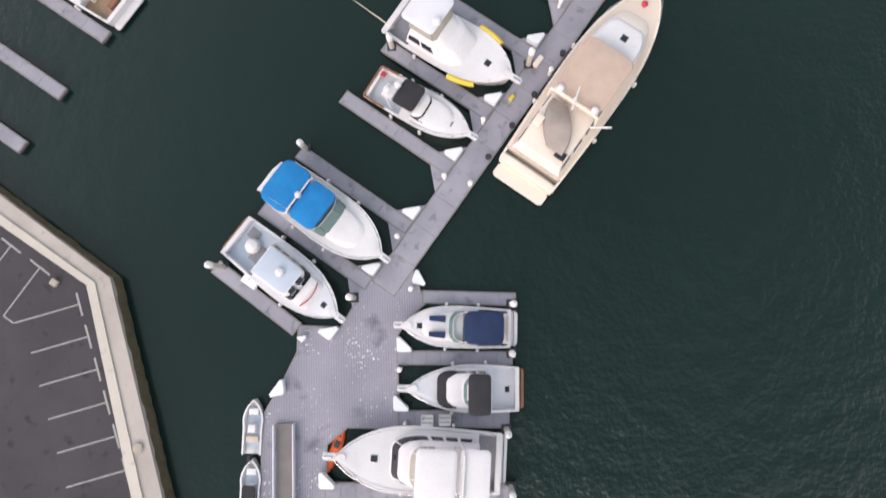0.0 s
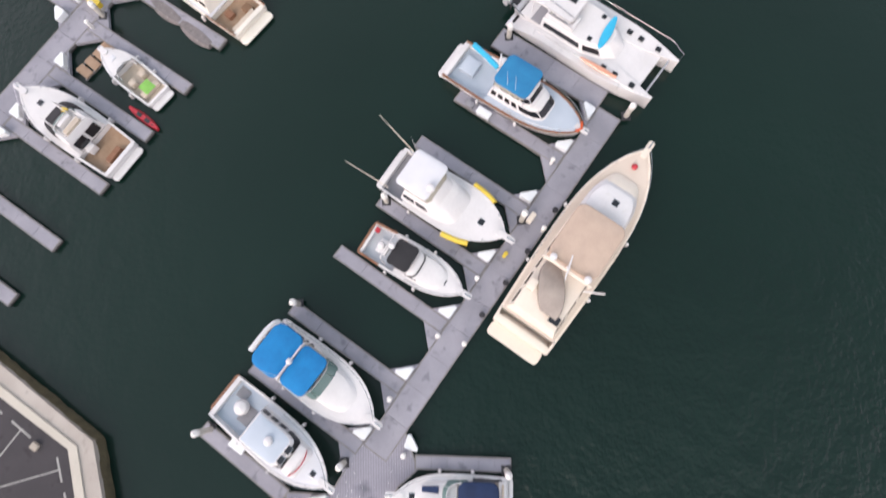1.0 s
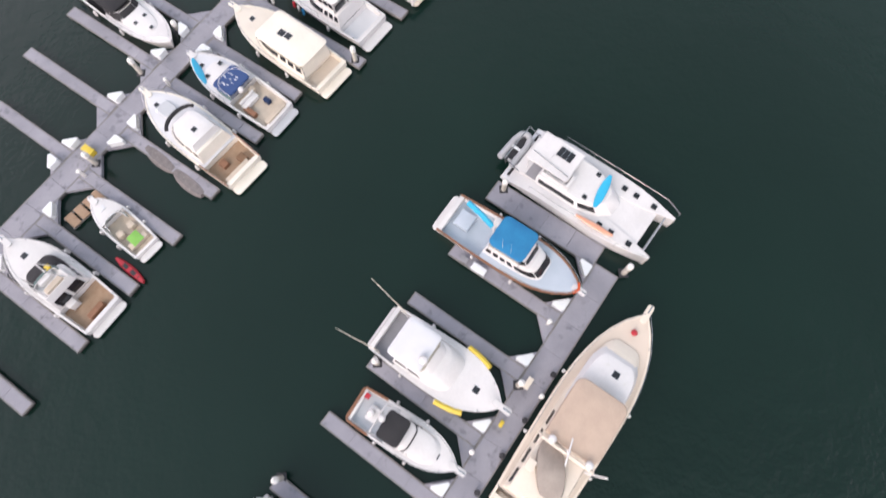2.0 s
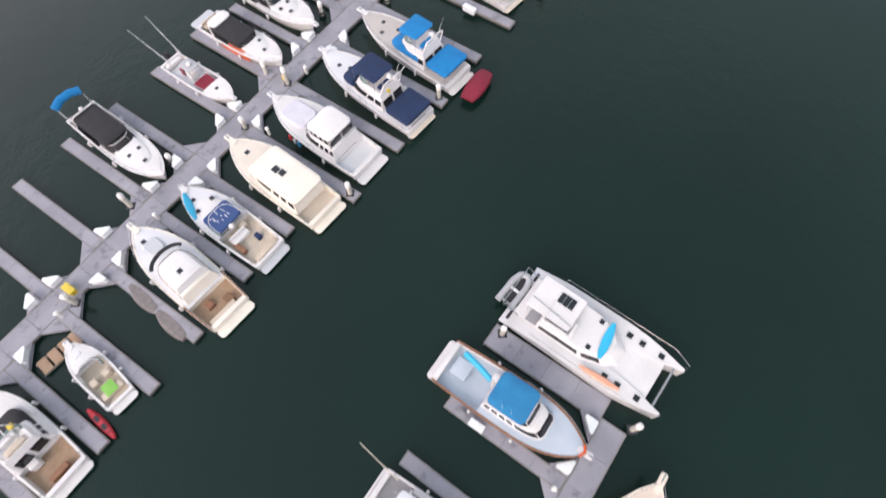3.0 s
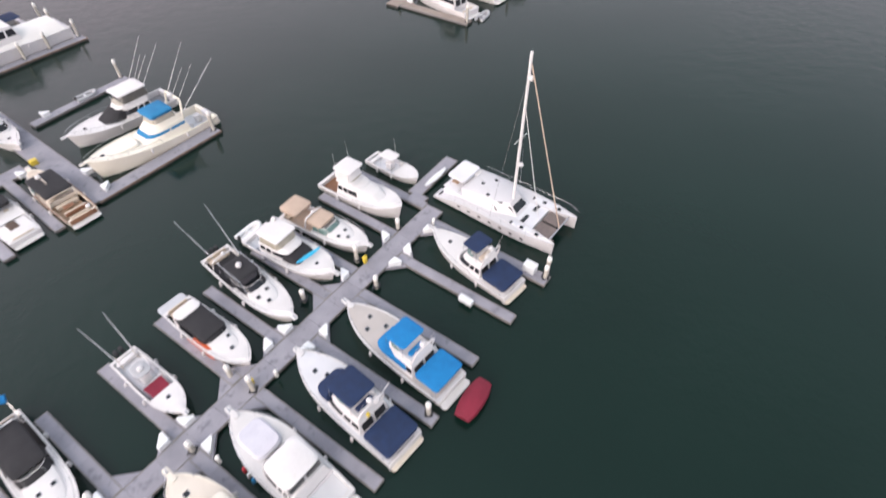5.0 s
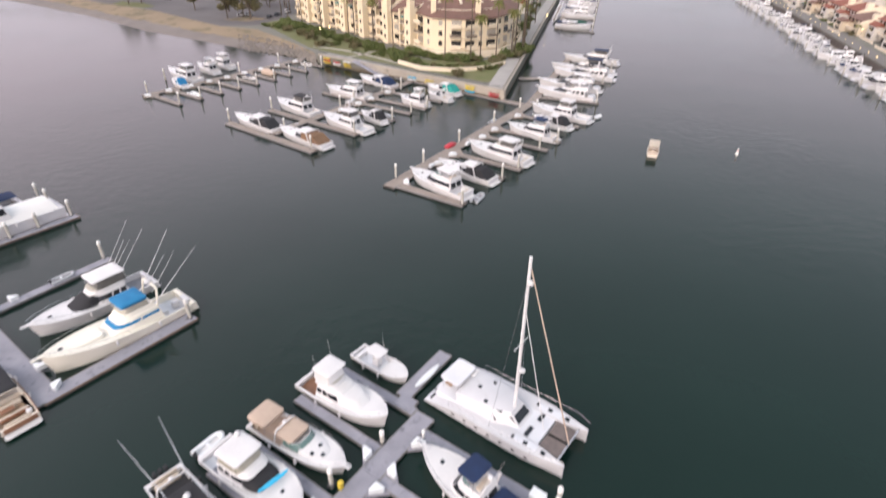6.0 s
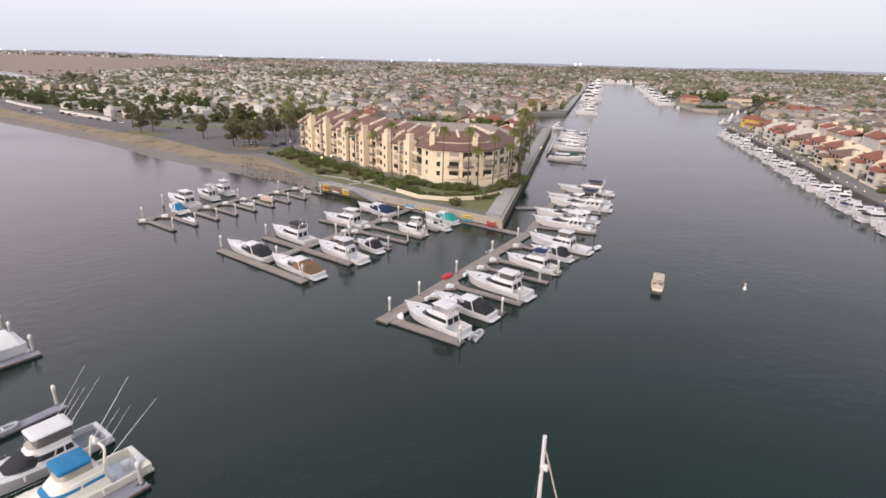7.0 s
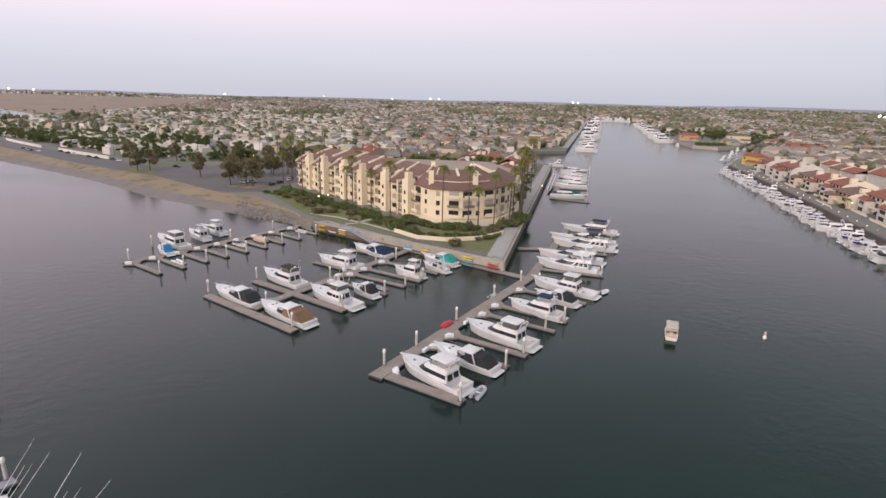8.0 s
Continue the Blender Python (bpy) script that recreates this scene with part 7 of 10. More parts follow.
for i in range(len(rel)):
    (ax, ay), (bx, by) = rel[i], rel[(i + 1) % len(rel)]
    ln = math.hypot(bx - ax, by - ay)
    ob = part("waling", box(0, 0, 0, ln, 0.12, 0.3, 0.015), TIMBER, head, smooth=False)
    ob.matrix_basis = pose((ax + bx) / 2, (ay + by) / 2, 0.33, 0, 0, math.degrees(math.atan2(by - ay, bx - ax)))
for ex, ey, rx, ry, w in ((5.6, -4.65, -2.0, -4.15, 1.1), (5.1, -9.35, -4.2, -8.95, 1.15), (4.6, -14.1, -4.2, -13.75, 1.35), (4.3, -19.6, -10.2, -19.1, 1.3)):
    strip(head, (rx, ry), (ex, ey), w, 1.2)
PU, PF = (0.606, 0.795), (-0.79, 0.61)
for x, y, a, c, k in ((-4.2, -8.5, (1, -0.05), (0, 1), 1.0), (-4.6, -13.1, (1, -0.05), (0, 1), 1.0), (-10.6, -18.8, (1, -0.05), (0, 1), 1.05), (-9.5, -7.5, PU, PF, 1.05), (-2.9, -3.0, (0.95, -0.3), (0.35, 0.94), 0.95), (-13.1, -11.5, (-0.95, -0.15), (-0.1, 1), 1.0), (-11.7, -7.5, (-0.6, 0.5), (0.4, 0.6), 0.5)):
    corner_locker(x, y, a, c, k)
# boarding ramp
ramp = thing("boarding_ramp", pose(-13.3, -20.6, 0.5), "grey metal boarding ramp with handrails on the pier head", "ramp")
part("tread", box(0, 0, 0.12, 1.25, 13.6, 0.10, 0.02), mat("taupe_ramp_boards", (0.235, 0.215, 0.20), (0.17, 0.155, 0.145), 0.6, 0.9, bump=0.3, fine=20), ramp, "worn taupe ramp boards")
for sg in (1, -1):
    rl = part("handrail", box(sg * 0.78, 0, 0.60, 0.10, 13.6, 0.10, 0.02), GELGREY, ramp)
    part("kick_panel", box(sg * 0.78, 0, 0.30, 0.06, 13.6, 0.45, 0.01), GELGREY, rl)
strip(head, (-12.3, -6.4), (-19.1, -0.95), 1.25)
for x, y, h in ((-18.4, -1.1, 3.4), (-7.6, -4.0, 2.6), (5.2, -5.0, 2.6), (5.0, -8.9, 1.6), (4.3, -14.8, 2.6), (4.4, -19.2, 2.6), (17.6, 24.4, 2.6), (7.7, 15.2, 3.0)):
    pile(x, y, h)
for x, y in ((10.6, 15.9), (6.0, 9.8), (3.9, 7.2), (8.0, 12.4)):
    ob = thing("bollard", pose(x, y, 0.5), "black rubber mooring bollard at the pier edge", "bollard", "bollards")
    part("drum", lathe([(0.2, 0), (0.2, 0.3), (0.26, 0.34), (0.26, 0.42), (0.05, 0.46)], 10), RUBBER, ob)
for x, y, a in ((2.3, 4.9, 52), (9.4, 14.2, 52), (0.2, 5.6, 52), (3.6, 10.2, 52), (10.6, 20.2, 52), (-3.9, -9.8, 0), (-2.8, -3.5, 20), (-3.8, 0.8, 52)):
    pedestal(x, y, a)
dock_box(-16.0, -2.4, -37)
dock_box(4.95, 25.05, -37, label="pale dock box with a folded hose")
dock_box(3.75, 26.0, -37, GREYDECK, "dark grey dock box on the finger", 0.7, 0.5, 0.4)
dock_box(8.5, 15.3, 52, CREAM, "low cream dock box on the pier", 1.0, 0.4, 0.3)
dock_box(6.1, 12.2, 52, YELLOW, "small yellow box on the pier", 0.5, 0.25, 0.3)
for x, y in ((-1.9, -13.9), (-0.5, -13.9)):
    st = thing("boarding_steps", pose(x, y, 0.5, 0, 0, -2), "white plastic boarding steps beside the yacht", "steps", "boarding steps")
    for i in range(3):
        part("tread", box(0, 0.28 - i * 0.28, 0.12 + i * 0.22, 0.9, 0.26, 0.05, 0.01), CAP, st)
    for sg in (1, -1):
        part("stringer", box(sg * 0.45, 0, 0.25, 0.05, 0.8, 0.5, 0.01), CAP, st)

mid = Pier("long grey concrete floating pier with boats on both sides", (-50.0, 12.9), (3.6, 86.3), 2.4)
mid.finger((-29.0, 19.6), pile_at=None)
mid.finger((-32.7, 14.6))
mid.finger((-36.0, 10.0))
mid.finger((-25.3, 24.4), boxes=(0, 1))
mid.finger((-22.0, 28.9), boxes=(0, 0))
mid.finger((-19.0, 33.3), boxes=(1, 1))
mid.finger((-15.3, 38.9), boxes=(0, 0), knees=(1, 0))
mid.finger((-11.8, 43.4), boxes=(1, 1))
mid.finger((-5.5, 46.9), boxes=(0, 1), pile_at=(0.9, 0.0))
mid.finger((-1.2, 52.7), boxes=(0, 0), knees=(1, 0))
mid.finger((3.5, 58.2), boxes=(1, 1), pile_at=(1.0, 0.3))
mid.finger((7.5, 64.3), boxes=(0, 0), knees=(1, 0))
mid.finger((11.7, 69.3), boxes=(1, 1))
mid.finger((16.0, 74.4), boxes=(1, 0), knees=(1, 0), w=1.6, pile_at=(0.5, 0.3))
mid.finger((-41.6, 43.7))
mid.finger((-39.8, 49.9), boxes=(0, 1))
mid.finger((-36.2, 54.8), boxes=(0, 1))
mid.finger((-32.3, 59.2), boxes=(1, 0))
mid.finger((-28.7, 64.2), boxes=(1, 1))
mid.finger((-25.2, 69.7), boxes=(0, 0))
mid.finger((-21.3, 73.7), boxes=(1, 1))
mid.finger((-17.5, 79.5), boxes=(0, 0))
mid.finger((-15.4, 83.3), boxes=(1, 1), knees=(1, 0))
mid.finger((-11.0, 88.9), boxes=(1, 0), knees=(1, 0))
mid.finger((-6.7, 93.3), boxes=(1, 1), knees=(0, 0))
strip(mid.root, (0.9, 89.0), (6.0, 96.2), 1.9)
strip(mid.root, (2.2, 87.4), (0.4, 88.8), 2.0)
for x, y, h in ((-27.7, 46.8, 2.6), (-24.8, 41.6, 1.6), (-30.6, 36.9, 2.4), (-16.1, 63.1, 2.2), (-13.6, 61.6, 2.8), (-17.6, 55.9, 2.0), (-24.6, 51.9, 1.6), (16.0, 75.4, 3.2), (-2.9, 74.0, 2.0), (-10.6, 72.3, 1.8), (-5.4, 77.9, 2.6), (-0.9, 82.8, 2.0)):
    pile(x, y, h)
for x, y, a in ((-24.6, 45.2, 53), (-31.4, 35.6, 53), (-11.6, 62.9, 53), (-14.9, 54.8, 53), (3.4, 83.2, 53)):
    pedestal(x, y, a)
dock_box(-31.3, 38.1, -35, YELLOW, "yellow-lidded dock box on the pier", 1.2, 0.6, 0.5)
dock_box(-13.9, 62.2, 53, YELLOW, "small yellow box at a slip corner", 0.5, 0.4, 0.6)
dock_box(-4.4, 77.4, 53, YELLOW, "small yellow hose box at a slip corner", 0.45, 0.4, 0.8)
dock_box(6.8, 71.6, -38, label="white dock box on a finger pier", lx=1.6)
dock_box(14.2, 76.0, -38, label="white dock box at the finger's end", lx=1.4, ly=1.0, lz=0.9)
kayak(pose(-26.0, 26.3, 0.2, 0, 0, -40), 3.6, 0.75, BRIGHTRED, "red kayak afloat beside a finger pier")
bench = thing("wooden_raft", pose(-30.9, 32.5, 0.05, 0, 0, 49), "old grey wooden raft with cross planks in a slip", "raft")
for i in range(4):
    part("plank", box(-1.6 + 1.05 * i, 0, 0.28, 0.85, 1.5, 0.12, 0.02), TEAKLIGHT, bench)
for sg in (1, -1):
    part("bearer", box(0, sg * 0.65, 0.12, 4.3, 0.14, 0.2, 0.02), TIMBER, bench)
# rolled floats alongside the ivory cruiser's finger
for i, (x, y) in enumerate(((-24.6, 37.2), (-21.6, 34.6))):
    rows = []
    for k in range(9):
        u = k / 8
        bb = 0.75 * math.sin(math.pi * (0.08 + 0.84 * u)) ** 0.5
        rows.append([(-1.9 + 3.8 * u, bb, 0.2), (-1.9 + 3.8 * u, bb * 0.6, 0.55), (-1.9 + 3.8 * u, -bb * 0.6, 0.55), (-1.9 + 3.8 * u, -bb, 0.2), (-1.9 + 3.8 * u, 0, -0.1)])
    ob = link("upturned_dinghy", loft(rows), mat("weathered_grey_hull", (0.20, 0.18, 0.18), (0.13, 0.12, 0.12), 2.0, 0.8, spots=((0.32, 0.3, 0.3), 0.6)))
    ob.matrix_basis = pose(x, y, 0, 0, 0, -41)
    tagged(ob, "weathered grey dinghy afloat along the finger pier", "dinghy", "old dinghies")

west = Pier("wide concrete pier with long timber-edged fingers", (-38.7, 88.2), (-74.0, 115.4), 3.4)
strip(west.root, (-39.5, 88.5), (-28.2, 103.7), 2.2, timber=BROWNTIMBER, panels=False, deck=DOCKSLAB)
strip(west.root, (-55.4, 104.6), (-46.5, 118.0), 1.6)
strip(west.root, (-74.0, 113.0), (-59.5, 132.2), 1.9, timber=BROWNTIMBER)
strip(west.root, (-53.0, 92.3), (-41.45, 83.1), 1.3)
strip(west.root, (-56.6, 87.6), (-45.1, 78.45), 1.4)
strip(west.root, (-62.0, 80.5), (-51.5, 94.6), 2.4)
for x, y in ((-28.5, 103.2), (-47.6, 118.0), (-60.6, 132.2), (-63.5, 127.6), (-66, 124), (-69.5, 119.5), (-67.2, 136.6), (-70.5, 139.0)):
    pile(x, y, 3.4)
for x, y, a in ((-42.5, 92.8, 53), (-39.6, 90.4, -37), (-54.4, 106.2, 53), (-50.8, 92.2, 53)):
    corner_locker(x, y, (math.cos(radians(a)), math.sin(radians(a))), (-math.sin(radians(a)), math.cos(radians(a))))
dock_box(-50.5, 95.5, 53, YELLOW, "yellow dock box on the western pier", 0.9, 0.7, 0.6)
dinghy(pose(-50.6, 112.2, 0.45, 0, 0, 53), 3.4, 1.6, "grey inflatable tender stowed on the finger pier")

# ---- far marina piers ----
east = Pier("timber-edged concrete pier running out from the promenade", (-4.7, 144.9), (33.0, 202.6), 2.8, deck=BROWNDECK)
east.finger((10.4, 137.2), w=2.0, pile_at=(0.6, 0.0), knee=2.2, knees=(0, 1), boxes=(0, 1))
for ex, ey, w, pl in ((19.3, 149.3, 1.4, (0.6, 0)), (23.5, 153.9, 1.6, (1.0, 0.4)), (31.3, 165.4, 1.3, (2.2, 0)), (35.2, 170.7, 1.5, (0.8, 0.2)), (42.5, 182.0, 1.4, None)):
    east.finger((ex, ey), w=w, pile_at=pl, knee=2.2, boxes=(1, 0))
for x, y in ((-3.4, 149.4), (2.2, 157.5), (10.6, 170.5), (20.5, 185.5), (29.0, 197.5), (33.6, 196.0)):
    pile(x, y, 3.4)
dock_box(4.0, 155.0, 57, lx=1.5, label="white dock box on the eastern pier")
dock_box(12.6, 168.5, 57, lx=1.5, label="white locker on the eastern pier")
strip(east.root, (30.6, 201.2), (-38.6, 255.2), 2.2, panels=False, deck=BROWNDECK)
strip(east.root, (33.2, 231.0), (45.0, 231.6), 2.4, panels=False, deck=BROWNDECK)
strip(east.root, (33.0, 203.0), (57.0, 262.0), 2.6, panels=False, deck=BROWNDECK)
for ex, ey, rx, ry, w in ((53.4, 203.6, 35.8, 209.5, 1.5), (61.0, 225.5, 43.8, 230.0, 1.5), (69.0, 244.0, 51.0, 249.0, 1.4)):
    strip(east.root, (rx, ry), (ex, ey), w, panels=False, deck=BROWNDECK)
    pile(ex - 0.8, ey, 3.4)

centre = Pier("concrete pier with long fingers below the apartment block", (-35.5, 175.1), (-1.0, 229.0), 2.4, deck=BROWNDECK)
strip(centre.root, (-49.0, 183.4), (-23.0, 163.5), 2.2, panels=False, deck=BROWNDECK)
strip(centre.root, (-41.0, 194.4), (-14.5, 174.9), 2.0, panels=False, deck=BROWNDECK)
for ex, ey in ((-6.0, 186.0), (-1.8, 192.0), (2.3, 196.3), (6.9, 203.2), (-29.4, 212.0), (-21.2, 226.6)):
    centre.finger((ex, ey), w=1.4, boxes=(1, 0), knee=2.0)
for x, y in ((-49.2, 185.0), (-40.8, 195.6), (-24.0, 165.4), (-15.4, 176.4), (-6.6, 187.0), (-18.9, 204.0), (-5.8, 217.5), (-33.0, 177.6), (-22.0, 197.5), (-11.5, 213.5), (-1.8, 193.2), (2.6, 197.8)):
    pile(x, y, 3.6)
outer = Pier("outer concrete pier with short fingers near the rocky shore", (-81.5, 207.0), (-42.0, 260.0), 2.2, deck=BROWNDECK)
for ex, ey in ((-67.2, 198.6), (-63.2, 204.0), (-59.3, 210.0), (-55.5, 215.4), (-51.4, 220.7), (-47.2, 226.1), (-43.4, 231.8), (-39.2, 237.4), (-35.0, 244.6)):
    outer.finger((ex, ey), w=1.35, boxes=(1, 0), knee=2.0, pile_at=(1.2, 0.4))
for x, y in ((-81.6, 210.0), (-76.0, 221.0), (-83.0, 226.0), (-70.0, 238.0), (-62.0, 236.0), (-52.0, 250.0)):
    pile(x, y, 3.6)

# ---- the long row of moored yachts along the opposite bank ----
def row_boat(label, L, B, style, canvas, group, lite=False):
    """A berthed yacht with the parts that show from the other side of the channel."""
    root = thing("motor_yacht", pose(0, 0, 0), label, "boat", group)
    X = lambda s: (s - 0.5) * L
    hb = lambda s: B / 2 * (0.94 if s < 0.45 else max(0.94 * max(1 - ((s - 0.45) / 0.55) ** 2.4, 0.0) ** 0.8, 0.03))
    zs = lambda s: 1.3 + 1.0 * s ** 1.6
    S = [i / 10 for i in range(11)]
    part("hull", loft([[(X(s), hb(s), zs(s)), (X(s) - 0.5 * s ** 4, hb(s) * 0.85, 0.0), (X(s) - 0.7 * s ** 4, 0, -0.4), (X(s) - 0.5 * s ** 4, -hb(s) * 0.85, 0.0), (X(s), -hb(s), zs(s))] for s in S]), GEL, root)
    if not lite:
        part("swim_platform", prism(rounded(X(0) - 0.9, X(0), B * 0.85, 0.3), 0.3, 0.45), GELGREY, root)

    def cabin(name, s0, s1, w, z, h, rake, m, tumble=0.85):
        low = [(X(s0), w / 2), (X(s1 - 0.1), w / 2), (X(s1), w * 0.22), (X(s1), -w * 0.22), (X(s1 - 0.1), -w / 2), (X(s0), -w / 2)]
        top = [(X(s0) + 0.1, w / 2 * tumble), (X(s1 - 0.1 - rake), w / 2 * tumble), (X(s1 - rake), w * 0.2), (X(s1 - rake), -w * 0.2), (X(s1 - 0.1 - rake), -w / 2 * tumble), (X(s0) + 0.1, -w / 2 * tumble)]
        ob = part(name, loft([[(x, y, z) for x, y in low], [(x, y, z + h) for x, y in top], [(x * 0.97, y * 0.85, z + h + 0.12) for x, y in top]]), m, root)
        mid = lambda f, k: tuple((low[k][i] + (top[k][i] - low[k][i]) * f) * (1.012 if i else 1.0) for i in (0, 1)) + (z + h * f,)
        part("window_band", loft([[mid(0.35, k), mid(0.8, k)] for k in range(6)], False, False, closed=False), GLASS, ob)
        return ob
    cabin("saloon", 0.18, 0.70, B * 0.8, 1.6, 1.5, 0.10, GEL)
    if style != "express":
        cabin("bridge", 0.20, 0.50, B * 0.68, 3.1, 1.0 if style == "open" else 1.9, 0.06, GEL)
        if canvas:
            part("bimini", prism(rounded(X(0.20), X(0.42), B * 0.66, 0.4), 5.1, 5.25, 0.05), canvas, root)
            part("bimini_frame", tube([(X(0.22), B * 0.3, 3.2), (X(0.22), B * 0.3, 5.1), (X(0.22), -B * 0.3, 5.1), (X(0.22), -B * 0.3, 3.2)], 0.05, 5), STEEL, root)
    elif canvas:
        part("cockpit_canvas", prism(rounded(X(0.05), X(0.36), B * 0.75, 0.4), 2.4, 2.9, 0.2), canvas, root)
    if lite:
        return root
    part("radar_arch", tube([(X(0.22), B * 0.38, 2.2), (X(0.25), B * 0.32, 4.6), (X(0.25), -B * 0.32, 4.6), (X(0.22), -B * 0.38, 2.2)], 0.14, 6), GEL, root)
    part("radar_dome", lathe([(0.3, 4.6), (0.36, 4.75), (0.2, 5.0)], 8, at=(X(0.25), 0, 0)), GEL, root)
    part("bow_rail", tube([(X(s), hb(s) * 0.95, zs(s) + 0.65) for s in (0.5, 0.7, 0.85, 0.97)] + [(X(s), -hb(s) * 0.95, zs(s) + 0.65) for s in (0.97, 0.85, 0.7, 0.5)], 0.03, 4), STEEL, root)
    return root


rng = random.Random(11)
ROW = [row_boat("white yacht berthed stern out along the far bank", 13.5, 4.6, k, c, "far bank boats") for k, c in (("closed", None), ("open", NAVY), ("express", NAVY), ("open", GEL), ("express", BLACK), ("closed", None), ("open", BLACK))]
placed = set()


def berth(i, x, y, ang, s=1.0, tall=1.0):
    ob = ROW[i % len(ROW)]
    m = pose(x, y, 0, 0, 0, ang) @ Matrix.Diagonal((s, s * rng.uniform(0.92, 1.05), s * tall, 1))
    if i % len(ROW) in placed:
        copy_thing(ob, m)
    else:
        placed.add(i % len(ROW))
        ob.matrix_basis = m


EDGE = [Vector(p) for p in ((211.5, 449.0), (184.6, 353.0), (161.0, 279.3), (151.2, 244.0), (138.0, 190.0))]
n = 54
lens = [0.0]
for a, c in zip(EDGE, EDGE[1:]):
    lens.append(lens[-1] + (c - a).length)


def on_edge(dist):
    for k in range(len(EDGE) - 1):
        if dist <= lens[k + 1] or k == len(EDGE) - 2:
            v = (EDGE[k + 1] - EDGE[k]).normalized()
            o = Vector((v.y, -v.x))
            return EDGE[k] + v * (dist - lens[k]), v, (o if o.x > 0 else -o)


for i in range(n):
    p, v, o = on_edge(lens[-1] * i / (n - 1))
    s = rng.uniform(0.72, 1.0)
    base = p + o * (6.75 * s + rng.uniform(-0.3, 1.3))
    berth(i * 3 + (i // 7), base.x, base.y, math.degrees(math.atan2(o.y, o.x)) + (180 if rng.random() < 0.3 else 0) + rng.uniform(-3, 3), s, rng.uniform(0.95, 1.2))
bank_pts = [on_edge(dd) for dd in (0.0, lens[1], lens[2], lens[3], lens[4])]
for (p, v, o), (q, v2, o2) in zip(bank_pts, bank_pts[1:]):
    bankpier = Pier("floating pier behind the row of yachts", tuple(p + o * 13.2), tuple(q + o2 * 13.2), 1.6, deck=BROWNDECK)
for i in range(0, n, 3):
    p, v, o = on_edge(lens[-1] * (i + 0.5) / (n - 1))
    pile(*(p + o * 0.6), 3.4)
# boats further up the channel
NEARROW, placed = ROW, set()
ROW = [row_boat("white yacht moored further up the channel", 13.5, 4.6, k, c, "channel boats", True) for k, c in (("closed", None), ("open", NAVY), ("express", NAVY), ("closed", None), ("open", GEL))]
for i in range(17):
    p = Vector((143, 592)).lerp(Vector((330, 1215)), i / 16)
    berth(i, p.x + 11, p.y, rng.choice((0, 180)) - 15, rng.uniform(1.1, 1.6), 1.2)
slip = Pier("slips floating in the channel by the promenade", (64.5, 325.5), (99.0, 444.0), 3.0, deck=BROWNDECK)
for i in range(8):
    p = Vector((64.5, 325.5)).lerp(Vector((99.0, 444.0)), i / 7)
    strip(slip.root, tuple(p + Vector((1.6, -0.4))), tuple(p + Vector((16.5, -8.0 if i == 0 else -4.4))), 1.4, panels=False, deck=BROWNDECK)
    pile(p.x + 16.2, p.y - 4.0, 3.4)
    if i < 7 and i != 1:
        berth((2, 2, 5, 2, 1, 2, 2)[i], p.x + 9.0, p.y + 5.5, 165 if i % 3 else -15, 0.86, 0.66)
ob = link("covered_skiff", loft([[(-4.2 + 8.4 * i / 8, 1.3 * math.sin(math.pi * (0.12 + 0.76 * i / 8)) ** 0.4 * c, 0.3 + 1.1 * d * math.sin(math.pi * (0.1 + 0.8 * i / 8)) ** 0.5) for c, d in ((1, -0.2), (0.95, 0.5), (0.4, 1), (-0.4, 1), (-0.95, 0.5), (-1, -0.2))] for i in range(9)]), mat("dark_green_cover", (0.02, 0.09, 0.07), None, 1.0, 0.8))
ob.matrix_basis = pose(79.5, 346.0, 0, 0, 0, -15)
tagged(ob, "long boat under a dark green canvas cover", "boat", "channel boats")
gang2 = thing("gangway", Matrix.Identity(4), "white trussed gangway down to the channel slips", "gangway", "gangways")
for sg in (-0.8, 0.8):
    bm = tube([(66.6 + sg, 345.0, 1.2), (79.0 + sg, 388.0, 3.4)], 0.10, 5)
    tube([(66.6 + sg, 345.0, 2.4), (79.0 + sg, 388.0, 4.6)], 0.12, 5, bm=bm)
    for i in range(11):
        f = i / 10
        tube([(66.6 + sg + 12.4 * f, 345 + 43 * f, 1.2 + 2.2 * f), (66.6 + sg + 12.4 * f, 345 + 43 * f, 2.4 + 2.2 * f)], 0.07, 4, bm=bm)
    part("handrail", bm, CAP, gang2)
part("walkway", loft([[(66.0, 345.2, 1.1), (67.2, 344.8, 1.1), (67.2, 344.8, 1.25), (66.0, 345.2, 1.25)], [(78.4, 388.2, 3.3), (79.6, 387.8, 3.3), (79.6, 387.8, 3.45), (78.4, 388.2, 3.45)]]), BROWNDECK, gang2, smooth=False)
for i, (x, y, a) in enumerate(((97, 466, 170), (286, 690, 80), (352, 664, 50), (268, 546, 20), (282, 562, 25), (298, 590, 35), (262, 535, 15), (372, 690, 50), (330, 640, 50))):
    berth(i, x, y, a, 0.52)
for i in range(14):
    berth(i, 400 + i * 6.2, 1424 - rng.uniform(0, 8), 90, 1.3)
for i in range(16):
    p = Vector((303, 745)).lerp(Vector((458, 1255)), i / 15)
    berth(i, p.x - 9, p.y, -17 + rng.choice((0, 180)), rng.uniform(1.0, 1.4))

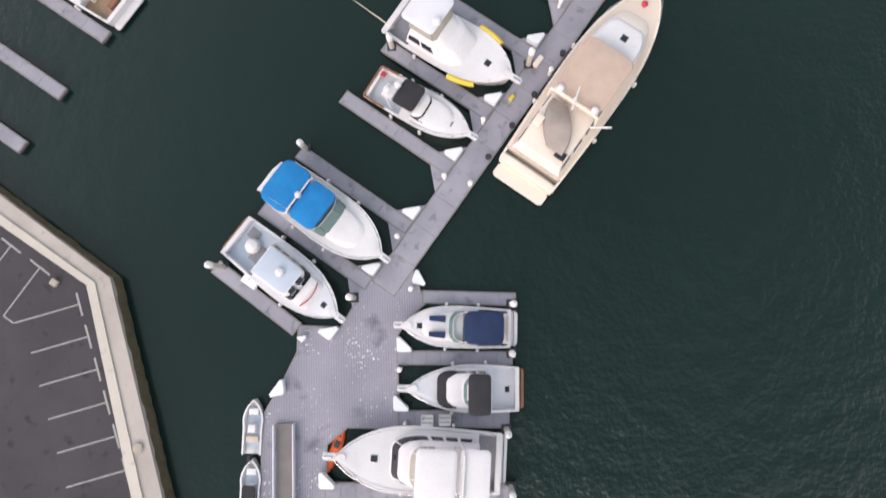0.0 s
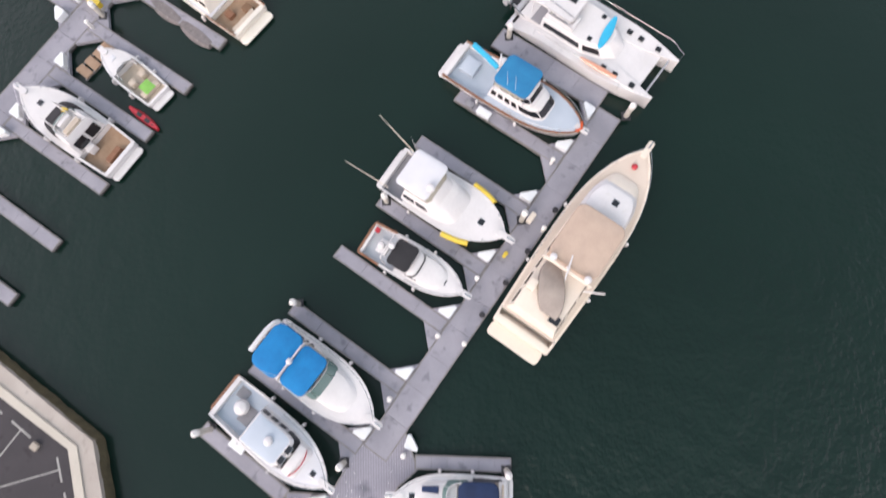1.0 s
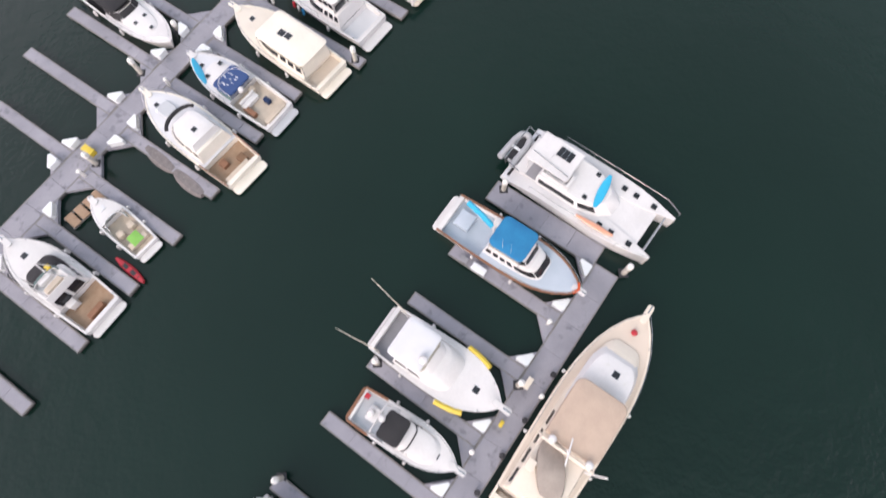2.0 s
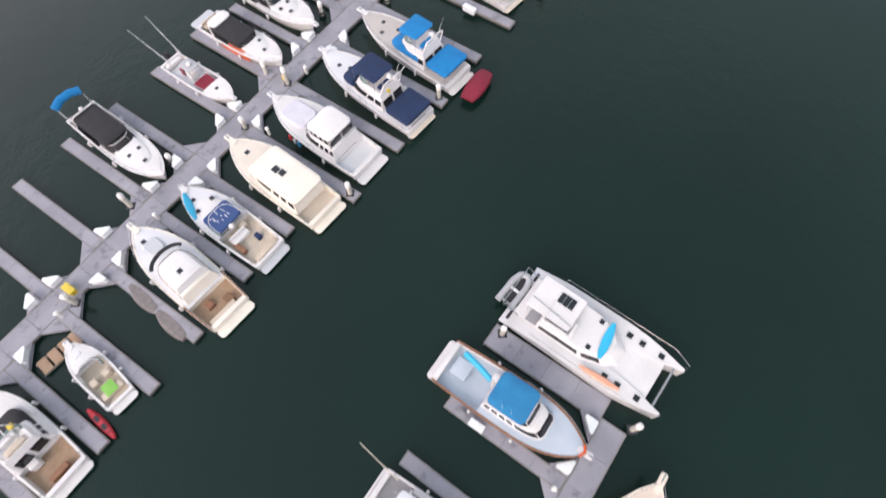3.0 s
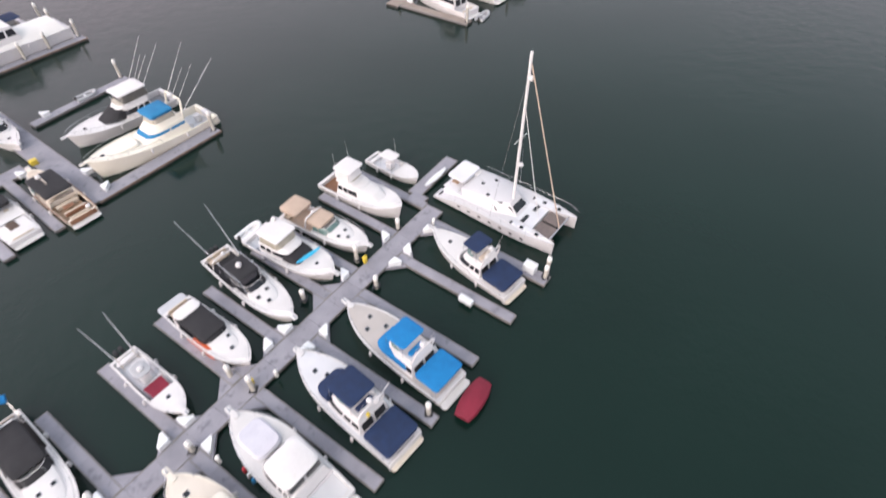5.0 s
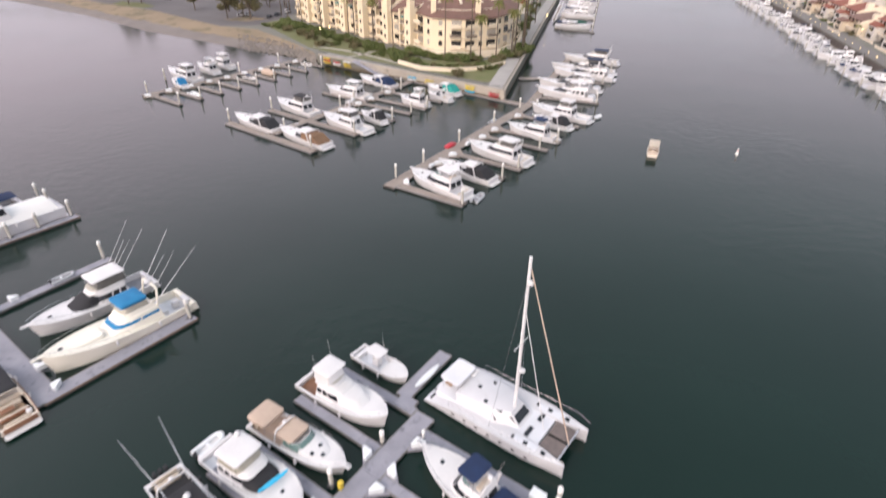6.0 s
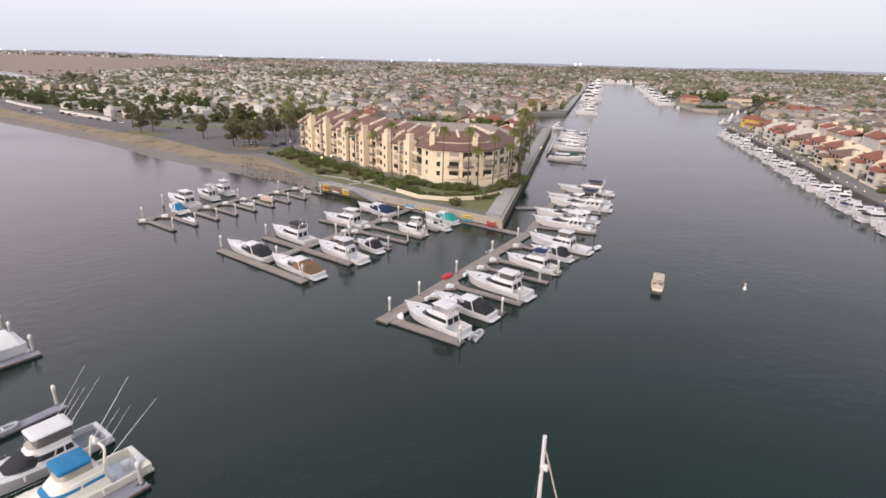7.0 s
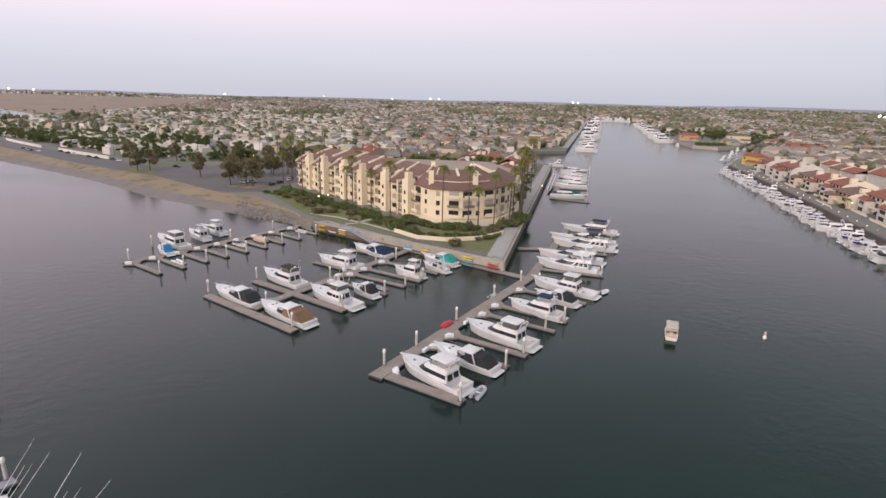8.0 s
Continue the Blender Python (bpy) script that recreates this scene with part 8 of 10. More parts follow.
# ---- land surfaces round the marina ----
GRASS = mat("lawn_grass", (0.115, 0.13, 0.045), (0.15, 0.145, 0.065), 0.25, 0.95, bump=0.6, fine=25, spots=((0.15, 0.13, 0.065), 0.63))
DRYGRASS = mat("dry_grass_bank", (0.27, 0.205, 0.135), (0.20, 0.155, 0.10), 0.06, 0.95, bump=0.5, fine=25, spots=((0.12, 0.105, 0.06), 0.56))
SAND = mat("grey_mud_beach", (0.20, 0.175, 0.16), (0.155, 0.135, 0.125), 0.1, 0.9, bump=0.5, fine=20)
MARSH = mat("brown_marsh_field", (0.27, 0.195, 0.15), (0.21, 0.16, 0.12), 0.012, 0.95, spots=((0.19, 0.155, 0.10), 0.6))
ROADGREY = mat("grey_road", (0.135, 0.125, 0.125), (0.11, 0.10, 0.10), 0.06, 0.95, bump=0.2, fine=40)
PROM = mat("promenade_concrete", (0.37, 0.35, 0.33), (0.31, 0.295, 0.28), 0.2, 0.9, bump=0.2, fine=25)
STUCCO = mat("warm_beige_stucco", (0.78, 0.665, 0.475), (0.72, 0.61, 0.43), 0.15, 0.9, bump=0.2, fine=40, spots=((0.64, 0.54, 0.38), 0.68))
STUCCOPALE = mat("pale_cream_stucco", (0.74, 0.65, 0.50), (0.68, 0.59, 0.45), 0.15, 0.9, bump=0.2, fine=40)
ROOFTILE = mat("red_brown_roof_tile", (0.19, 0.105, 0.08), (0.145, 0.082, 0.063), 0.3, 0.85, bump=0.6, fine=14, spots=((0.10, 0.055, 0.042), 0.62))
FLATROOF = mat("pale_flat_roof", (0.50, 0.45, 0.37), (0.42, 0.38, 0.32), 0.1, 0.9)
RAILMAT = mat("dark_balcony_rail", (0.20, 0.16, 0.12), None, 1.0, 0.6)
ROOMGLASS = mat("dark_room_window", (0.02, 0.02, 0.022), (0.05, 0.045, 0.04), 0.4, 0.12)
CURTAINED = mat("curtained_window", (0.42, 0.38, 0.32), (0.30, 0.28, 0.25), 0.5, 0.3)


def flat(name, outline, z, material, label, category, thick=0.5):
    bm = bmesh.new()
    top = [bm.verts.new((x, y, z)) for x, y in outline]
    low = [bm.verts.new((x, y, z - thick)) for x, y in outline]
    for tri in tessellate_polygon([[Vector((x, y, 0)) for x, y in outline]]):
        bm.faces.new([top[i] for i in tri])
    for i in range(len(top)):
        j = (i + 1) % len(top)
        bm.faces.new((top[i], top[j], low[j], low[i]))
    return tagged(link(name, bm, material, smooth=False), label, category, kind="structure")


Z = GROUND_Z
ribbon("promenade", [(89.0, 446.2), (24.6, 206.8), (-37.2, 251.9)], 5.2, Z + 0.08, 0.3, PROM, "grey concrete promenade behind the sea wall", "promenade")
flat("lawn", [(-44, 266), (-33, 256), (20.5, 216.5), (28.5, 221), (62, 345), (44, 330), (40, 262), (24, 247), (2, 246), (-10, 260), (-68, 330), (-76, 318)], Z + 0.03, GRASS, "green lawn between the promenade and the apartments", "lawn")
for pts, w in (([(-42.0, 268.0), (-30.0, 262.0), (-16.0, 250.0), (-4.0, 238.0)], 1.4), ([(-16, 262), (-22, 252), (-26, 250)], 1.2)):
    ribbon("garden_path", pts, w, Z + 0.10, 0.2, PAVE, "pale concrete garden path across the lawn", "path")
wall_run("garden_wall", [(-8.0, 240.2), (0.0, 231.5), (9.5, 229.0), (20.0, 231.5), (29.5, 240.0)], 0.35, Z - 0.2, Z + 1.0, STUCCOPALE, "low cream garden wall curving across the lawn", STUCCOPALE, "garden wall")
SH = SHORE[1:]
LO = [(-38.5, 251.2), (-49.0, 262.0), (-62.0, 267.5), (-83.0, 281.0), (-127.0, 309.0), (-160.0, 338.0), (-200.0, 368.0), (-278.0, 421.0), (-655.0, 690.0), (-1900.0, 1520.0)]
MID = [(-39.3, 254.5), (-49.0, 268.0), (-65.0, 281.5), (-87.0, 293.5), (-134.0, 328.0), (-168.0, 354.0), (-211.0, 387.0), (-292.0, 442.0), (-665.0, 705.0), (-1900.0, 1532.0)]
flat("car_park", [(-67, 345), (-76, 313), (-93, 309.5), (-141, 352.5), (-160, 366), (-172, 398), (-138, 399), (-117, 405), (-95, 424), (-62, 424), (-62, 400)], Z + 0.05, ROADGREY, "grey asphalt car park beside the apartments", "car park")
flat("shore_road", [(-160.5, 366.5), (-181, 378), (-233, 414), (-328, 489), (-700, 756), (-1900, 1561), (-1900, 1595), (-700, 792), (-361, 539), (-293, 483), (-209, 423), (-172.5, 398.5)], Z + 0.06, ROADGREY, "grey shore road following the bank", "road")
flat("verge", [(-173, 373), (-150, 360), (-146, 365), (-158, 378), (-172, 383)], Z + 0.14, GRASS, "small green verge beside the shore road", "lawn")
flat("verge", [(-96, 326), (-84, 322), (-76, 330), (-88, 336)], Z + 0.14, DRYGRASS, "dry planted island in the car park", "lawn")
flat("road_lawn", [(-172, 400), (-138, 401), (-117, 407), (-95, 426), (-62, 426), (-62, 432), (-98, 434), (-122, 414), (-172, 408)], Z + 0.07, GRASS, "green lawn strip along the far side of the road", "lawn")
flat("marsh_field", [(-575, 835), (-1500, 1490), (-4300, 3300), (-4300, 4300), (-1150, 3300), (-900, 2300), (-700, 1600), (-640, 1300)], Z + 0.08, MARSH, "wide brown marsh field beyond the houses", "field")
flat("marsh_pond", [(-680, 935), (-1250, 1380), (-1150, 1480), (-640, 985)], Z + 0.12, WATER, "pale sheet of water in the marsh", "pond")
WHITEWALL = mat("white_boundary_wall", (0.66, 0.63, 0.58), (0.56, 0.53, 0.48), 0.3, 0.9)
for pts in ([(-362, 540), (-330, 512), (-294, 484)], [(-271, 469), (-240, 446), (-209, 424)]):
    wall_run("boundary_wall", pts, 0.4, Z - 0.2, Z + 1.7, WHITEWALL, "long white boundary wall along the shore road", WHITEWALL, "wall")


def slope(name, low, z0, high, z1, material, label, category, ragged=0.0, seed=1):
    """A strip of sloping ground between two lines, finely divided, with an uneven edge."""
    rg = random.Random(seed)
    bm = bmesh.new()
    rows = []
    for i in range(len(low) - 1):
        n = max(2, int(math.dist(low[i], low[i + 1]) / 5)) if i < 7 else 6
        for k in range(n + (1 if i == len(low) - 2 else 0)):
            f = k / n
            a, c = Vector(low[i]).lerp(Vector(low[i + 1]), f), Vector(high[i]).lerp(Vector(high[i + 1]), f)
            a = a + (c - a).normalized() * rg.uniform(-ragged, ragged)
            m = a.lerp(c, rg.uniform(0.4, 0.6))
            rows.append([(a.x, a.y, z0), (m.x, m.y, z0 + (z1 - z0) * rg.uniform(0.45, 0.75)), (c.x, c.y, z1)])
    loft(rows, False, False, bm, closed=False)
    return tagged(link(name, bm, material), label, category, kind="structure")


slope("beach", LO, -0.25, MID, 1.75, SAND, "sloping grey mud beach at the water's edge", "beach", 0.6, 2)
slope("dry_bank", [(x + (c - x) * -0.12, y + (d - y) * -0.12) for (x, y), (c, d) in zip(MID, SH)], 1.62, SH, Z + 0.06, DRYGRASS, "dry golden grass bank along the shore", "grass bank", 1.2, 3)
rng = random.Random(8)
bm = bmesh.new()
STONE = mat("riprap_stone", (0.23, 0.205, 0.18), (0.15, 0.135, 0.12), 0.6, 0.95, bump=0.5)
for i in range(620):
    f = rng.random() ** 1.3 * 2.6
    k = min(int(f), 2)
    p = Vector(LO[k]).lerp(Vector(LO[k + 1]), f - k)
    q = Vector(MID[k]).lerp(Vector(MID[k + 1]), f - k)
    hh = rng.uniform(-0.1, 1.25)
    p = p.lerp(q, hh)
    made = bmesh.ops.create_icosphere(bm, subdivisions=1, radius=rng.uniform(0.25, 0.75))["verts"]
    bmesh.ops.transform(bm, matrix=pose(p.x, p.y, hh * 1.8, rng.random() * 180, rng.random() * 180, 0) @ Matrix.Diagonal((1, rng.uniform(0.6, 1), rng.uniform(0.5, 0.9), 1)), verts=made)
tagged(link("riprap", bm, STONE, smooth=False), "loose grey-brown boulders along the shore", "rocks", kind="stuff")
BANK = [(232, 472), (219.5, 428), (203, 365), (185.5, 306), (171.5, 262), (158, 215), (130, 100)]
BANKDARK = mat("dark_bank_wall", (0.12, 0.10, 0.085), (0.085, 0.07, 0.06), 0.3, 0.9)
ribbon("bank_walk", [(x + 1.2, y) for x, y in BANK], -6.5, Z + 0.06, 0.3, mat("dark_paving", (0.20, 0.185, 0.175), (0.15, 0.14, 0.13), 0.2, 0.9), "dark grey promenade along the opposite bank", "promenade")
wall_run("bank_wall", list(reversed([(x - 0.4, y) for x, y in BANK])), 1.0, -1.5, Z + 0.5, BANKDARK, "dark weathered retaining wall of the opposite bank")
wall_run("point_wall", [(305, 745), (293.6, 668), (311, 645), (342.4, 665.6), (400, 744)], 0.8, -1.5, Z + 0.25, SEAWALL, "pale rounded sea wall of the wooded point", SEAWALL)
ribbon("channel_walk", [(138.5, 601), (392.5, 1443)], -6, Z + 0.06, 0.3, PROM, "walkway along the upper channel", "promenade")


# ---- apartment block ----
def pane_on(parent, name, p, along, up, w, h, material, proud=0.05, depth=0.1):
    """An upright panel centred at p on a wall whose horizontal run is along."""
    out = Vector((along.y, -along.x))
    ob = part(name, box(0, 0, 0, w, depth, h), material, parent, smooth=False)
    ob.matrix_basis = pose(p[0] + out.x * proud, p[1] + out.y * proud, p[2], 0, 0, math.degrees(math.atan2(along.y, along.x)))
    return ob


condo = thing("apartment_block", Matrix.Identity(4), "large beige stucco apartment block with red tile roofs", "apartment building")
EAVE = 15.6
curve = [(-2.0, 264.0), (4.0, 254.5), (15.5, 251.5), (27.5, 257.0), (36.0, 272.0), (40.0, 292.0)]
foot_pts = curve + [(42.0, 318.0), (34.0, 344.0), (-40.0, 352.0), (-63.0, 335.0)]
part("wall", prism(foot_pts, Z - 0.5, EAVE), STUCCO, condo, smooth=False)
part("flat_roof", prism([(x * 0.985 + 0.0, 300 + (y - 300) * 0.97) for x, y in foot_pts], EAVE + 0.02, EAVE + 0.4), mat("brown_gravel_roof", (0.33, 0.27, 0.22), (0.27, 0.22, 0.18), 0.1, 0.95), condo, smooth=False)
cx, cy = 12.0, 292.0
pod = [(-3.5, 262.0), (3.0, 251.6), (15.8, 248.4), (29.5, 254.6), (38.4, 270.6), (42.6, 291.5)]
for (ax, ay), (bx, by) in zip(pod, pod[1:]):
    part("terrace_wall", prism([(ax, ay), (bx, by), (bx * 0.97 + cx * 0.03, by * 0.97 + cy * 0.03), (ax * 0.97 + cx * 0.03, ay * 0.97 + cy * 0.03)], Z - 0.3, 5.2, 0.0), STUCCOPALE, condo, smooth=False)
# rounded front with three storeys of windows and a sloping tiled roof
rim = [(x + (x - cx) * 0.02, y + (y - cy) * 0.02) for x, y in curve]
inn = [(x + (cx - x) * 0.26, y + (cy - y) * 0.26) for x, y in curve]
for i in range(len(curve) - 1):
    bm = bmesh.new()
    a, c, d, e = rim[i], rim[i + 1], inn[i + 1], inn[i]
    loft([[(*a, EAVE + 0.05), (*c, EAVE + 0.05), (*d, 19.2), (*e, 19.2)], [(*a, EAVE + 0.35), (*c, EAVE + 0.35), (*d, 19.5), (*e, 19.5)]], bm=bm)
    part("roof_slope", bm, ROOFTILE, condo, smooth=False)
    along = (Vector(curve[i + 1]) - Vector(curve[i])).normalized()
    ln = (Vector(curve[i + 1]) - Vector(curve[i])).length
    for fl in range(3):
        zc = 5.2 + 1.9 + fl * 3.5
        cols = 3 if ln > 12 else 2
        for k in range(cols):
            p = Vector(curve[i]).lerp(Vector(curve[i + 1]), (k + 0.5) / cols)
            wide = (i + k) % 2 == 0
            w = pane_on(condo, "window", (p.x, p.y, zc), along, None, 3.6 if wide else 1.4, 2.3 if wide else 1.7, ROOMGLASS if (i * 7 + k * 3 + fl) % 3 else CURTAINED)
            if wide:
                pane_on(condo, "balcony_slab", (p.x, p.y, zc - 1.25), along, None, 4.2, 0.3, STUCCOPALE, 0.9, 1.8)
                pane_on(condo, "balcony_rail", (p.x, p.y, zc - 0.55), along, None, 4.2, 1.0, RAILMAT if fl % 2 else STUCCOPALE, 1.75, 0.1)
            else:
                pane_on(condo, "window_surround", (p.x, p.y, zc - 0.9), along, None, 1.7, 0.16, STUCCOPALE, 0.09, 0.16)
for x, y in ((4.3, 258.0), (20.5, 257.5)):
    part("chimney", box(x, y, 18.6, 1.9, 1.5, 6.4, 0.0), STUCCO, condo, smooth=False)
# long stepped front with bays
p0, p1 = Vector((-2.0, 264.0)), Vector((-63.0, 335.0))
d = (p1 - p0).normalized()
o = Vector((-d.y, d.x))
o = o if o.y < 0 else -o
face = -d if Vector((-d.y, d.x)).dot(o) > 0 else d
span = (p1 - p0).length
BAYS = 6
bay = span / BAYS
for i in range(BAYS):
    s0 = p0 + d * (bay * i)
    fin = s0 + d * 1.6
    jut = 3.2 if i % 2 == 0 else 2.2
    q = [s0 + o * -0.5, s0 + o * jut, s0 + d * 3.6 + o * jut, s0 + d * 3.6 + o * -0.5]
    part("stair_tower", prism([(v.x, v.y) for v in q], Z - 0.3, 18.4 if i % 2 else 17.6), STUCCO, condo, smooth=False)
    q = [s0 + d * 0.3 + o * (jut - 2.6), s0 + d * 0.3 + o * (jut - 0.3), s0 + d * 2.4 + o * (jut - 0.3), s0 + d * 2.4 + o * (jut - 2.6)]
    part("chimney", prism([(v.x, v.y) for v in q], 17.0, 20.2), STUCCO, condo, smooth=False)
    # roof slope over the recessed balconies
    a, c = s0 + d * 3.6 + o * 1.0, s0 + d * bay + o * 1.0
    e, g = s0 + d * bay - o * 6.5, s0 + d * 3.6 - o * 6.5
    bm = loft([[(a.x, a.y, EAVE - 0.8), (c.x, c.y, EAVE - 0.8), (e.x, e.y, 18.6), (g.x, g.y, 18.6)], [(a.x, a.y, EAVE - 0.4), (c.x, c.y, EAVE - 0.4), (e.x, e.y, 19.0), (g.x, g.y, 19.0)]])
    part("roof_slope", bm, ROOFTILE, condo, smooth=False)
    q = [s0 + d * (bay - 0.5) + o * 1.1, s0 + d * bay + o * 1.1, s0 + d * bay - o * 6.5, s0 + d * (bay - 0.5) - o * 6.5]
    bm = loft([[(q[0].x, q[0].y, EAVE - 0.8), (q[1].x, q[1].y, EAVE - 0.8), (q[2].x, q[2].y, 18.6), (q[3].x, q[3].y, 18.6)], [(q[0].x, q[0].y, EAVE + 0.3), (q[1].x, q[1].y, EAVE + 0.3), (q[2].x, q[2].y, 19.8), (q[3].x, q[3].y, 19.8)]])
    part("parapet", bm, STUCCOPALE, condo, smooth=False)
    mid_wall = [s0 + d * 8.6 - o * 0.5, s0 + d * 8.6 + o * 1.4, s0 + d * 9.4 + o * 1.4, s0 + d * 9.4 - o * 0.5]
    part("fin_wall", prism([(v.x, v.y) for v in mid_wall], Z, 16.4), STUCCO, condo, smooth=False)
    for fl in range(3):
        zc = 5.0 + fl * 3.6
        for k, (u, w, m) in enumerate(((6.1, 3.8, ROOMGLASS), (11.9, 4.0, ROOMGLASS if fl != 1 else CURTAINED))):
            p = s0 + d * u
            pane_on(condo, "window", (p.x, p.y, zc + 0.4), face, None, w, 2.3, m)
            pane_on(condo, "balcony_slab", (p.x, p.y, zc - 0.95), face, None, 4.3, 0.35, STUCCOPALE, 0.8, 1.6)
            pane_on(condo, "balcony_rail", (p.x, p.y, zc - 0.2), face, None, 4.3, 1.05, STUCCO if (i + k) % 2 else RAILMAT, 1.55, 0.12)
            if fl == 2 and (i + k) % 3 == 0:
                pane_on(condo, "awning", (p.x, p.y, zc + 1.6), face, None, 3.4, 0.5, mat("teal_awning", (0.10, 0.26, 0.25), None, 1.0, 0.8), 0.9, 1.4)
        p = s0 + d * 1.8
        pane_on(condo, "window", (p.x, p.y, zc + 0.5), face, None, 0.9, 1.4, ROOMGLASS, jut + 0.05)
# flat walkway and second range of tiled roofs set back behind the front
RING = [(-63.0, 335.0), (-42.5, 311.0), (-22.0, 287.3), (-2.0, 264.0), (4.0, 254.5), (15.5, 251.5), (27.5, 257.0), (36.0, 272.0), (40.0, 292.0)]


def ring(dist):
    out = []
    for i, (x, y) in enumerate(RING):
        a, c = Vector(RING[max(i - 1, 0)]), Vector(RING[min(i + 1, len(RING) - 1)])
        v = (c - a).normalized()
        w = (Vector((11.0, 297.0)) - Vector((x, y))).normalized() if 3 <= i <= 8 else Vector((-v.y, v.x))
        out.append((x + w.x * dist, y + w.y * dist))
    return out


r0, r1, r2, r3 = ring(5.0), ring(10.5), ring(19.0), ring(21.0)
for i in range(len(RING) - 1):
    q = [r0[i], r0[i + 1], r1[i + 1], r1[i]]
    part("roof_walk", prism(q, EAVE + 0.3, 18.0), STUCCOPALE, condo, smooth=False)
    a, c, d2, e = r1[i], r1[i + 1], r2[i + 1], r2[i]
    bm = loft([[(*a, 17.7), (*c, 17.7), (*d2, 20.2), (*e, 20.2)], [(*a, 18.05), (*c, 18.05), (*d2, 20.6), (*e, 20.6)]])
    part("roof_slope", bm, ROOFTILE, condo, smooth=False)
    g, k2 = r3[i], r3[i + 1]
    bm = loft([[(*e, 20.2), (*d2, 20.2), (*k2, 16.0), (*g, 16.0)], [(*e, 20.6), (*d2, 20.6), (*k2, 16.4), (*g, 16.4)]])
    part("roof_back", bm, STUCCO, condo, smooth=False)
    cuts = (0.0, 0.5) if i not in (3, 4, 5, 6) else (0.0,)
    for f in cuts:
        A2, C2 = Vector(a).lerp(Vector(c), f), Vector(e).lerp(Vector(d2), f)
        t2 = (Vector(c) - Vector(a)).normalized() * 0.9
        bm = loft([[(A2.x, A2.y, 17.6), (A2.x + t2.x, A2.y + t2.y, 17.6), (C2.x + t2.x, C2.y + t2.y, 20.2), (C2.x, C2.y, 20.2)], [(A2.x, A2.y, 18.9), (A2.x + t2.x, A2.y + t2.y, 18.9), (C2.x + t2.x, C2.y + t2.y, 21.3), (C2.x, C2.y, 21.3)]])
        part("parapet", bm, STUCCOPALE, condo, smooth=False)
    if i % 3 == 0:
        part("chimney", box(e[0], e[1], 21.0, 1.8, 1.5, 2.6), STUCCO, condo, smooth=False)

# ---- trees ----
BARK = mat("grey_brown_bark", (0.13, 0.10, 0.075), (0.09, 0.07, 0.05), 2.0, 0.95, bump=0.5)
LEAF = island_mat("dark_green_leaves", [tuple(c * 1.4 for c in q) for q in [(0.11, 0.14, 0.045), (0.125, 0.155, 0.052), (0.145, 0.17, 0.062), (0.095, 0.125, 0.04), (0.17, 0.18, 0.075)]], 0.8, 0.45)
LEAFOLIVE = island_mat("olive_leaves", [tuple(c * 1.4 for c in q) for q in [(0.17, 0.15, 0.08), (0.15, 0.145, 0.07), (0.20, 0.165, 0.095), (0.13, 0.125, 0.06)]], 0.8, 0.455)
PALMLEAF = island_mat("palm_fronds", [tuple(c * 1.4 for c in q) for q in [(0.17, 0.18, 0.05), (0.20, 0.195, 0.06), (0.14, 0.155, 0.045), (0.22, 0.19, 0.075)]], 0.7, 0.45)


def leaf_mass(rng, lobes, count, size):
    """Many small folded leaves spread through a few lobes."""
    V, F = [], []
    for i in range(count):
        c, r = rng.choice(lobes)
        v = Vector((rng.gauss(0, 1), rng.gauss(0, 1), rng.gauss(0, 1))).normalized() * r * rng.random() ** 0.35
        p = Vector(c) + Vector((v.x, v.y, v.z * 0.75))
        a = Vector((rng.gauss(0, 1), rng.gauss(0, 1), rng.gauss(0, 0.5))).normalized()
        b = a.cross(Vector((rng.gauss(0, 1), rng.gauss(0, 1), rng.gauss(0, 1)))).normalized()
        s = size * rng.uniform(0.6, 1.4)
        k = len(V)
        V += [p - a * s, p + b * s * 0.55, p + a * s, p - b * s * 0.55 + Vector((0, 0, s * 0.2))]
        F += [(k, k + 1, k + 2), (k, k + 2, k + 3)]
    me = bpy.data.meshes.new("crown")
    me.from_pydata([tuple(v) for v in V], [], F)
    return me


def tree_proto(name, label, seed, h, spread, leaf, group, count=1300, bushy=0.35):
    rng = random.Random(seed)
    root = thing(name, pose(0, 0, Z), label, "tree", group)
    trunk = tube([(0, 0, -0.3), (0.1, 0.05, h * 0.25), (0.0, 0.1, h * 0.5), (0.1, 0.0, h * 0.75)], h * 0.028, 7, taper=0.35)
    lobes = []
    for i in range(7):
        a = i * 2.4 + rng.random()
        r = spread * rng.uniform(0.35, 0.75)
        z = h * rng.uniform(bushy * 0.7, 0.82)
        tip = (math.cos(a) * r, math.sin(a) * r, z)
        tube([(0, 0, h * rng.uniform(0.22, 0.45)), (tip[0] * 0.5, tip[1] * 0.5, z * 0.8), tip], h * 0.012, 5, bm=trunk, taper=0.4)
        lobes.append((tip, spread * rng.uniform(0.32, 0.55)))
    lobes.append(((0, 0, h * 0.85), spread * 0.45))
    part("trunk", trunk, BARK, root)
    me = leaf_mass(rng, lobes, count, 0.045 * h)
    me.materials.append(leaf)
    ob = new("crown", me)
    ob.parent = root
    return root


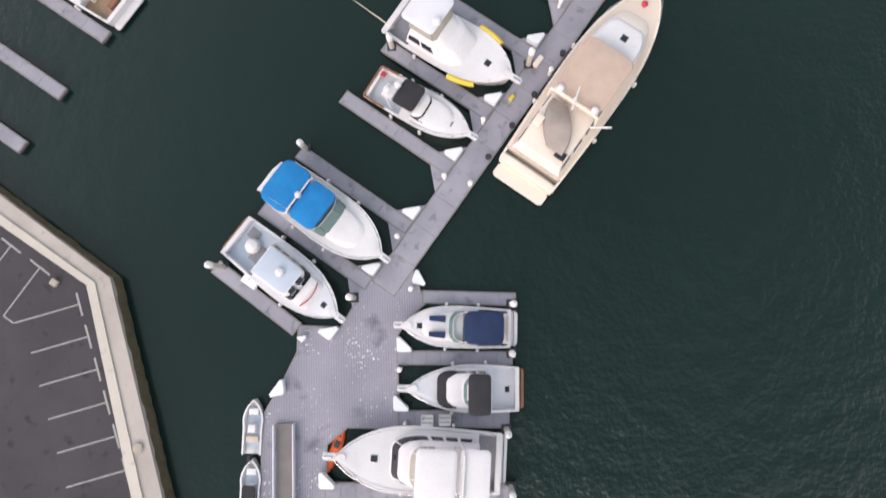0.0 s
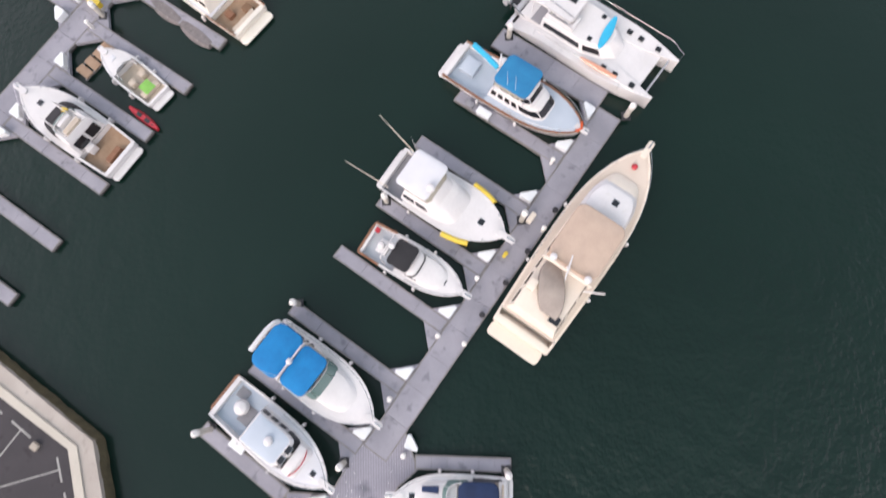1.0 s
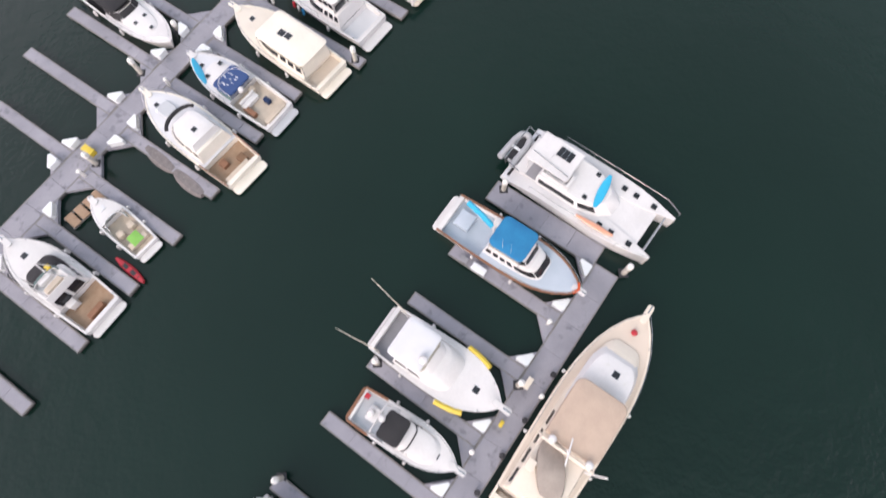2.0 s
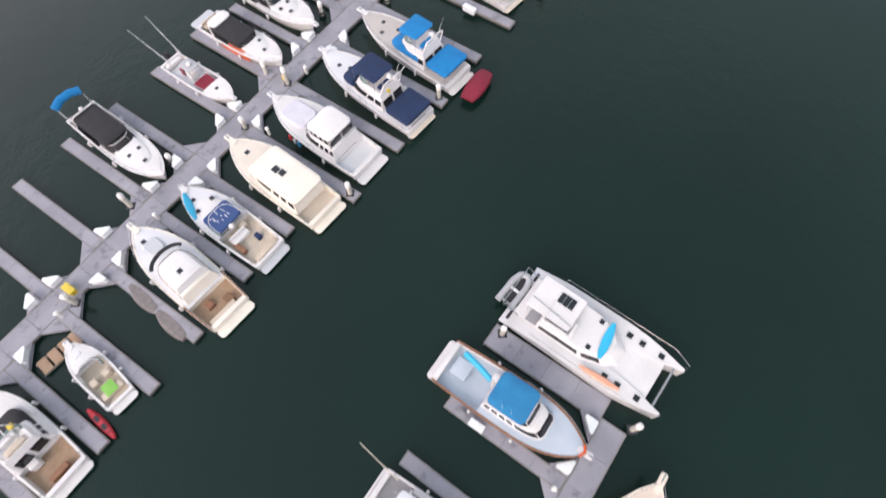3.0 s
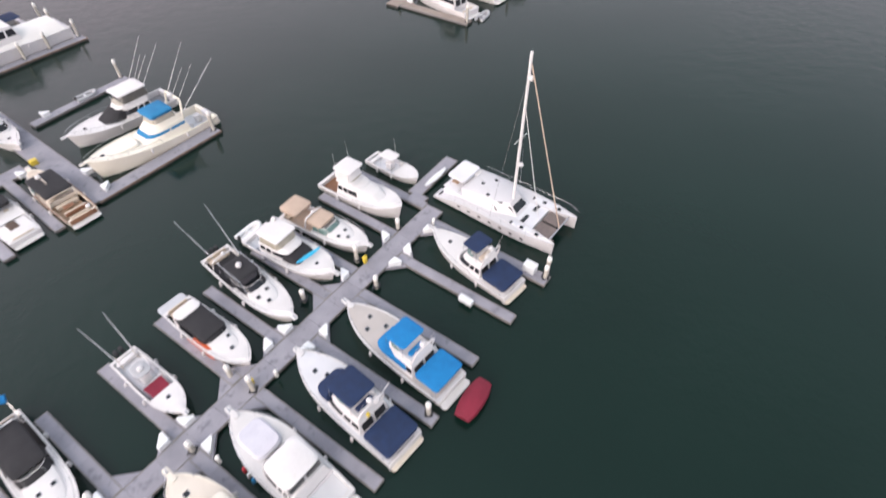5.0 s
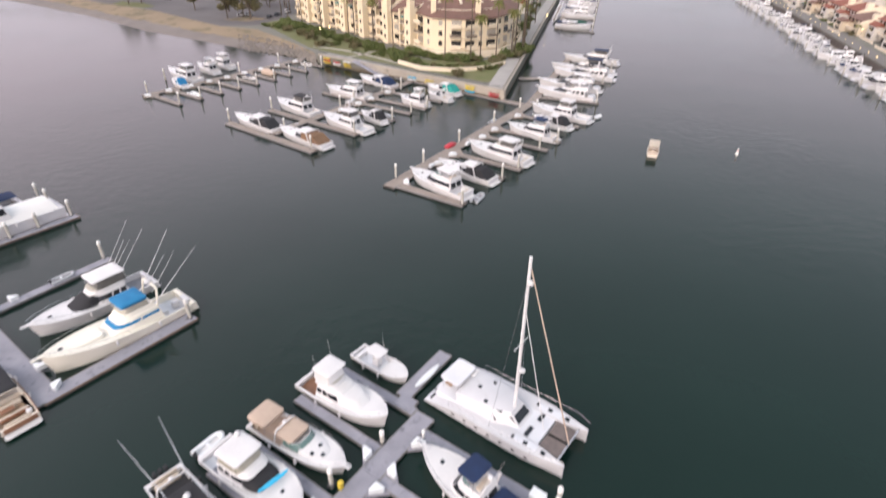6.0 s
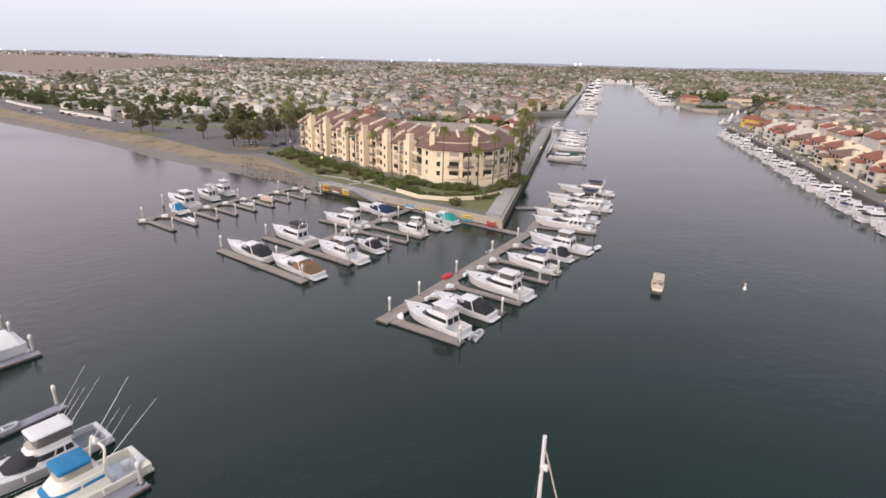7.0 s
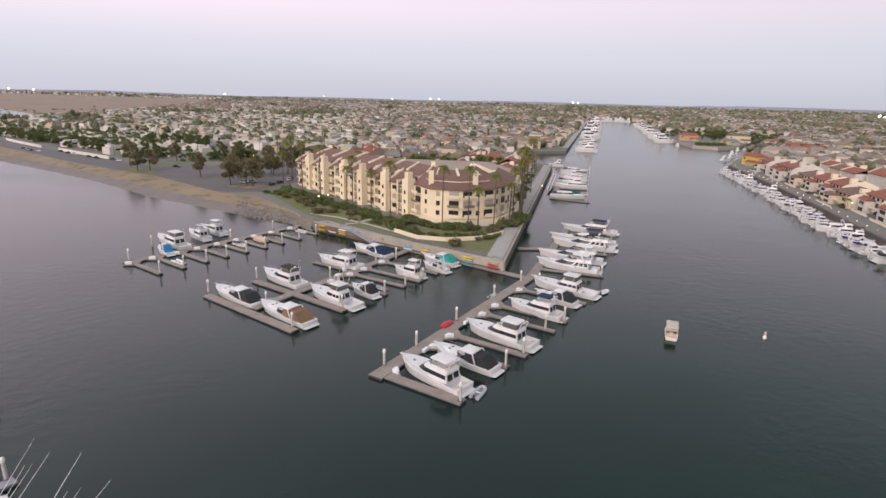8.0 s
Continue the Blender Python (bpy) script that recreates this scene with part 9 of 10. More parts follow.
def palm_proto(name, label, seed, h, group, fronds=26, reach=2.3):
    rng = random.Random(seed)
    root = thing(name, pose(0, 0, Z), label, "palm tree", group)
    bend = rng.uniform(-0.5, 0.5)
    part("trunk", tube([(0, 0, -0.3), (bend * 0.3, 0, h * 0.35), (bend * 0.7, 0.1, h * 0.7), (bend, 0.1, h)], 0.24, 7, taper=0.65, bm=lathe([(0.25, h - 1.2), (0.45, h - 0.6), (0.3, h - 0.1)], 8, at=(bend, 0.1, 0))), BARK, root)
    V, F = [], []
    for i in range(fronds):
        a, lift = i * 2.399, rng.uniform(-0.5, 1.0)
        u = Vector((math.cos(a), math.sin(a), 0))
        w = Vector((-u.y, u.x, 0))
        pts = []
        for k in range(6):
            t = k / 5
            pts.append(Vector((bend, 0.1, h)) + u * reach * t * (1 - 0.15 * abs(lift)) + Vector((0, 0, reach * (lift * t * 0.7 - 1.0 * t * t * 0.75))))
        for k in range(5):
            wd = 0.34 * math.sin(math.pi * (0.15 + 0.8 * k / 5))
            for sg in (1, -1):
                j = len(V)
                V += [pts[k], pts[k + 1], pts[k + 1] + w * sg * wd - Vector((0, 0, 0.18)), pts[k].lerp(pts[k + 1], 0.3) + w * sg * wd - Vector((0, 0, 0.18))]
                F += [(j, j + 1, j + 2), (j, j + 2, j + 3)]
    me = bpy.data.meshes.new("crown")
    me.from_pydata([tuple(v) for v in V], [], F)
    me.materials.append(PALMLEAF)
    ob = new("crown", me)
    ob.parent = root
    return root


def bush_proto(name, label, seed, r, leaf, group):
    rng = random.Random(seed)
    lobes = [((rng.uniform(-r, r) * 0.6, rng.uniform(-r, r) * 0.6, r * rng.uniform(0.2, 0.6)), r * rng.uniform(0.4, 0.7)) for i in range(6)]
    me = leaf_mass(rng, lobes, 420, r * 0.16)
    me.name = name
    me.materials.append(leaf)
    ob = new(name, me)
    ob.matrix_basis = pose(0, 0, Z)
    return tagged(ob, label, "bush", group)


rng = random.Random(17)
TREES = [tree_proto("broadleaf_tree", "dark green broadleaf tree with a dense uneven crown", 1, 11, 5.2, LEAF, "garden trees", 1500, 0.12),
         tree_proto("broadleaf_tree", "tall dark green tree with a rounded crown", 2, 14, 5.5, LEAF, "garden trees", 1500, 0.14),
         tree_proto("eucalyptus_tree", "olive-brown eucalyptus with an open crown", 3, 13, 5.0, LEAFOLIVE, "shore trees", 1000, 0.2)]
PALMS = [palm_proto("palm_tree", "tall slim palm with a small green crown", 4, 19.5, "palms", 30, 2.6), palm_proto("palm_tree", "slim palm with drooping fronds", 5, 16.0, "palms", 30, 2.6), palm_proto("palm_tree", "short palm with a full crown", 6, 9.5, "palms", 30, 3.0)]
BUSHES = [bush_proto("bush", "rounded dark green bush in the garden", 7, 1.8, LEAF, "garden bushes"), bush_proto("bush", "loose olive bush in the garden", 9, 1.5, LEAFOLIVE, "garden bushes")]
first = {id(o): True for o in TREES + PALMS + BUSHES}


def plant(proto, x, y, s=1.0):
    m = pose(x, y, Z, 0, 0, rng.uniform(0, 360)) @ Matrix.Diagonal((s, s, s * rng.uniform(0.9, 1.12), 1))
    if first.pop(id(proto), None):
        proto.matrix_basis = m
    else:
        copy_thing(proto, m)


# palms round the apartment front and along the promenade
for x, y, k in ((8.5, 247.5, 0), (17.5, 244.5, 0), (21.0, 245.5, 1), (35.0, 258.0, 0), (38.5, 262.0, 0), (40.0, 268.0, 0), (40.5, 276.0, 1), (42.0, 284.0, 0), (43.0, 291.0, 0), (44.5, 300.0, 1), (49.0, 312.0, 0), (54.0, 328.0, 0), (-11.0, 262.5, 0), (-20.0, 278.0, 1), (-28.0, 282.0, 0), (-32.0, 292.0, 1), (-46.0, 306.0, 0), (-58.0, 322.0, 0), (-68.0, 336.0, 0), (-72.0, 340.0, 1), (-70.0, 350.0, 0), (33.0, 252.0, 1), (27.0, 249.0, 0)):
    plant(PALMS[k], x, y, rng.uniform(0.9, 1.12))
for i in range(9):
    f = i / 8
    plant(PALMS[i % 3], 41 + 36 * f + rng.uniform(-4, 3), 300 + 135 * f + rng.uniform(-3, 3), rng.uniform(0.5, 0.8))
# shrubs below the apartments
for i in range(150):
    f = rng.random()
    if i < 90:
        p = Vector((-3, 252)).lerp(Vector((-68, 327)), f) + Vector((-0.766, -0.643)) * rng.uniform(0.5, 6.5)
    else:
        a = radians(196 + 160 * f)
        p = Vector((17, 269)) + Vector((math.cos(a) * rng.uniform(21, 25), math.sin(a) * rng.uniform(21.5, 25)))
    plant(BUSHES[0 if rng.random() < 0.7 else 1], p.x, p.y, rng.uniform(0.6, 1.35))
for i in range(30):
    f = rng.random()
    plant(BUSHES[i % 2], 40.0 + 33.9 * f - rng.uniform(8.5, 11.5) * (0.35 + 0.65 * f), 264 + 126 * f, rng.uniform(0.5, 1.1))
for i in range(70):
    a = radians(188 + 112 * rng.random())
    r = rng.uniform(27, 33)
    p = Vector((15, 264)) + Vector((math.cos(a) * r * 0.92, math.sin(a) * r))
    plant(BUSHES[0 if rng.random() < 0.45 else 1], p.x, p.y, rng.uniform(0.35, 0.95))
for i in range(36):
    f = rng.random()
    p = Vector((-12, 246)).lerp(Vector((-70, 312)), f) + Vector((-0.766, -0.643)) * rng.uniform(-5, 3)
    plant(BUSHES[i % 2], p.x, p.y, rng.uniform(0.3, 0.9))
for x, y in ((12.5, 224.5), (26, 240), (34, 252), (-52, 290), (-40, 268), (-47, 283), (-60, 300)):
    plant(BUSHES[1], x, y, 1.6)
# thick belt of trees across the road and behind the apartments
for i in range(42):
    f = rng.random()
    p = Vector((-168, 410)).lerp(Vector((-100, 430)), f * 2) if f < 0.5 else Vector((-100, 432)).lerp(Vector((-58, 428)), f * 2 - 1)
    plant(TREES[(0, 1, 1, 2)[i % 4]], p.x + rng.uniform(-3, 3), p.y + rng.uniform(2, 24), rng.uniform(0.6, 0.95))
for i in range(44):
    plant(TREES[i % 2], rng.uniform(-66, 48), rng.uniform(368, 402), rng.uniform(1.0, 1.4))
for i in range(22):
    plant(TREES[i % 2], rng.uniform(-246, -178), rng.uniform(508, 545), rng.uniform(0.85, 1.2))
for x, y in ((-96, 331), (-89, 334), (-84, 328), (-102, 352), (-92, 362), (-85, 368), (-88, 374), (-78, 372), (-121, 356), (-158, 376), (-178, 392), (-163, 372)):
    plant(TREES[2], x, y, rng.uniform(0.85, 1.15))
for i in range(20):
    plant(PALMS[i % 3], rng.uniform(-96, -62), rng.uniform(386, 440), rng.uniform(0.7, 0.95))
# gardens among the white terraces: too many to count
bm = bmesh.new()
for i in range(640):
    f = rng.random()
    u = rng.random() ** 1.5 if i % 2 else rng.uniform(0.0, 0.06)
    proto = PALMS[i % 3] if i % 3 == 0 else TREES[rng.choice((0, 0, 1, 2))]
    x, y = -192 - 230 * f + rng.uniform(-6, 14) + 30 * u * 4.4, 431 + 165 * f + u * 158
    k = rng.uniform(0.5, 0.75) if i % 3 == 0 else rng.uniform(0.32, 0.62)
    m = pose(x, y, Z, 0, 0, rng.uniform(0, 360)) @ Matrix.Diagonal((k, k, k * rng.uniform(0.85, 1.1), 1))
    for ch in proto.children:
        if ch.name.startswith("crown"):
            tmp = ch.data.copy()
            tmp.transform(m)
            bm.from_mesh(tmp)
            bpy.data.meshes.remove(tmp)
        elif i % 3 == 0:
            tube([m @ Vector((0, 0, 0)), m @ Vector((0, 0, 15.0 if i % 9 != 6 else 9.0))], 0.13, 4, bm=bm)
garden = bpy.data.meshes.new("garden_trees")
bm.to_mesh(garden)
bm.free()
garden.materials.append(island_mat("garden_foliage", [tuple(c * 1.4 for c in q) for q in [(0.12, 0.15, 0.055), (0.15, 0.165, 0.065), (0.10, 0.13, 0.045), (0.18, 0.17, 0.085), (0.09, 0.115, 0.042)]], 0.8, 0.45))
tagged(new("garden_trees", garden), "dense green trees and palms between the white terraces", "trees", kind="stuff")


# ---- houses near enough to tell apart ----
WALLS = [mat("white_stucco", (0.60, 0.565, 0.51), (0.52, 0.49, 0.44), 0.3, 0.9), mat("cream_stucco", (0.60, 0.51, 0.38), (0.53, 0.45, 0.34), 0.3, 0.9), mat("sand_stucco", (0.47, 0.38, 0.28), (0.40, 0.33, 0.25), 0.3, 0.9)]
ROOFS = [mat("red_tile", (0.27, 0.095, 0.06), (0.20, 0.07, 0.048), 0.5, 0.85, bump=0.5), mat("brown_tile", (0.17, 0.12, 0.09), (0.13, 0.09, 0.07), 0.5, 0.85, bump=0.5), mat("grey_shingle", (0.20, 0.19, 0.18), (0.15, 0.145, 0.14), 0.5, 0.9, bump=0.5)]


def gable(root, x0, x1, y0, y1, z0, z1, roof, wall, hip=0.0, over=0.5, name="roof"):
    """A ridged roof along x; hip pulls the ridge ends in."""
    ym = (y0 + y1) / 2
    rx0, rx1 = x0 + hip, x1 - hip
    o = over
    low = [(x0 - o, y0 - o, z0), (x1 + o, y0 - o, z0), (x1 + o, y1 + o, z0), (x0 - o, y1 + o, z0)]
    k = o if hip == 0 else 0
    bm = bmesh.new()
    v = [bm.verts.new(p) for p in low + [(rx0 - k, ym, z1), (rx1 + k, ym, z1)]]
    w = [bm.verts.new((p[0], p[1], p[2] - 0.22)) for p in low]
    for f in ((0, 1, 5, 4), (2, 3, 4, 5), (1, 2, 5), (3, 0, 4)):
        bm.faces.new([v[i] for i in f])
    for i in range(4):
        j = (i + 1) % 4
        bm.faces.new((v[i], v[j], w[j], w[i]))
    bm.faces.new(list(reversed(w)))
    return part(name, bm, roof, root, smooth=False)


def house_proto(seed, wall, roof, label, group="houses", w=14.0, dp=11.0, h=5.6, hip=3.0):
    rng = random.Random(seed)
    root = thing("house", pose(0, 0, Z), label, "house", group)
    part("wall", box(0, 0, h / 2 - 0.2, w, dp, h + 0.4), wall, root, smooth=False)
    gable(root, -w / 2, w / 2, -dp / 2, dp / 2, h, h + 2.6, roof, wall, hip)
    part("garage_wing", box(w * 0.28, -dp / 2 - 2.4, 1.4, w * 0.42, 5.0, 3.2), wall, root, smooth=False)
    gable(root, w * 0.07, w * 0.49, -dp / 2 - 5.0, -dp / 2 + 0.2, 3.0, 4.4, roof, wall, 0.0, 0.35, "wing_roof")
    part("garage_door", box(w * 0.28, -dp / 2 - 4.93, 1.2, 4.4, 0.1, 2.3), CURTAINED, root, smooth=False)
    part("chimney", box(-w * 0.30, 1.0, h + 1.9, 1.1, 0.9, 3.2), wall, root, smooth=False)
    for k in range(1):
        part("window", box(-w * 0.34 + k * w * 0.24, -dp / 2 - 0.03, h * 0.72, 1.7, 0.1, 1.3), ROOMGLASS, root, smooth=False)
        part("side_window", box(-w / 2 - 0.03, -2 + 4 * k, h * 0.6, 0.1, 1.4, 1.3), ROOMGLASS, root, smooth=False)
    return root


def flat_proto(seed, label, wall):
    root = thing("terrace_house", pose(0, 0, Z), label, "house", "white terraces")
    part("wall", box(0, 0, 3.0, 22, 11, 6.4), wall, root, smooth=False)
    part("upper_storey", box(-4, 1, 7.2, 11, 8, 2.4), wall, root, smooth=False)
    for x in (-8, 8):
        part("chimney", box(x, 2.5, 8.0, 1.6, 1.4, 4.0), wall, root, smooth=False)
    part("roof_deck", box(0, 0, 6.25, 21, 10, 0.16), FLATROOF, root, smooth=False)
    for i in range(3):
        part("window", box(-6.5 + 6.5 * i, -5.53, 4.4, 2.4, 0.1, 1.6), CURTAINED if i % 2 else ROOMGLASS, root, smooth=False)
    part("balcony", box(2.0, -6.1, 3.3, 7.0, 1.2, 1.0), wall, root, smooth=False)
    return root


def town_proto(seed, label, wall, front, roof):
    """A three-storey waterside house: tile roof falling to the water, stepped balconies, tall party wall."""
    root = thing("town_house", pose(0, 0, Z), label, "house", "waterside town houses")
    W = 17.0
    part("wall", box(0, 1, 4.3, W, 15, 9.0), wall, root, smooth=False)
    end = [(-8.0, -0.2), (-8.0, 7.4), (-5.5, 9.6), (2.5, 12.4), (9.0, 9.6), (9.0, -0.2)]
    part("party_wall", loft([[(x, y, z) for y, z in end] for x in (W / 2, W / 2 + 0.7)]), front, root, smooth=False)
    bm = loft([[(-W / 2 - 0.3, -7.6, 8.7), (W / 2 + 0.0, -7.6, 8.7), (W / 2, 2.5, 11.7), (-W / 2 - 0.3, 2.5, 11.7)], [(-W / 2 - 0.3, -7.6, 9.0), (W / 2, -7.6, 9.0), (W / 2, 2.5, 12.0), (-W / 2 - 0.3, 2.5, 12.0)]])
    part("roof_slope", bm, roof, root, smooth=False)
    bm = loft([[(-W / 2 - 0.3, 2.5, 11.7), (W / 2, 2.5, 11.7), (W / 2, 9.2, 8.7), (-W / 2 - 0.3, 9.2, 8.7)], [(-W / 2 - 0.3, 2.5, 12.0), (W / 2, 2.5, 12.0), (W / 2, 9.2, 9.0), (-W / 2 - 0.3, 9.2, 9.0)]])
    part("roof_back", bm, roof, root, smooth=False)
    part("front_wing", box(-4.2, -8.4, 3.1, 7.6, 4.6, 6.6), wall, root, smooth=False)
    gable(root, -8.0, -0.4, -10.7, -6.2, 6.4, 8.0, roof, wall, 0.0, 0.3, "wing_roof")
    part("chimney", box(6.6, -1.6, 11.6, 2.3, 3.0, 3.4), front, root, smooth=False)
    for zz in (1.5, 4.6):
        part("window", box(-4.2, -10.73, zz + 0.2, 4.4, 0.1, 1.7), ROOMGLASS, root, smooth=False)
    for x in (1.9, 6.2):
        part("terrace_door", box(x, -6.53, 4.6, 2.8, 0.1, 2.2), ROOMGLASS, root, smooth=False)
        part("patio_door", box(x, -6.53, 1.3, 2.8, 0.1, 2.3), ROOMGLASS, root, smooth=False)
    for x in (-6.2, -2.2, 1.9, 6.2):
        part("window", box(x, -6.53, 7.6, 1.7, 0.1, 1.4), ROOMGLASS, root, smooth=False)
    part("side_window", box(W / 2 + 0.73, -3.5, 6.6, 0.1, 1.2, 1.4), ROOMGLASS, root, smooth=False)
    part("balcony_slab", box(4.2, -7.9, 3.3, 8.0, 2.8, 0.25), wall, root, smooth=False)
    part("balcony_rail", box(4.2, -9.25, 3.9, 8.0, 0.12, 1.0), front, root, smooth=False)
    part("patio_wall", box(0.0, -13.0, 0.45, 16.0, 0.3, 1.2), front, root, smooth=False)
    part("awning", loft([[(2.8, -7.0, 2.9), (6.0, -7.0, 2.9), (6.0, -9.4, 2.3), (2.8, -9.4, 2.3)], [(2.8, -7.0, 3.0), (6.0, -7.0, 3.0), (6.0, -9.4, 2.42), (2.8, -9.4, 2.42)]]), BLUE if seed == 2 else front, root, smooth=False)
    return root


HOUSES = [house_proto(1, WALLS[0], ROOFS[0], "white stucco house with a red tile roof"), house_proto(2, WALLS[1], ROOFS[1], "cream stucco house with a brown tile roof", w=15, hip=0.0), house_proto(3, WALLS[2], ROOFS[2], "sand-coloured house with a grey shingle roof", w=13, dp=12), house_proto(4, WALLS[0], ROOFS[1], "white house with a brown hipped roof", w=16, dp=10, h=6.0)]
FLATS = [flat_proto(1, "white flat-roofed terrace with tall chimneys", WALLS[0]), flat_proto(2, "pale grey flat-roofed terrace with tall chimneys", mat("pale_grey_stucco", (0.56, 0.535, 0.49), (0.48, 0.46, 0.42), 0.3, 0.9))]
TOWN = [town_proto(1, "white waterside town house with a red tile roof", WALLS[0], STUCCOPALE, ROOFS[0]), town_proto(2, "white town house with a blue awning and red roof", WALLS[0], WALLS[0], ROOFS[0]), town_proto(3, "cream town house with a brown-red tile roof", WALLS[1], STUCCOPALE, ROOFTILE)]
first.update({id(o): True for o in HOUSES + FLATS + TOWN})


def settle(proto, x, y, ang, s=(1, 1, 1)):
    m = pose(x, y, Z, 0, 0, ang) @ Matrix.Diagonal((*s, 1))
    if first.pop(id(proto), None):
        proto.matrix_basis = m
    else:
        copy_thing(proto, m)


# waterside town houses of the opposite bank, three rows deep
bank = [Vector(p) for p in reversed(BANK)]
for row in range(2):
    for k, (a, c) in enumerate(zip(bank, bank[1:])):
        if k == 0:
            continue
        v = (c - a).normalized()
        n = Vector((v.y, -v.x))
        cnt = max(1, round((c - a).length / (19.5 if row == 0 else 22)))
        for i in range(cnt):
            if k == len(bank) - 2 and i == cnt - 1:
                continue
            q = a.lerp(c, (i + 0.5) / cnt) + n * (21.5 + row * 36 + rng.uniform(-2.0, 2.0))
            settle(TOWN[rng.choice((0, 0, 1, 2))], q.x, q.y, math.degrees(math.atan2(n.y, n.x)) - 90 + (180 if row == 1 else 0), (rng.uniform(0.98, 1.08), rng.uniform(0.9, 1.1), rng.uniform(0.80, 1.04)))
for i in range(26):
    a, c = bank[1 + i % 5], bank[2 + i % 5]
    q = a.lerp(c, rng.random()) + Vector((0.96, -0.25)) * rng.choice((9.5, 38, 41))
    plant(BUSHES[i % 2] if i % 3 else PALMS[2], q.x, q.y, rng.uniform(0.5, 0.9))
YELLOWST, OCHRE = mat("yellow_stucco", (0.60, 0.42, 0.10), (0.53, 0.37, 0.09), 0.3, 0.9), mat("ochre_stucco", (0.47, 0.30, 0.19), (0.40, 0.26, 0.165), 0.3, 0.9)
yellow = house_proto(8, YELLOWST, ROOFS[0], "bright yellow stucco house with a red tile roof", w=15, dp=10, h=6.8)
yellow.matrix_basis = pose(256, 482, Z, 0, 0, -75)
orange = house_proto(9, OCHRE, ROOFS[0], "ochre stucco building with a red roof", w=36, dp=18, h=8)
orange.matrix_basis = pose(366, 590, Z, 0, 0, -50)
for x, y, w, lab, wl, rf, hh in ((329, 756, 22, "terracotta waterside building with a red roof on the point", OCHRE, ROOFS[0], 7), (352, 700, 18, "grey-roofed pavilion on the wooded point", WALLS[2], ROOFS[2], 4.5), (388, 748, 26, "cream villa with arches beside the inlet", WALLS[1], ROOFS[1], 8), (440, 560, 40, "cream building with a low flat roof line", WALLS[1], ROOFS[1], 8)):
    ob = house_proto(int(x), wl, rf, lab, w=w, dp=14, h=hh)
    ob.matrix_basis = pose(x, y, Z, 0, 0, -20)
for i in range(60):
    plant(TREES[i % 2], rng.uniform(330, 470), rng.uniform(760, 880), rng.uniform(0.8, 1.3))
for i in range(14):
    plant(BUSHES[0], rng.uniform(302, 340), rng.uniform(665, 690) + 8, rng.uniform(0.9, 1.8))
# white terraces west of the apartments
for r in range(5):
    for i in range(8):
        f = (i + 0.35 * r) / 8
        settle(FLATS[i % 2], -196 - 225 * f + r * 30 + rng.uniform(-7, 7), 448 + 160 * f + r * 36 + rng.uniform(-5, 5), -36 + rng.choice((0, 0, 90)), (rng.uniform(0.9, 1.35), 1, rng.uniform(0.62, 0.85)))
# red-roofed houses behind the promenade
for i in range(5):
    for r in range(2):
        y = 366 + i * 17.6 + r * 6
        settle(TOWN[(i + r) % 2], 24.6 + (y - 206.8) * 0.269 - 20 - r * 27, y, 75, (0.96, 0.85, rng.uniform(0.8, 0.95)))


# ---- the wide suburb beyond: joined masses ----
def inside(poly, x, y):
    hit = False
    for i in range(len(poly)):
        (ax, ay), (bx, by) = poly[i - 1], poly[i]
        if (ay > y) != (by > y) and x < (bx - ax) * (y - ay) / (by - ay) + ax:
            hit = not hit
    return hit


LAND = ground_outline
KEEP = [[(-560, 815), (-1500, 1470), (-4400, 3200), (-4400, 4400), (-1150, 3350), (-880, 2300), (-680, 1600), (-620, 1300)], [(-800, 800), (-328, 480), (-130, 340), (-40, 240), (30, 200), (62, 345), (110, 470), (110, 500), (48, 405), (-60, 430), (-100, 470), (-180, 560), (-300, 680), (-480, 700)], [(100, 120), (400, 0), (300, 250), (330, 440), (290, 470), (232, 490)], [(290, 640), (345, 660), (470, 880), (330, 880), (300, 740)]]
rng = random.Random(33)
spots, greens = [], []
y = 395.0
while y < 4300:
    grow = 1 + max(0, y - 800) / 1700
    dx = 15.0 * grow
    dy = 19.0 * grow
    x = -0.95 * y - 60
    while x < 0.98 * y + 60:
        px, py = x + rng.uniform(-4, 4) * grow, y + rng.uniform(-4, 4) * grow
        if all(inside(LAND, px + ox, py + oy) for ox, oy in ((0, 0), (9, 9), (-9, 9), (9, -9), (-9, -9))) and not any(inside(k, px, py) for k in KEEP):
            wood = noise.noise((px * 0.0055, py * 0.0045, 3.0)) + 0.35 * noise.noise((px * 0.02, py * 0.02, 7.0))
            if rng.random() < (0.6 if wood > (0.16 if px > 180 else 0.30) else 0.94):
                spots.append((px, py, grow))
            for _ in range(3 if wood > (0.16 if px > 180 else 0.30) else 2 if rng.random() < 0.45 else 1):
                greens.append((px + rng.uniform(-11, 11) * grow, py + rng.uniform(-12, 12) * grow, grow, rng.uniform(1.0, 1.6) if wood > (0.16 if px > 180 else 0.30) else rng.uniform(0.7, 1.15)))
        x += dx
    y += dy
spots_near = [s for s in spots if s[1] < 640 and abs(s[0]) < 420][:44]
for i, (x, y, g) in enumerate(spots_near):
    settle(HOUSES[i % 4], x, y, rng.choice((-15, 75, 165, 255)) + rng.uniform(-4, 4), (0.95, 0.95, rng.uniform(0.9, 1.15)))
chosen = set(spots_near)
rest = [s for s in spots if s not in chosen]

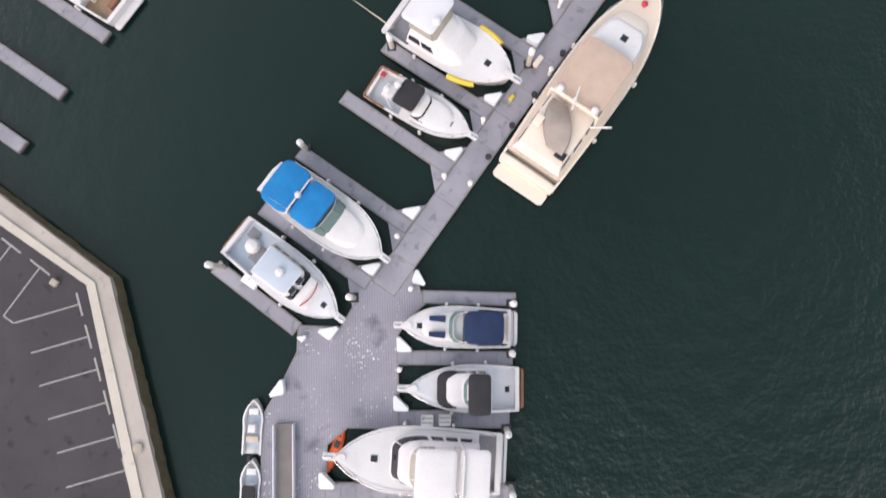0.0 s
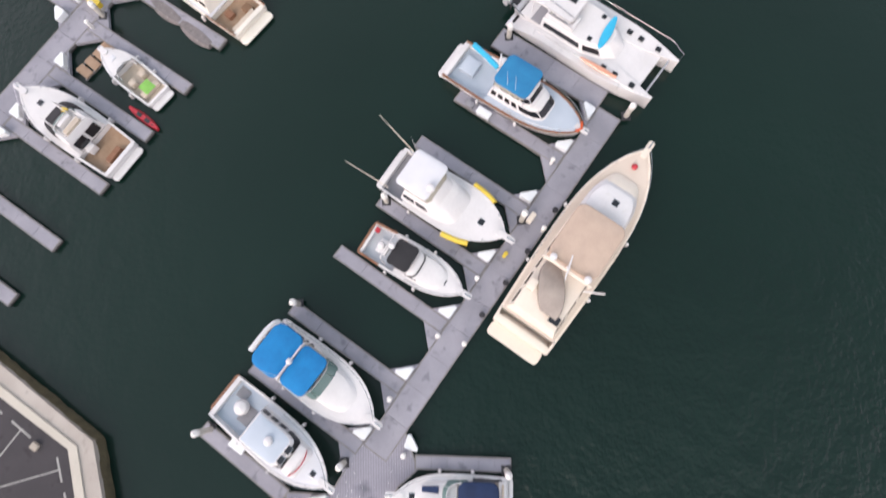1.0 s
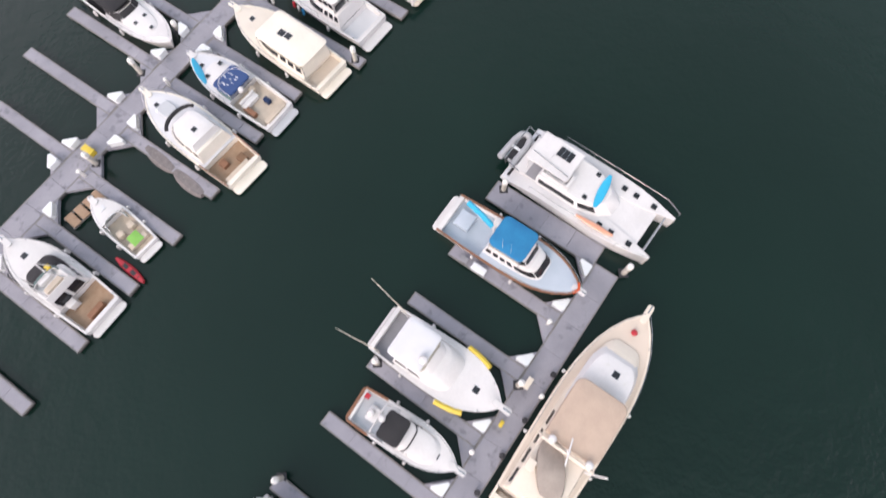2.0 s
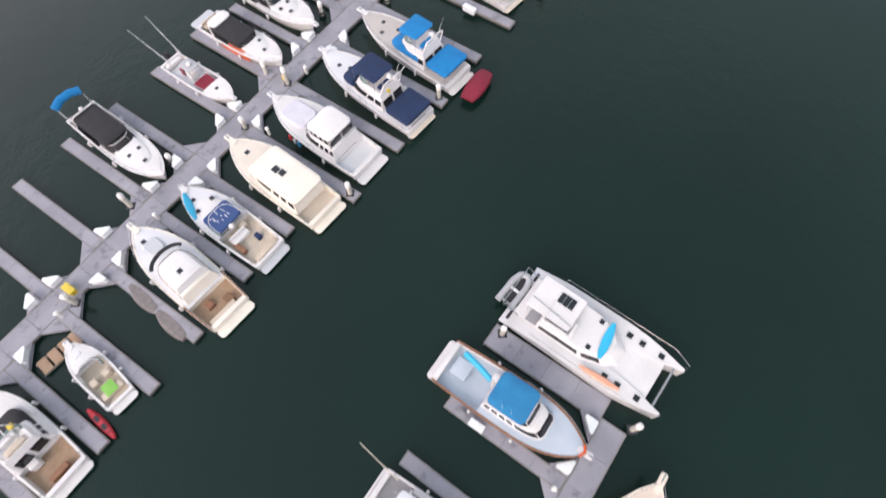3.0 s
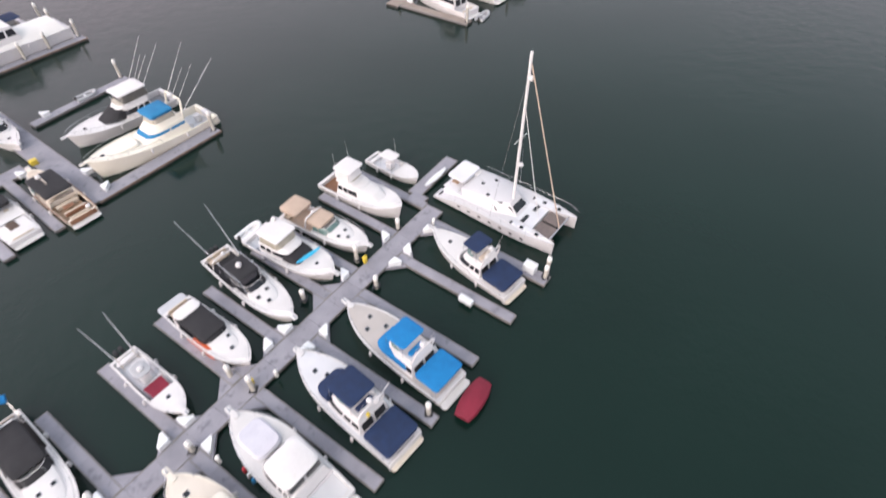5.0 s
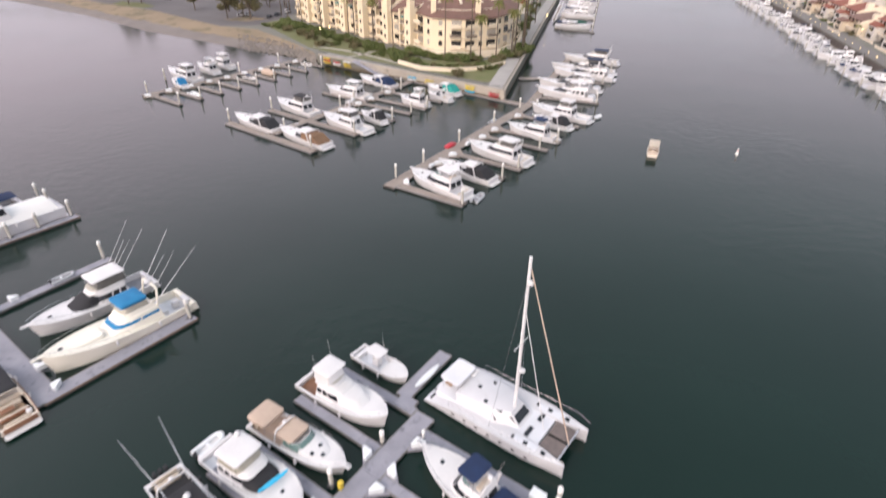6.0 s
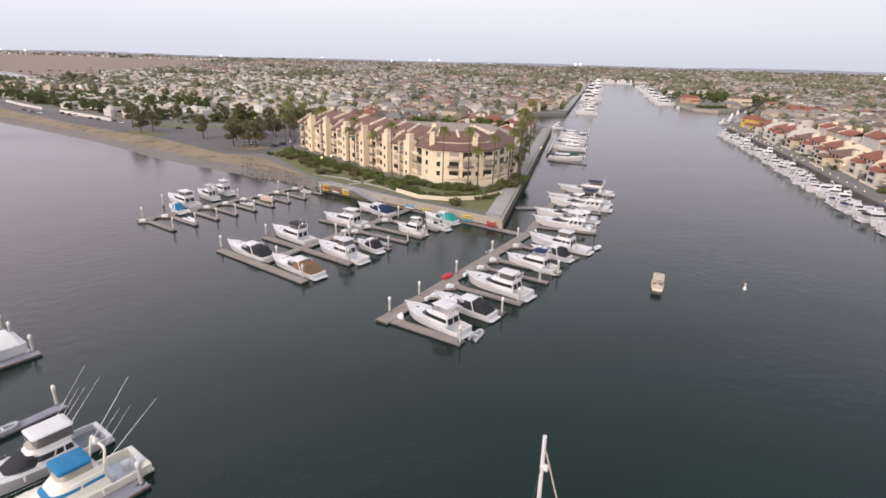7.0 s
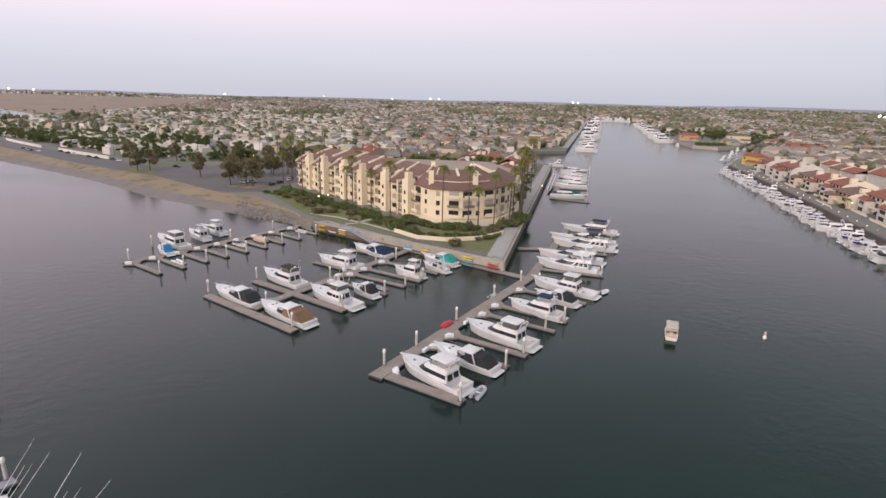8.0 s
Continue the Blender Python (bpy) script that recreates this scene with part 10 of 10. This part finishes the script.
box_v = np.array([(-1, -1, 0), (1, -1, 0), (1, 1, 0), (-1, 1, 0), (-1, -1, 1), (1, -1, 1), (1, 1, 1), (-1, 1, 1)], float)
roof_v = np.array([(-1.06, -1.08, 0.98), (1.06, -1.08, 0.98), (1.06, 1.08, 0.98), (-1.06, 1.08, 0.98), (-0.75, 0, 1.3), (0.75, 0, 1.3)], float)
flat_v = roof_v * (1, 1, 1)
flat_v[4:, 2] = 1.06
box_f = [(0, 1, 5, 4), (1, 2, 6, 5), (2, 3, 7, 6), (3, 0, 4, 7)]
roof_f = [(0, 1, 5, 4), (2, 3, 4, 5), (1, 2, 5), (3, 0, 4), (3, 2, 1, 0)]
V, F, M = [], [], []
for x, y, g in rest:
    a = radians(rng.choice((-15, 75)) + rng.uniform(-5, 5))
    ca, sa = math.cos(a), math.sin(a)
    for wing in range(2 if g < 1.5 else 1):
        w, d, h = rng.uniform(3.8, 6.6) * g ** 0.7, rng.uniform(3.0, 4.4) * g ** 0.7, rng.uniform(4.5, 8.5) * g ** 0.35
        ox, oy = (0, 0) if wing == 0 else (rng.uniform(-5, 5), rng.uniform(-7, -4))
        if wing:
            w, d, h = w * 0.5, d * 0.8, h * 0.75
        white = x < -60 - 0.12 * (y - 500) and y < 1300
        for tv, tf, mi in ((box_v, box_f, 0), (flat_v if white else roof_v, roof_f, 2 if white else 1)):
            p = tv * (w, d, h)
            p[:, 0] += ox
            p[:, 1] += oy
            k = len(V)
            V += [(x + ca * q[0] - sa * q[1], y + sa * q[0] + ca * q[1], Z - 0.1 + q[2]) for q in p]
            F += [tuple(i + k for i in f) for f in tf]
            M += [mi] * len(tf)
me = bpy.data.meshes.new("distant_houses")
me.from_pydata(V, [], F)
me.materials.append(island_mat("distant_walls", [(0.66, 0.61, 0.54), (0.60, 0.50, 0.38), (0.78, 0.75, 0.70), (0.46, 0.38, 0.29), (0.64, 0.54, 0.41), (0.54, 0.50, 0.45)], 0.9))
me.materials.append(island_mat("distant_roofs", [(0.26, 0.21, 0.17), (0.19, 0.16, 0.135), (0.32, 0.30, 0.28), (0.30, 0.16, 0.115), (0.27, 0.235, 0.20), (0.44, 0.40, 0.36), (0.34, 0.285, 0.235), (0.17, 0.15, 0.135), (0.25, 0.21, 0.175), (0.27, 0.25, 0.235)], 0.9))
me.materials.append(island_mat("distant_flat_roofs", [(0.55, 0.52, 0.47), (0.45, 0.42, 0.38), (0.62, 0.59, 0.54), (0.38, 0.345, 0.30), (0.30, 0.23, 0.18), (0.50, 0.46, 0.40)], 0.9))
me.polygons.foreach_set("material_index", M)
tagged(new("distant_houses", me), "countless pale houses with brown and red roofs", "houses", kind="stuff")

ico = bmesh.new()
bmesh.ops.create_icosphere(ico, subdivisions=1, radius=1)
ico_v = np.array([v.co[:] for v in ico.verts])
ico_f = [tuple(v.index for v in f.verts) for f in ico.faces]
ico.free()
V, F = [], []
nrng = np.random.default_rng(4)
for x, y, g, big in greens:
    size = rng.uniform(1.5, 3.6) * big * g ** 0.58
    for k in range(4 if g < 1.6 else 2):
        p = ico_v * np.array([rng.uniform(0.5, 1.0) * size, rng.uniform(0.5, 1.0) * size, rng.uniform(0.5, 1.1) * size])
        p = p * (1 + 0.35 * nrng.random((len(p), 1)))
        j = len(V)
        c = (x + rng.uniform(-1, 1) * size * 0.8, y + rng.uniform(-1, 1) * size * 0.8, Z + size * rng.uniform(0.7, 1.9))
        V += [(c[0] + q[0], c[1] + q[1], c[2] + q[2]) for q in p]
        F += [tuple(i + j for i in f) for f in ico_f]
me = bpy.data.meshes.new("distant_trees")
me.from_pydata(V, [], F)
me.materials.append(island_mat("distant_foliage", [(0.12, 0.125, 0.065), (0.15, 0.15, 0.085), (0.19, 0.175, 0.11), (0.13, 0.135, 0.075), (0.21, 0.185, 0.125), (0.09, 0.10, 0.055)], 0.9))
tagged(new("distant_trees", me), "scattered garden trees all over the suburb", "trees", kind="stuff")

V, F = [], []
for x, y, g, big in greens[::6]:
    if y > 1300:
        continue
    h, lean = rng.uniform(9, 17), rng.uniform(-0.6, 0.6)
    k = len(V)
    V += [(x - 0.22, y, Z), (x + 0.22, y, Z), (x, y + 0.3, Z), (x + lean, y, Z + h)]
    F += [(k, k + 1, k + 3), (k + 1, k + 2, k + 3), (k + 2, k, k + 3)]
    for j in range(9):
        a, r = j * 0.698 + rng.random(), rng.uniform(1.7, 2.5)
        ca, sa, k = math.cos(a), math.sin(a), len(V)
        V += [(x + lean, y, Z + h), (x + lean + ca * r * 0.6 - sa * 0.45, y + sa * r * 0.6 + ca * 0.45, Z + h + 0.5), (x + lean + ca * r, y + sa * r, Z + h - rng.uniform(0.5, 1.4)), (x + lean + ca * r * 0.6 + sa * 0.45, y + sa * r * 0.6 - ca * 0.45, Z + h + 0.3)]
        F += [(k, k + 1, k + 2), (k, k + 2, k + 3)]
me = bpy.data.meshes.new("distant_palms")
me.from_pydata(V, [], F)
me.materials.append(island_mat("distant_palm_fronds", [(0.10, 0.10, 0.045), (0.13, 0.12, 0.06), (0.085, 0.09, 0.04)], 0.9))
tagged(new("distant_palms", me), "slim palms rising all over the suburb", "palm trees", kind="stuff")

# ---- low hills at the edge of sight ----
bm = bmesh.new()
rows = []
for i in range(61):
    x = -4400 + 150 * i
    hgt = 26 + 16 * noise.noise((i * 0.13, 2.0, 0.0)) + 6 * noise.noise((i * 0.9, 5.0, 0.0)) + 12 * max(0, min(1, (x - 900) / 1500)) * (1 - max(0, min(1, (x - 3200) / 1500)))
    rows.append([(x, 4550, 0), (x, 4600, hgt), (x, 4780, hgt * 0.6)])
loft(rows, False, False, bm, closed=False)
# the distance haze is put into the hills' blue-grey base colour
tagged(link("hills", bm, mat("haze_tinted_hill", (0.26, 0.27, 0.31), (0.22, 0.23, 0.27), 0.004, 1.0)), "low hazy blue-grey hills along the horizon", "hills", kind="structure")


# ---- lamps, parked cars, gangway and boats on racks ----
def glow(name, colour, strength):
    m = bpy.data.materials.new(name)
    m.use_nodes = True
    p = m.node_tree.nodes["Principled BSDF"]
    p.inputs["Base Color"].default_value = (*colour, 1)
    p.inputs["Emission Color"].default_value = (*colour, 1)
    p.inputs["Emission Strength"].default_value = strength
    return m


WARM, COLD, BRAKE = glow("warm_lamp_glass", (1.0, 0.74, 0.35), 2.2), glow("floodlight_glass", (1.0, 0.97, 0.92), 14.0), glow("red_tail_light", (1.0, 0.05, 0.03), 6.0)


def lamp_proto(label, h, r, glass, group, name="street_lamp"):
    root = thing(name, pose(0, 0, Z), label, "lamp", group)
    part("post", tube([(0, 0, -0.1), (0, 0, h)], 0.09, 6, taper=0.7, bm=lathe([(0.16, h - 0.12), (0.16, h + 0.02)], 8)), RAILMAT, root)
    part("lamp_globe", lathe([(r * 0.4, h), (r, h + r * 0.7), (r * 0.8, h + r * 1.4), (r * 0.2, h + r * 1.8)], 10), glass, root)
    return root


def repeat(proto, m):
    if first.pop(id(proto), None):
        proto.matrix_basis = m
    else:
        copy_thing(proto, m)


bank_lamp = lamp_proto("small warm globe lamp on the bank wall", 1.3, 0.17, WARM, "bank lamps")
garden_lamp = lamp_proto("lit globe lamp beside the garden path", 3.0, 0.34, WARM, "garden lamps")
road_lamp = lamp_proto("lit road lamp among the trees", 5.0, 0.20, WARM, "road lamps")
first.update({id(o): True for o in (bank_lamp, garden_lamp, road_lamp)})
for a, c in zip(bank[1:], bank[2:]):
    k = round((c - a).length / 8.5)
    for i in range(k):
        if rng.random() < 0.85:
            p = a.lerp(c, (i + 0.5) / k)
            repeat(bank_lamp, pose(p.x - 0.1, p.y, Z + 0.5))
for x, y in ((-43.1, 287.0), (-39.8, 291.0), (-34.0, 300.0), (60, 330), (196, 300)):
    repeat(garden_lamp, pose(x, y, Z))
for x, y in ((-160, 404), (-112, 418), (-205, 432), (-240, 456), (-90, 428)):
    repeat(road_lamp, pose(x, y, Z))


def flood(x, y, h, w):
    root = thing("floodlight_mast", pose(x, y, Z, 0, 0, 10), "bright white floodlights on a distant mast", "floodlight", "distant floodlights")
    part("mast", tube([(0, 0, 0), (0, 0, h)], 0.5, 6, taper=0.5), STEEL, root)
    part("lamp_panel", box(0, -0.6, h + 0.8, w, 0.8, w * 0.45, 0.1), COLD, root)


for x, y, h, w in ((-20, 4200, 34, 9), (40, 4200, 34, 8), (1050, 4250, 30, 8), (1088, 4250, 30, 7), (1640, 2080, 18, 9), (1655, 2072, 16, 8), (1668, 2064, 14, 7), (-2700, 3700, 30, 11), (-2560, 3720, 26, 7), (-1500, 4150, 26, 6), (-800, 4200, 28, 6), (-300, 4250, 24, 6), (420, 4250, 24, 6)):
    flood(x, y, h, w)

PAINTS = [mat("white_car_paint", (0.75, 0.75, 0.76), None, 0.5, 0.25), mat("dark_car_paint", (0.03, 0.032, 0.04), None, 0.5, 0.25), mat("silver_car_paint", (0.42, 0.43, 0.45), None, 0.5, 0.25)]


def car_proto(paint, label):
    root = thing("car", pose(0, 0, Z), label, "car", "parked cars")
    prof = [(-2.2, 0.35), (-2.2, 0.85), (-1.5, 0.95), (1.0, 0.95), (2.1, 0.75), (2.2, 0.4)]
    part("body", loft([[(x, y * 0.88 * (0.95 if abs(x) > 2 else 1), z) for x, z in prof] for y in (-1, 1)]), paint, root)
    cab = [(-1.7, 0.93), (-1.2, 1.42), (0.2, 1.45), (1.0, 0.93)]
    part("cabin_glass", loft([[(x, y * (0.82 if z < 1 else 0.66), z) for x, z in cab] for y in (-1, 1)]), GLASS, root)
    part("roof", box(-0.5, 0, 1.46, 1.3, 1.3, 0.06, 0.02), paint, root)
    for x in (-1.35, 1.35):
        for y in (-0.8, 0.8):
            bm = lathe([(0.15, -0.1), (0.32, -0.1), (0.32, 0.1), (0.15, 0.1)], 10)
            part("wheel", bm, RUBBER, root).matrix_basis = pose(x, y, 0.32, 90, 0, 0)
    return root


CARS = [car_proto(PAINTS[0], "white car parked on grey asphalt"), car_proto(PAINTS[1], "dark car parked on grey asphalt"), car_proto(PAINTS[2], "silver car parked on grey asphalt")]
first.update({id(o): True for o in CARS})
for k, x, y, a in ((0, -91.5, 338, 20), (0, -71, 350, 75), (2, -88, 340, 20), (1, -74, 340, 75), (1, -76, 333, 75), (2, -73, 358, 75), (1, -150, 392, 0), (0, -197, 414, -35), (1, -204, 420, -35), (1, -286, 462, -38), (2, -292, 467, -38), (0, -278, 458, -38), (1, -300, 474, -38), (1, -218, 426, -35), (1, -226, 431, -35), (0, -244, 444, -35), (1, -252, 450, -35), (1, -262, 458, -35)):
    repeat(CARS[k], pose(x, y, Z + 0.06, 0, 0, a))
wall_d = Vector((25.4 + 37.9, 205.9 - 252.0)).normalized()
wall_n = Vector((wall_d.y, -wall_d.x))
wall_n = wall_n if wall_n.y < 0 else -wall_n
wall_0 = Vector((-37.9, 252.0))
ang = math.degrees(math.atan2(wall_d.y, wall_d.x))


def rack(s, hulls):
    base = wall_0 + wall_d * s + wall_n * 0.05
    root = thing("boat_rack", pose(base.x, base.y, 0.9, 0, 0, ang), "grey rack for small boats on the sea wall", "rack", "boat racks")
    for x in (-1.2, 1.2):
        bm = box(x, -0.05, 0.6, 0.1, 0.1, 2.0)
        for z in (0.0, 0.75, 1.5):
            box(x, -0.55, z, 0.09, 1.0, 0.09, bm=bm)
        part("bracket", bm, STEEL, root, smooth=False)
    for j, m in enumerate(hulls):
        L = 3.6
        S2 = [i / 8 for i in range(9)]
        wd = lambda q: 0.40 * max(1 - abs(2 * q - 1) ** 2.3, 0.03)
        bm = loft([[((q - 0.5) * L, wd(q), 0.14), ((q - 0.5) * L, wd(q) * 0.9, 0.0), ((q - 0.5) * L, -wd(q) * 0.9, 0.0), ((q - 0.5) * L, -wd(q), 0.14), ((q - 0.5) * L, 0, 0.30)] for q in S2])
        ob = link("kayak", bm, m)
        ob.matrix_basis = pose(base.x, base.y, 0.9, 0, 0, ang) @ pose(0, -0.55, 0.05 + 0.75 * j)
        tagged(ob, m.name.replace("_", " ").replace(" plastic", "") + " plastic kayak resting on a wall rack", "kayak", "racked kayaks")


GREENPL, WHITEPL = mat("pale_green_plastic", (0.2, 0.45, 0.3), None, 1.0, 0.4), mat("white_plastic", (0.75, 0.75, 0.74), None, 1.0, 0.4)
for s, hulls in ((5, (YELLOW, ORANGE, YELLOW)), (10, (WHITEPL, BRIGHTRED)), (15, (YELLOW, YELLOW, WHITEPL)), (44, (WHITEPL, SKYBLUE)), (51, (YELLOW, YELLOW)), (59, (YELLOW, ORANGE)), (66.5, (SKYBLUE, YELLOW, YELLOW)), (75, (BRIGHTRED, BRIGHTRED))):
    rack(s, hulls)
# gangway from the promenade down to the dock
top, low = wall_0 + wall_d * 19.5 + wall_n * 0.9, wall_0 + wall_d * 32.5 + wall_n * 2.6
gang = thing("gangway", Matrix.Identity(4), "grey metal gangway sloping down to the dock", "gangway")
u = Vector((low.x - top.x, low.y - top.y, -2.4)).normalized()
sd = Vector((-u.y, u.x, 0)).normalized() * 0.75
T, Lw = Vector((top.x, top.y, 3.25)), Vector((low.x, low.y, 0.8))
part("walkway", loft([[tuple(T + sd), tuple(T - sd), tuple(T - sd - Vector((0, 0, 0.15))), tuple(T + sd - Vector((0, 0, 0.15)))], [tuple(Lw + sd), tuple(Lw - sd), tuple(Lw - sd - Vector((0, 0, 0.15))), tuple(Lw + sd - Vector((0, 0, 0.15)))]]), DOCKSLAB, gang, smooth=False)
for sg in (1, -1):
    bm = tube([tuple(T + sd * sg + Vector((0, 0, 1.0))), tuple(Lw + sd * sg + Vector((0, 0, 1.0)))], 0.05, 5)
    tube([tuple(T + sd * sg + Vector((0, 0, 0.5))), tuple(Lw + sd * sg + Vector((0, 0, 0.5)))], 0.035, 5, bm=bm)
    for i in range(9):
        p = T.lerp(Lw, i / 8) + sd * sg
        tube([tuple(p), tuple(p + Vector((0, 0, 1.0)))], 0.035, 5, bm=bm)
    part("handrail", bm, STEEL, gang)
part("landing", box(T.x + wall_n.x * -0.2, T.y + wall_n.y * -0.2, 3.22, 2.6, 2.2, 0.2, turn=radians(ang)), DOCKSLAB, gang, smooth=False)
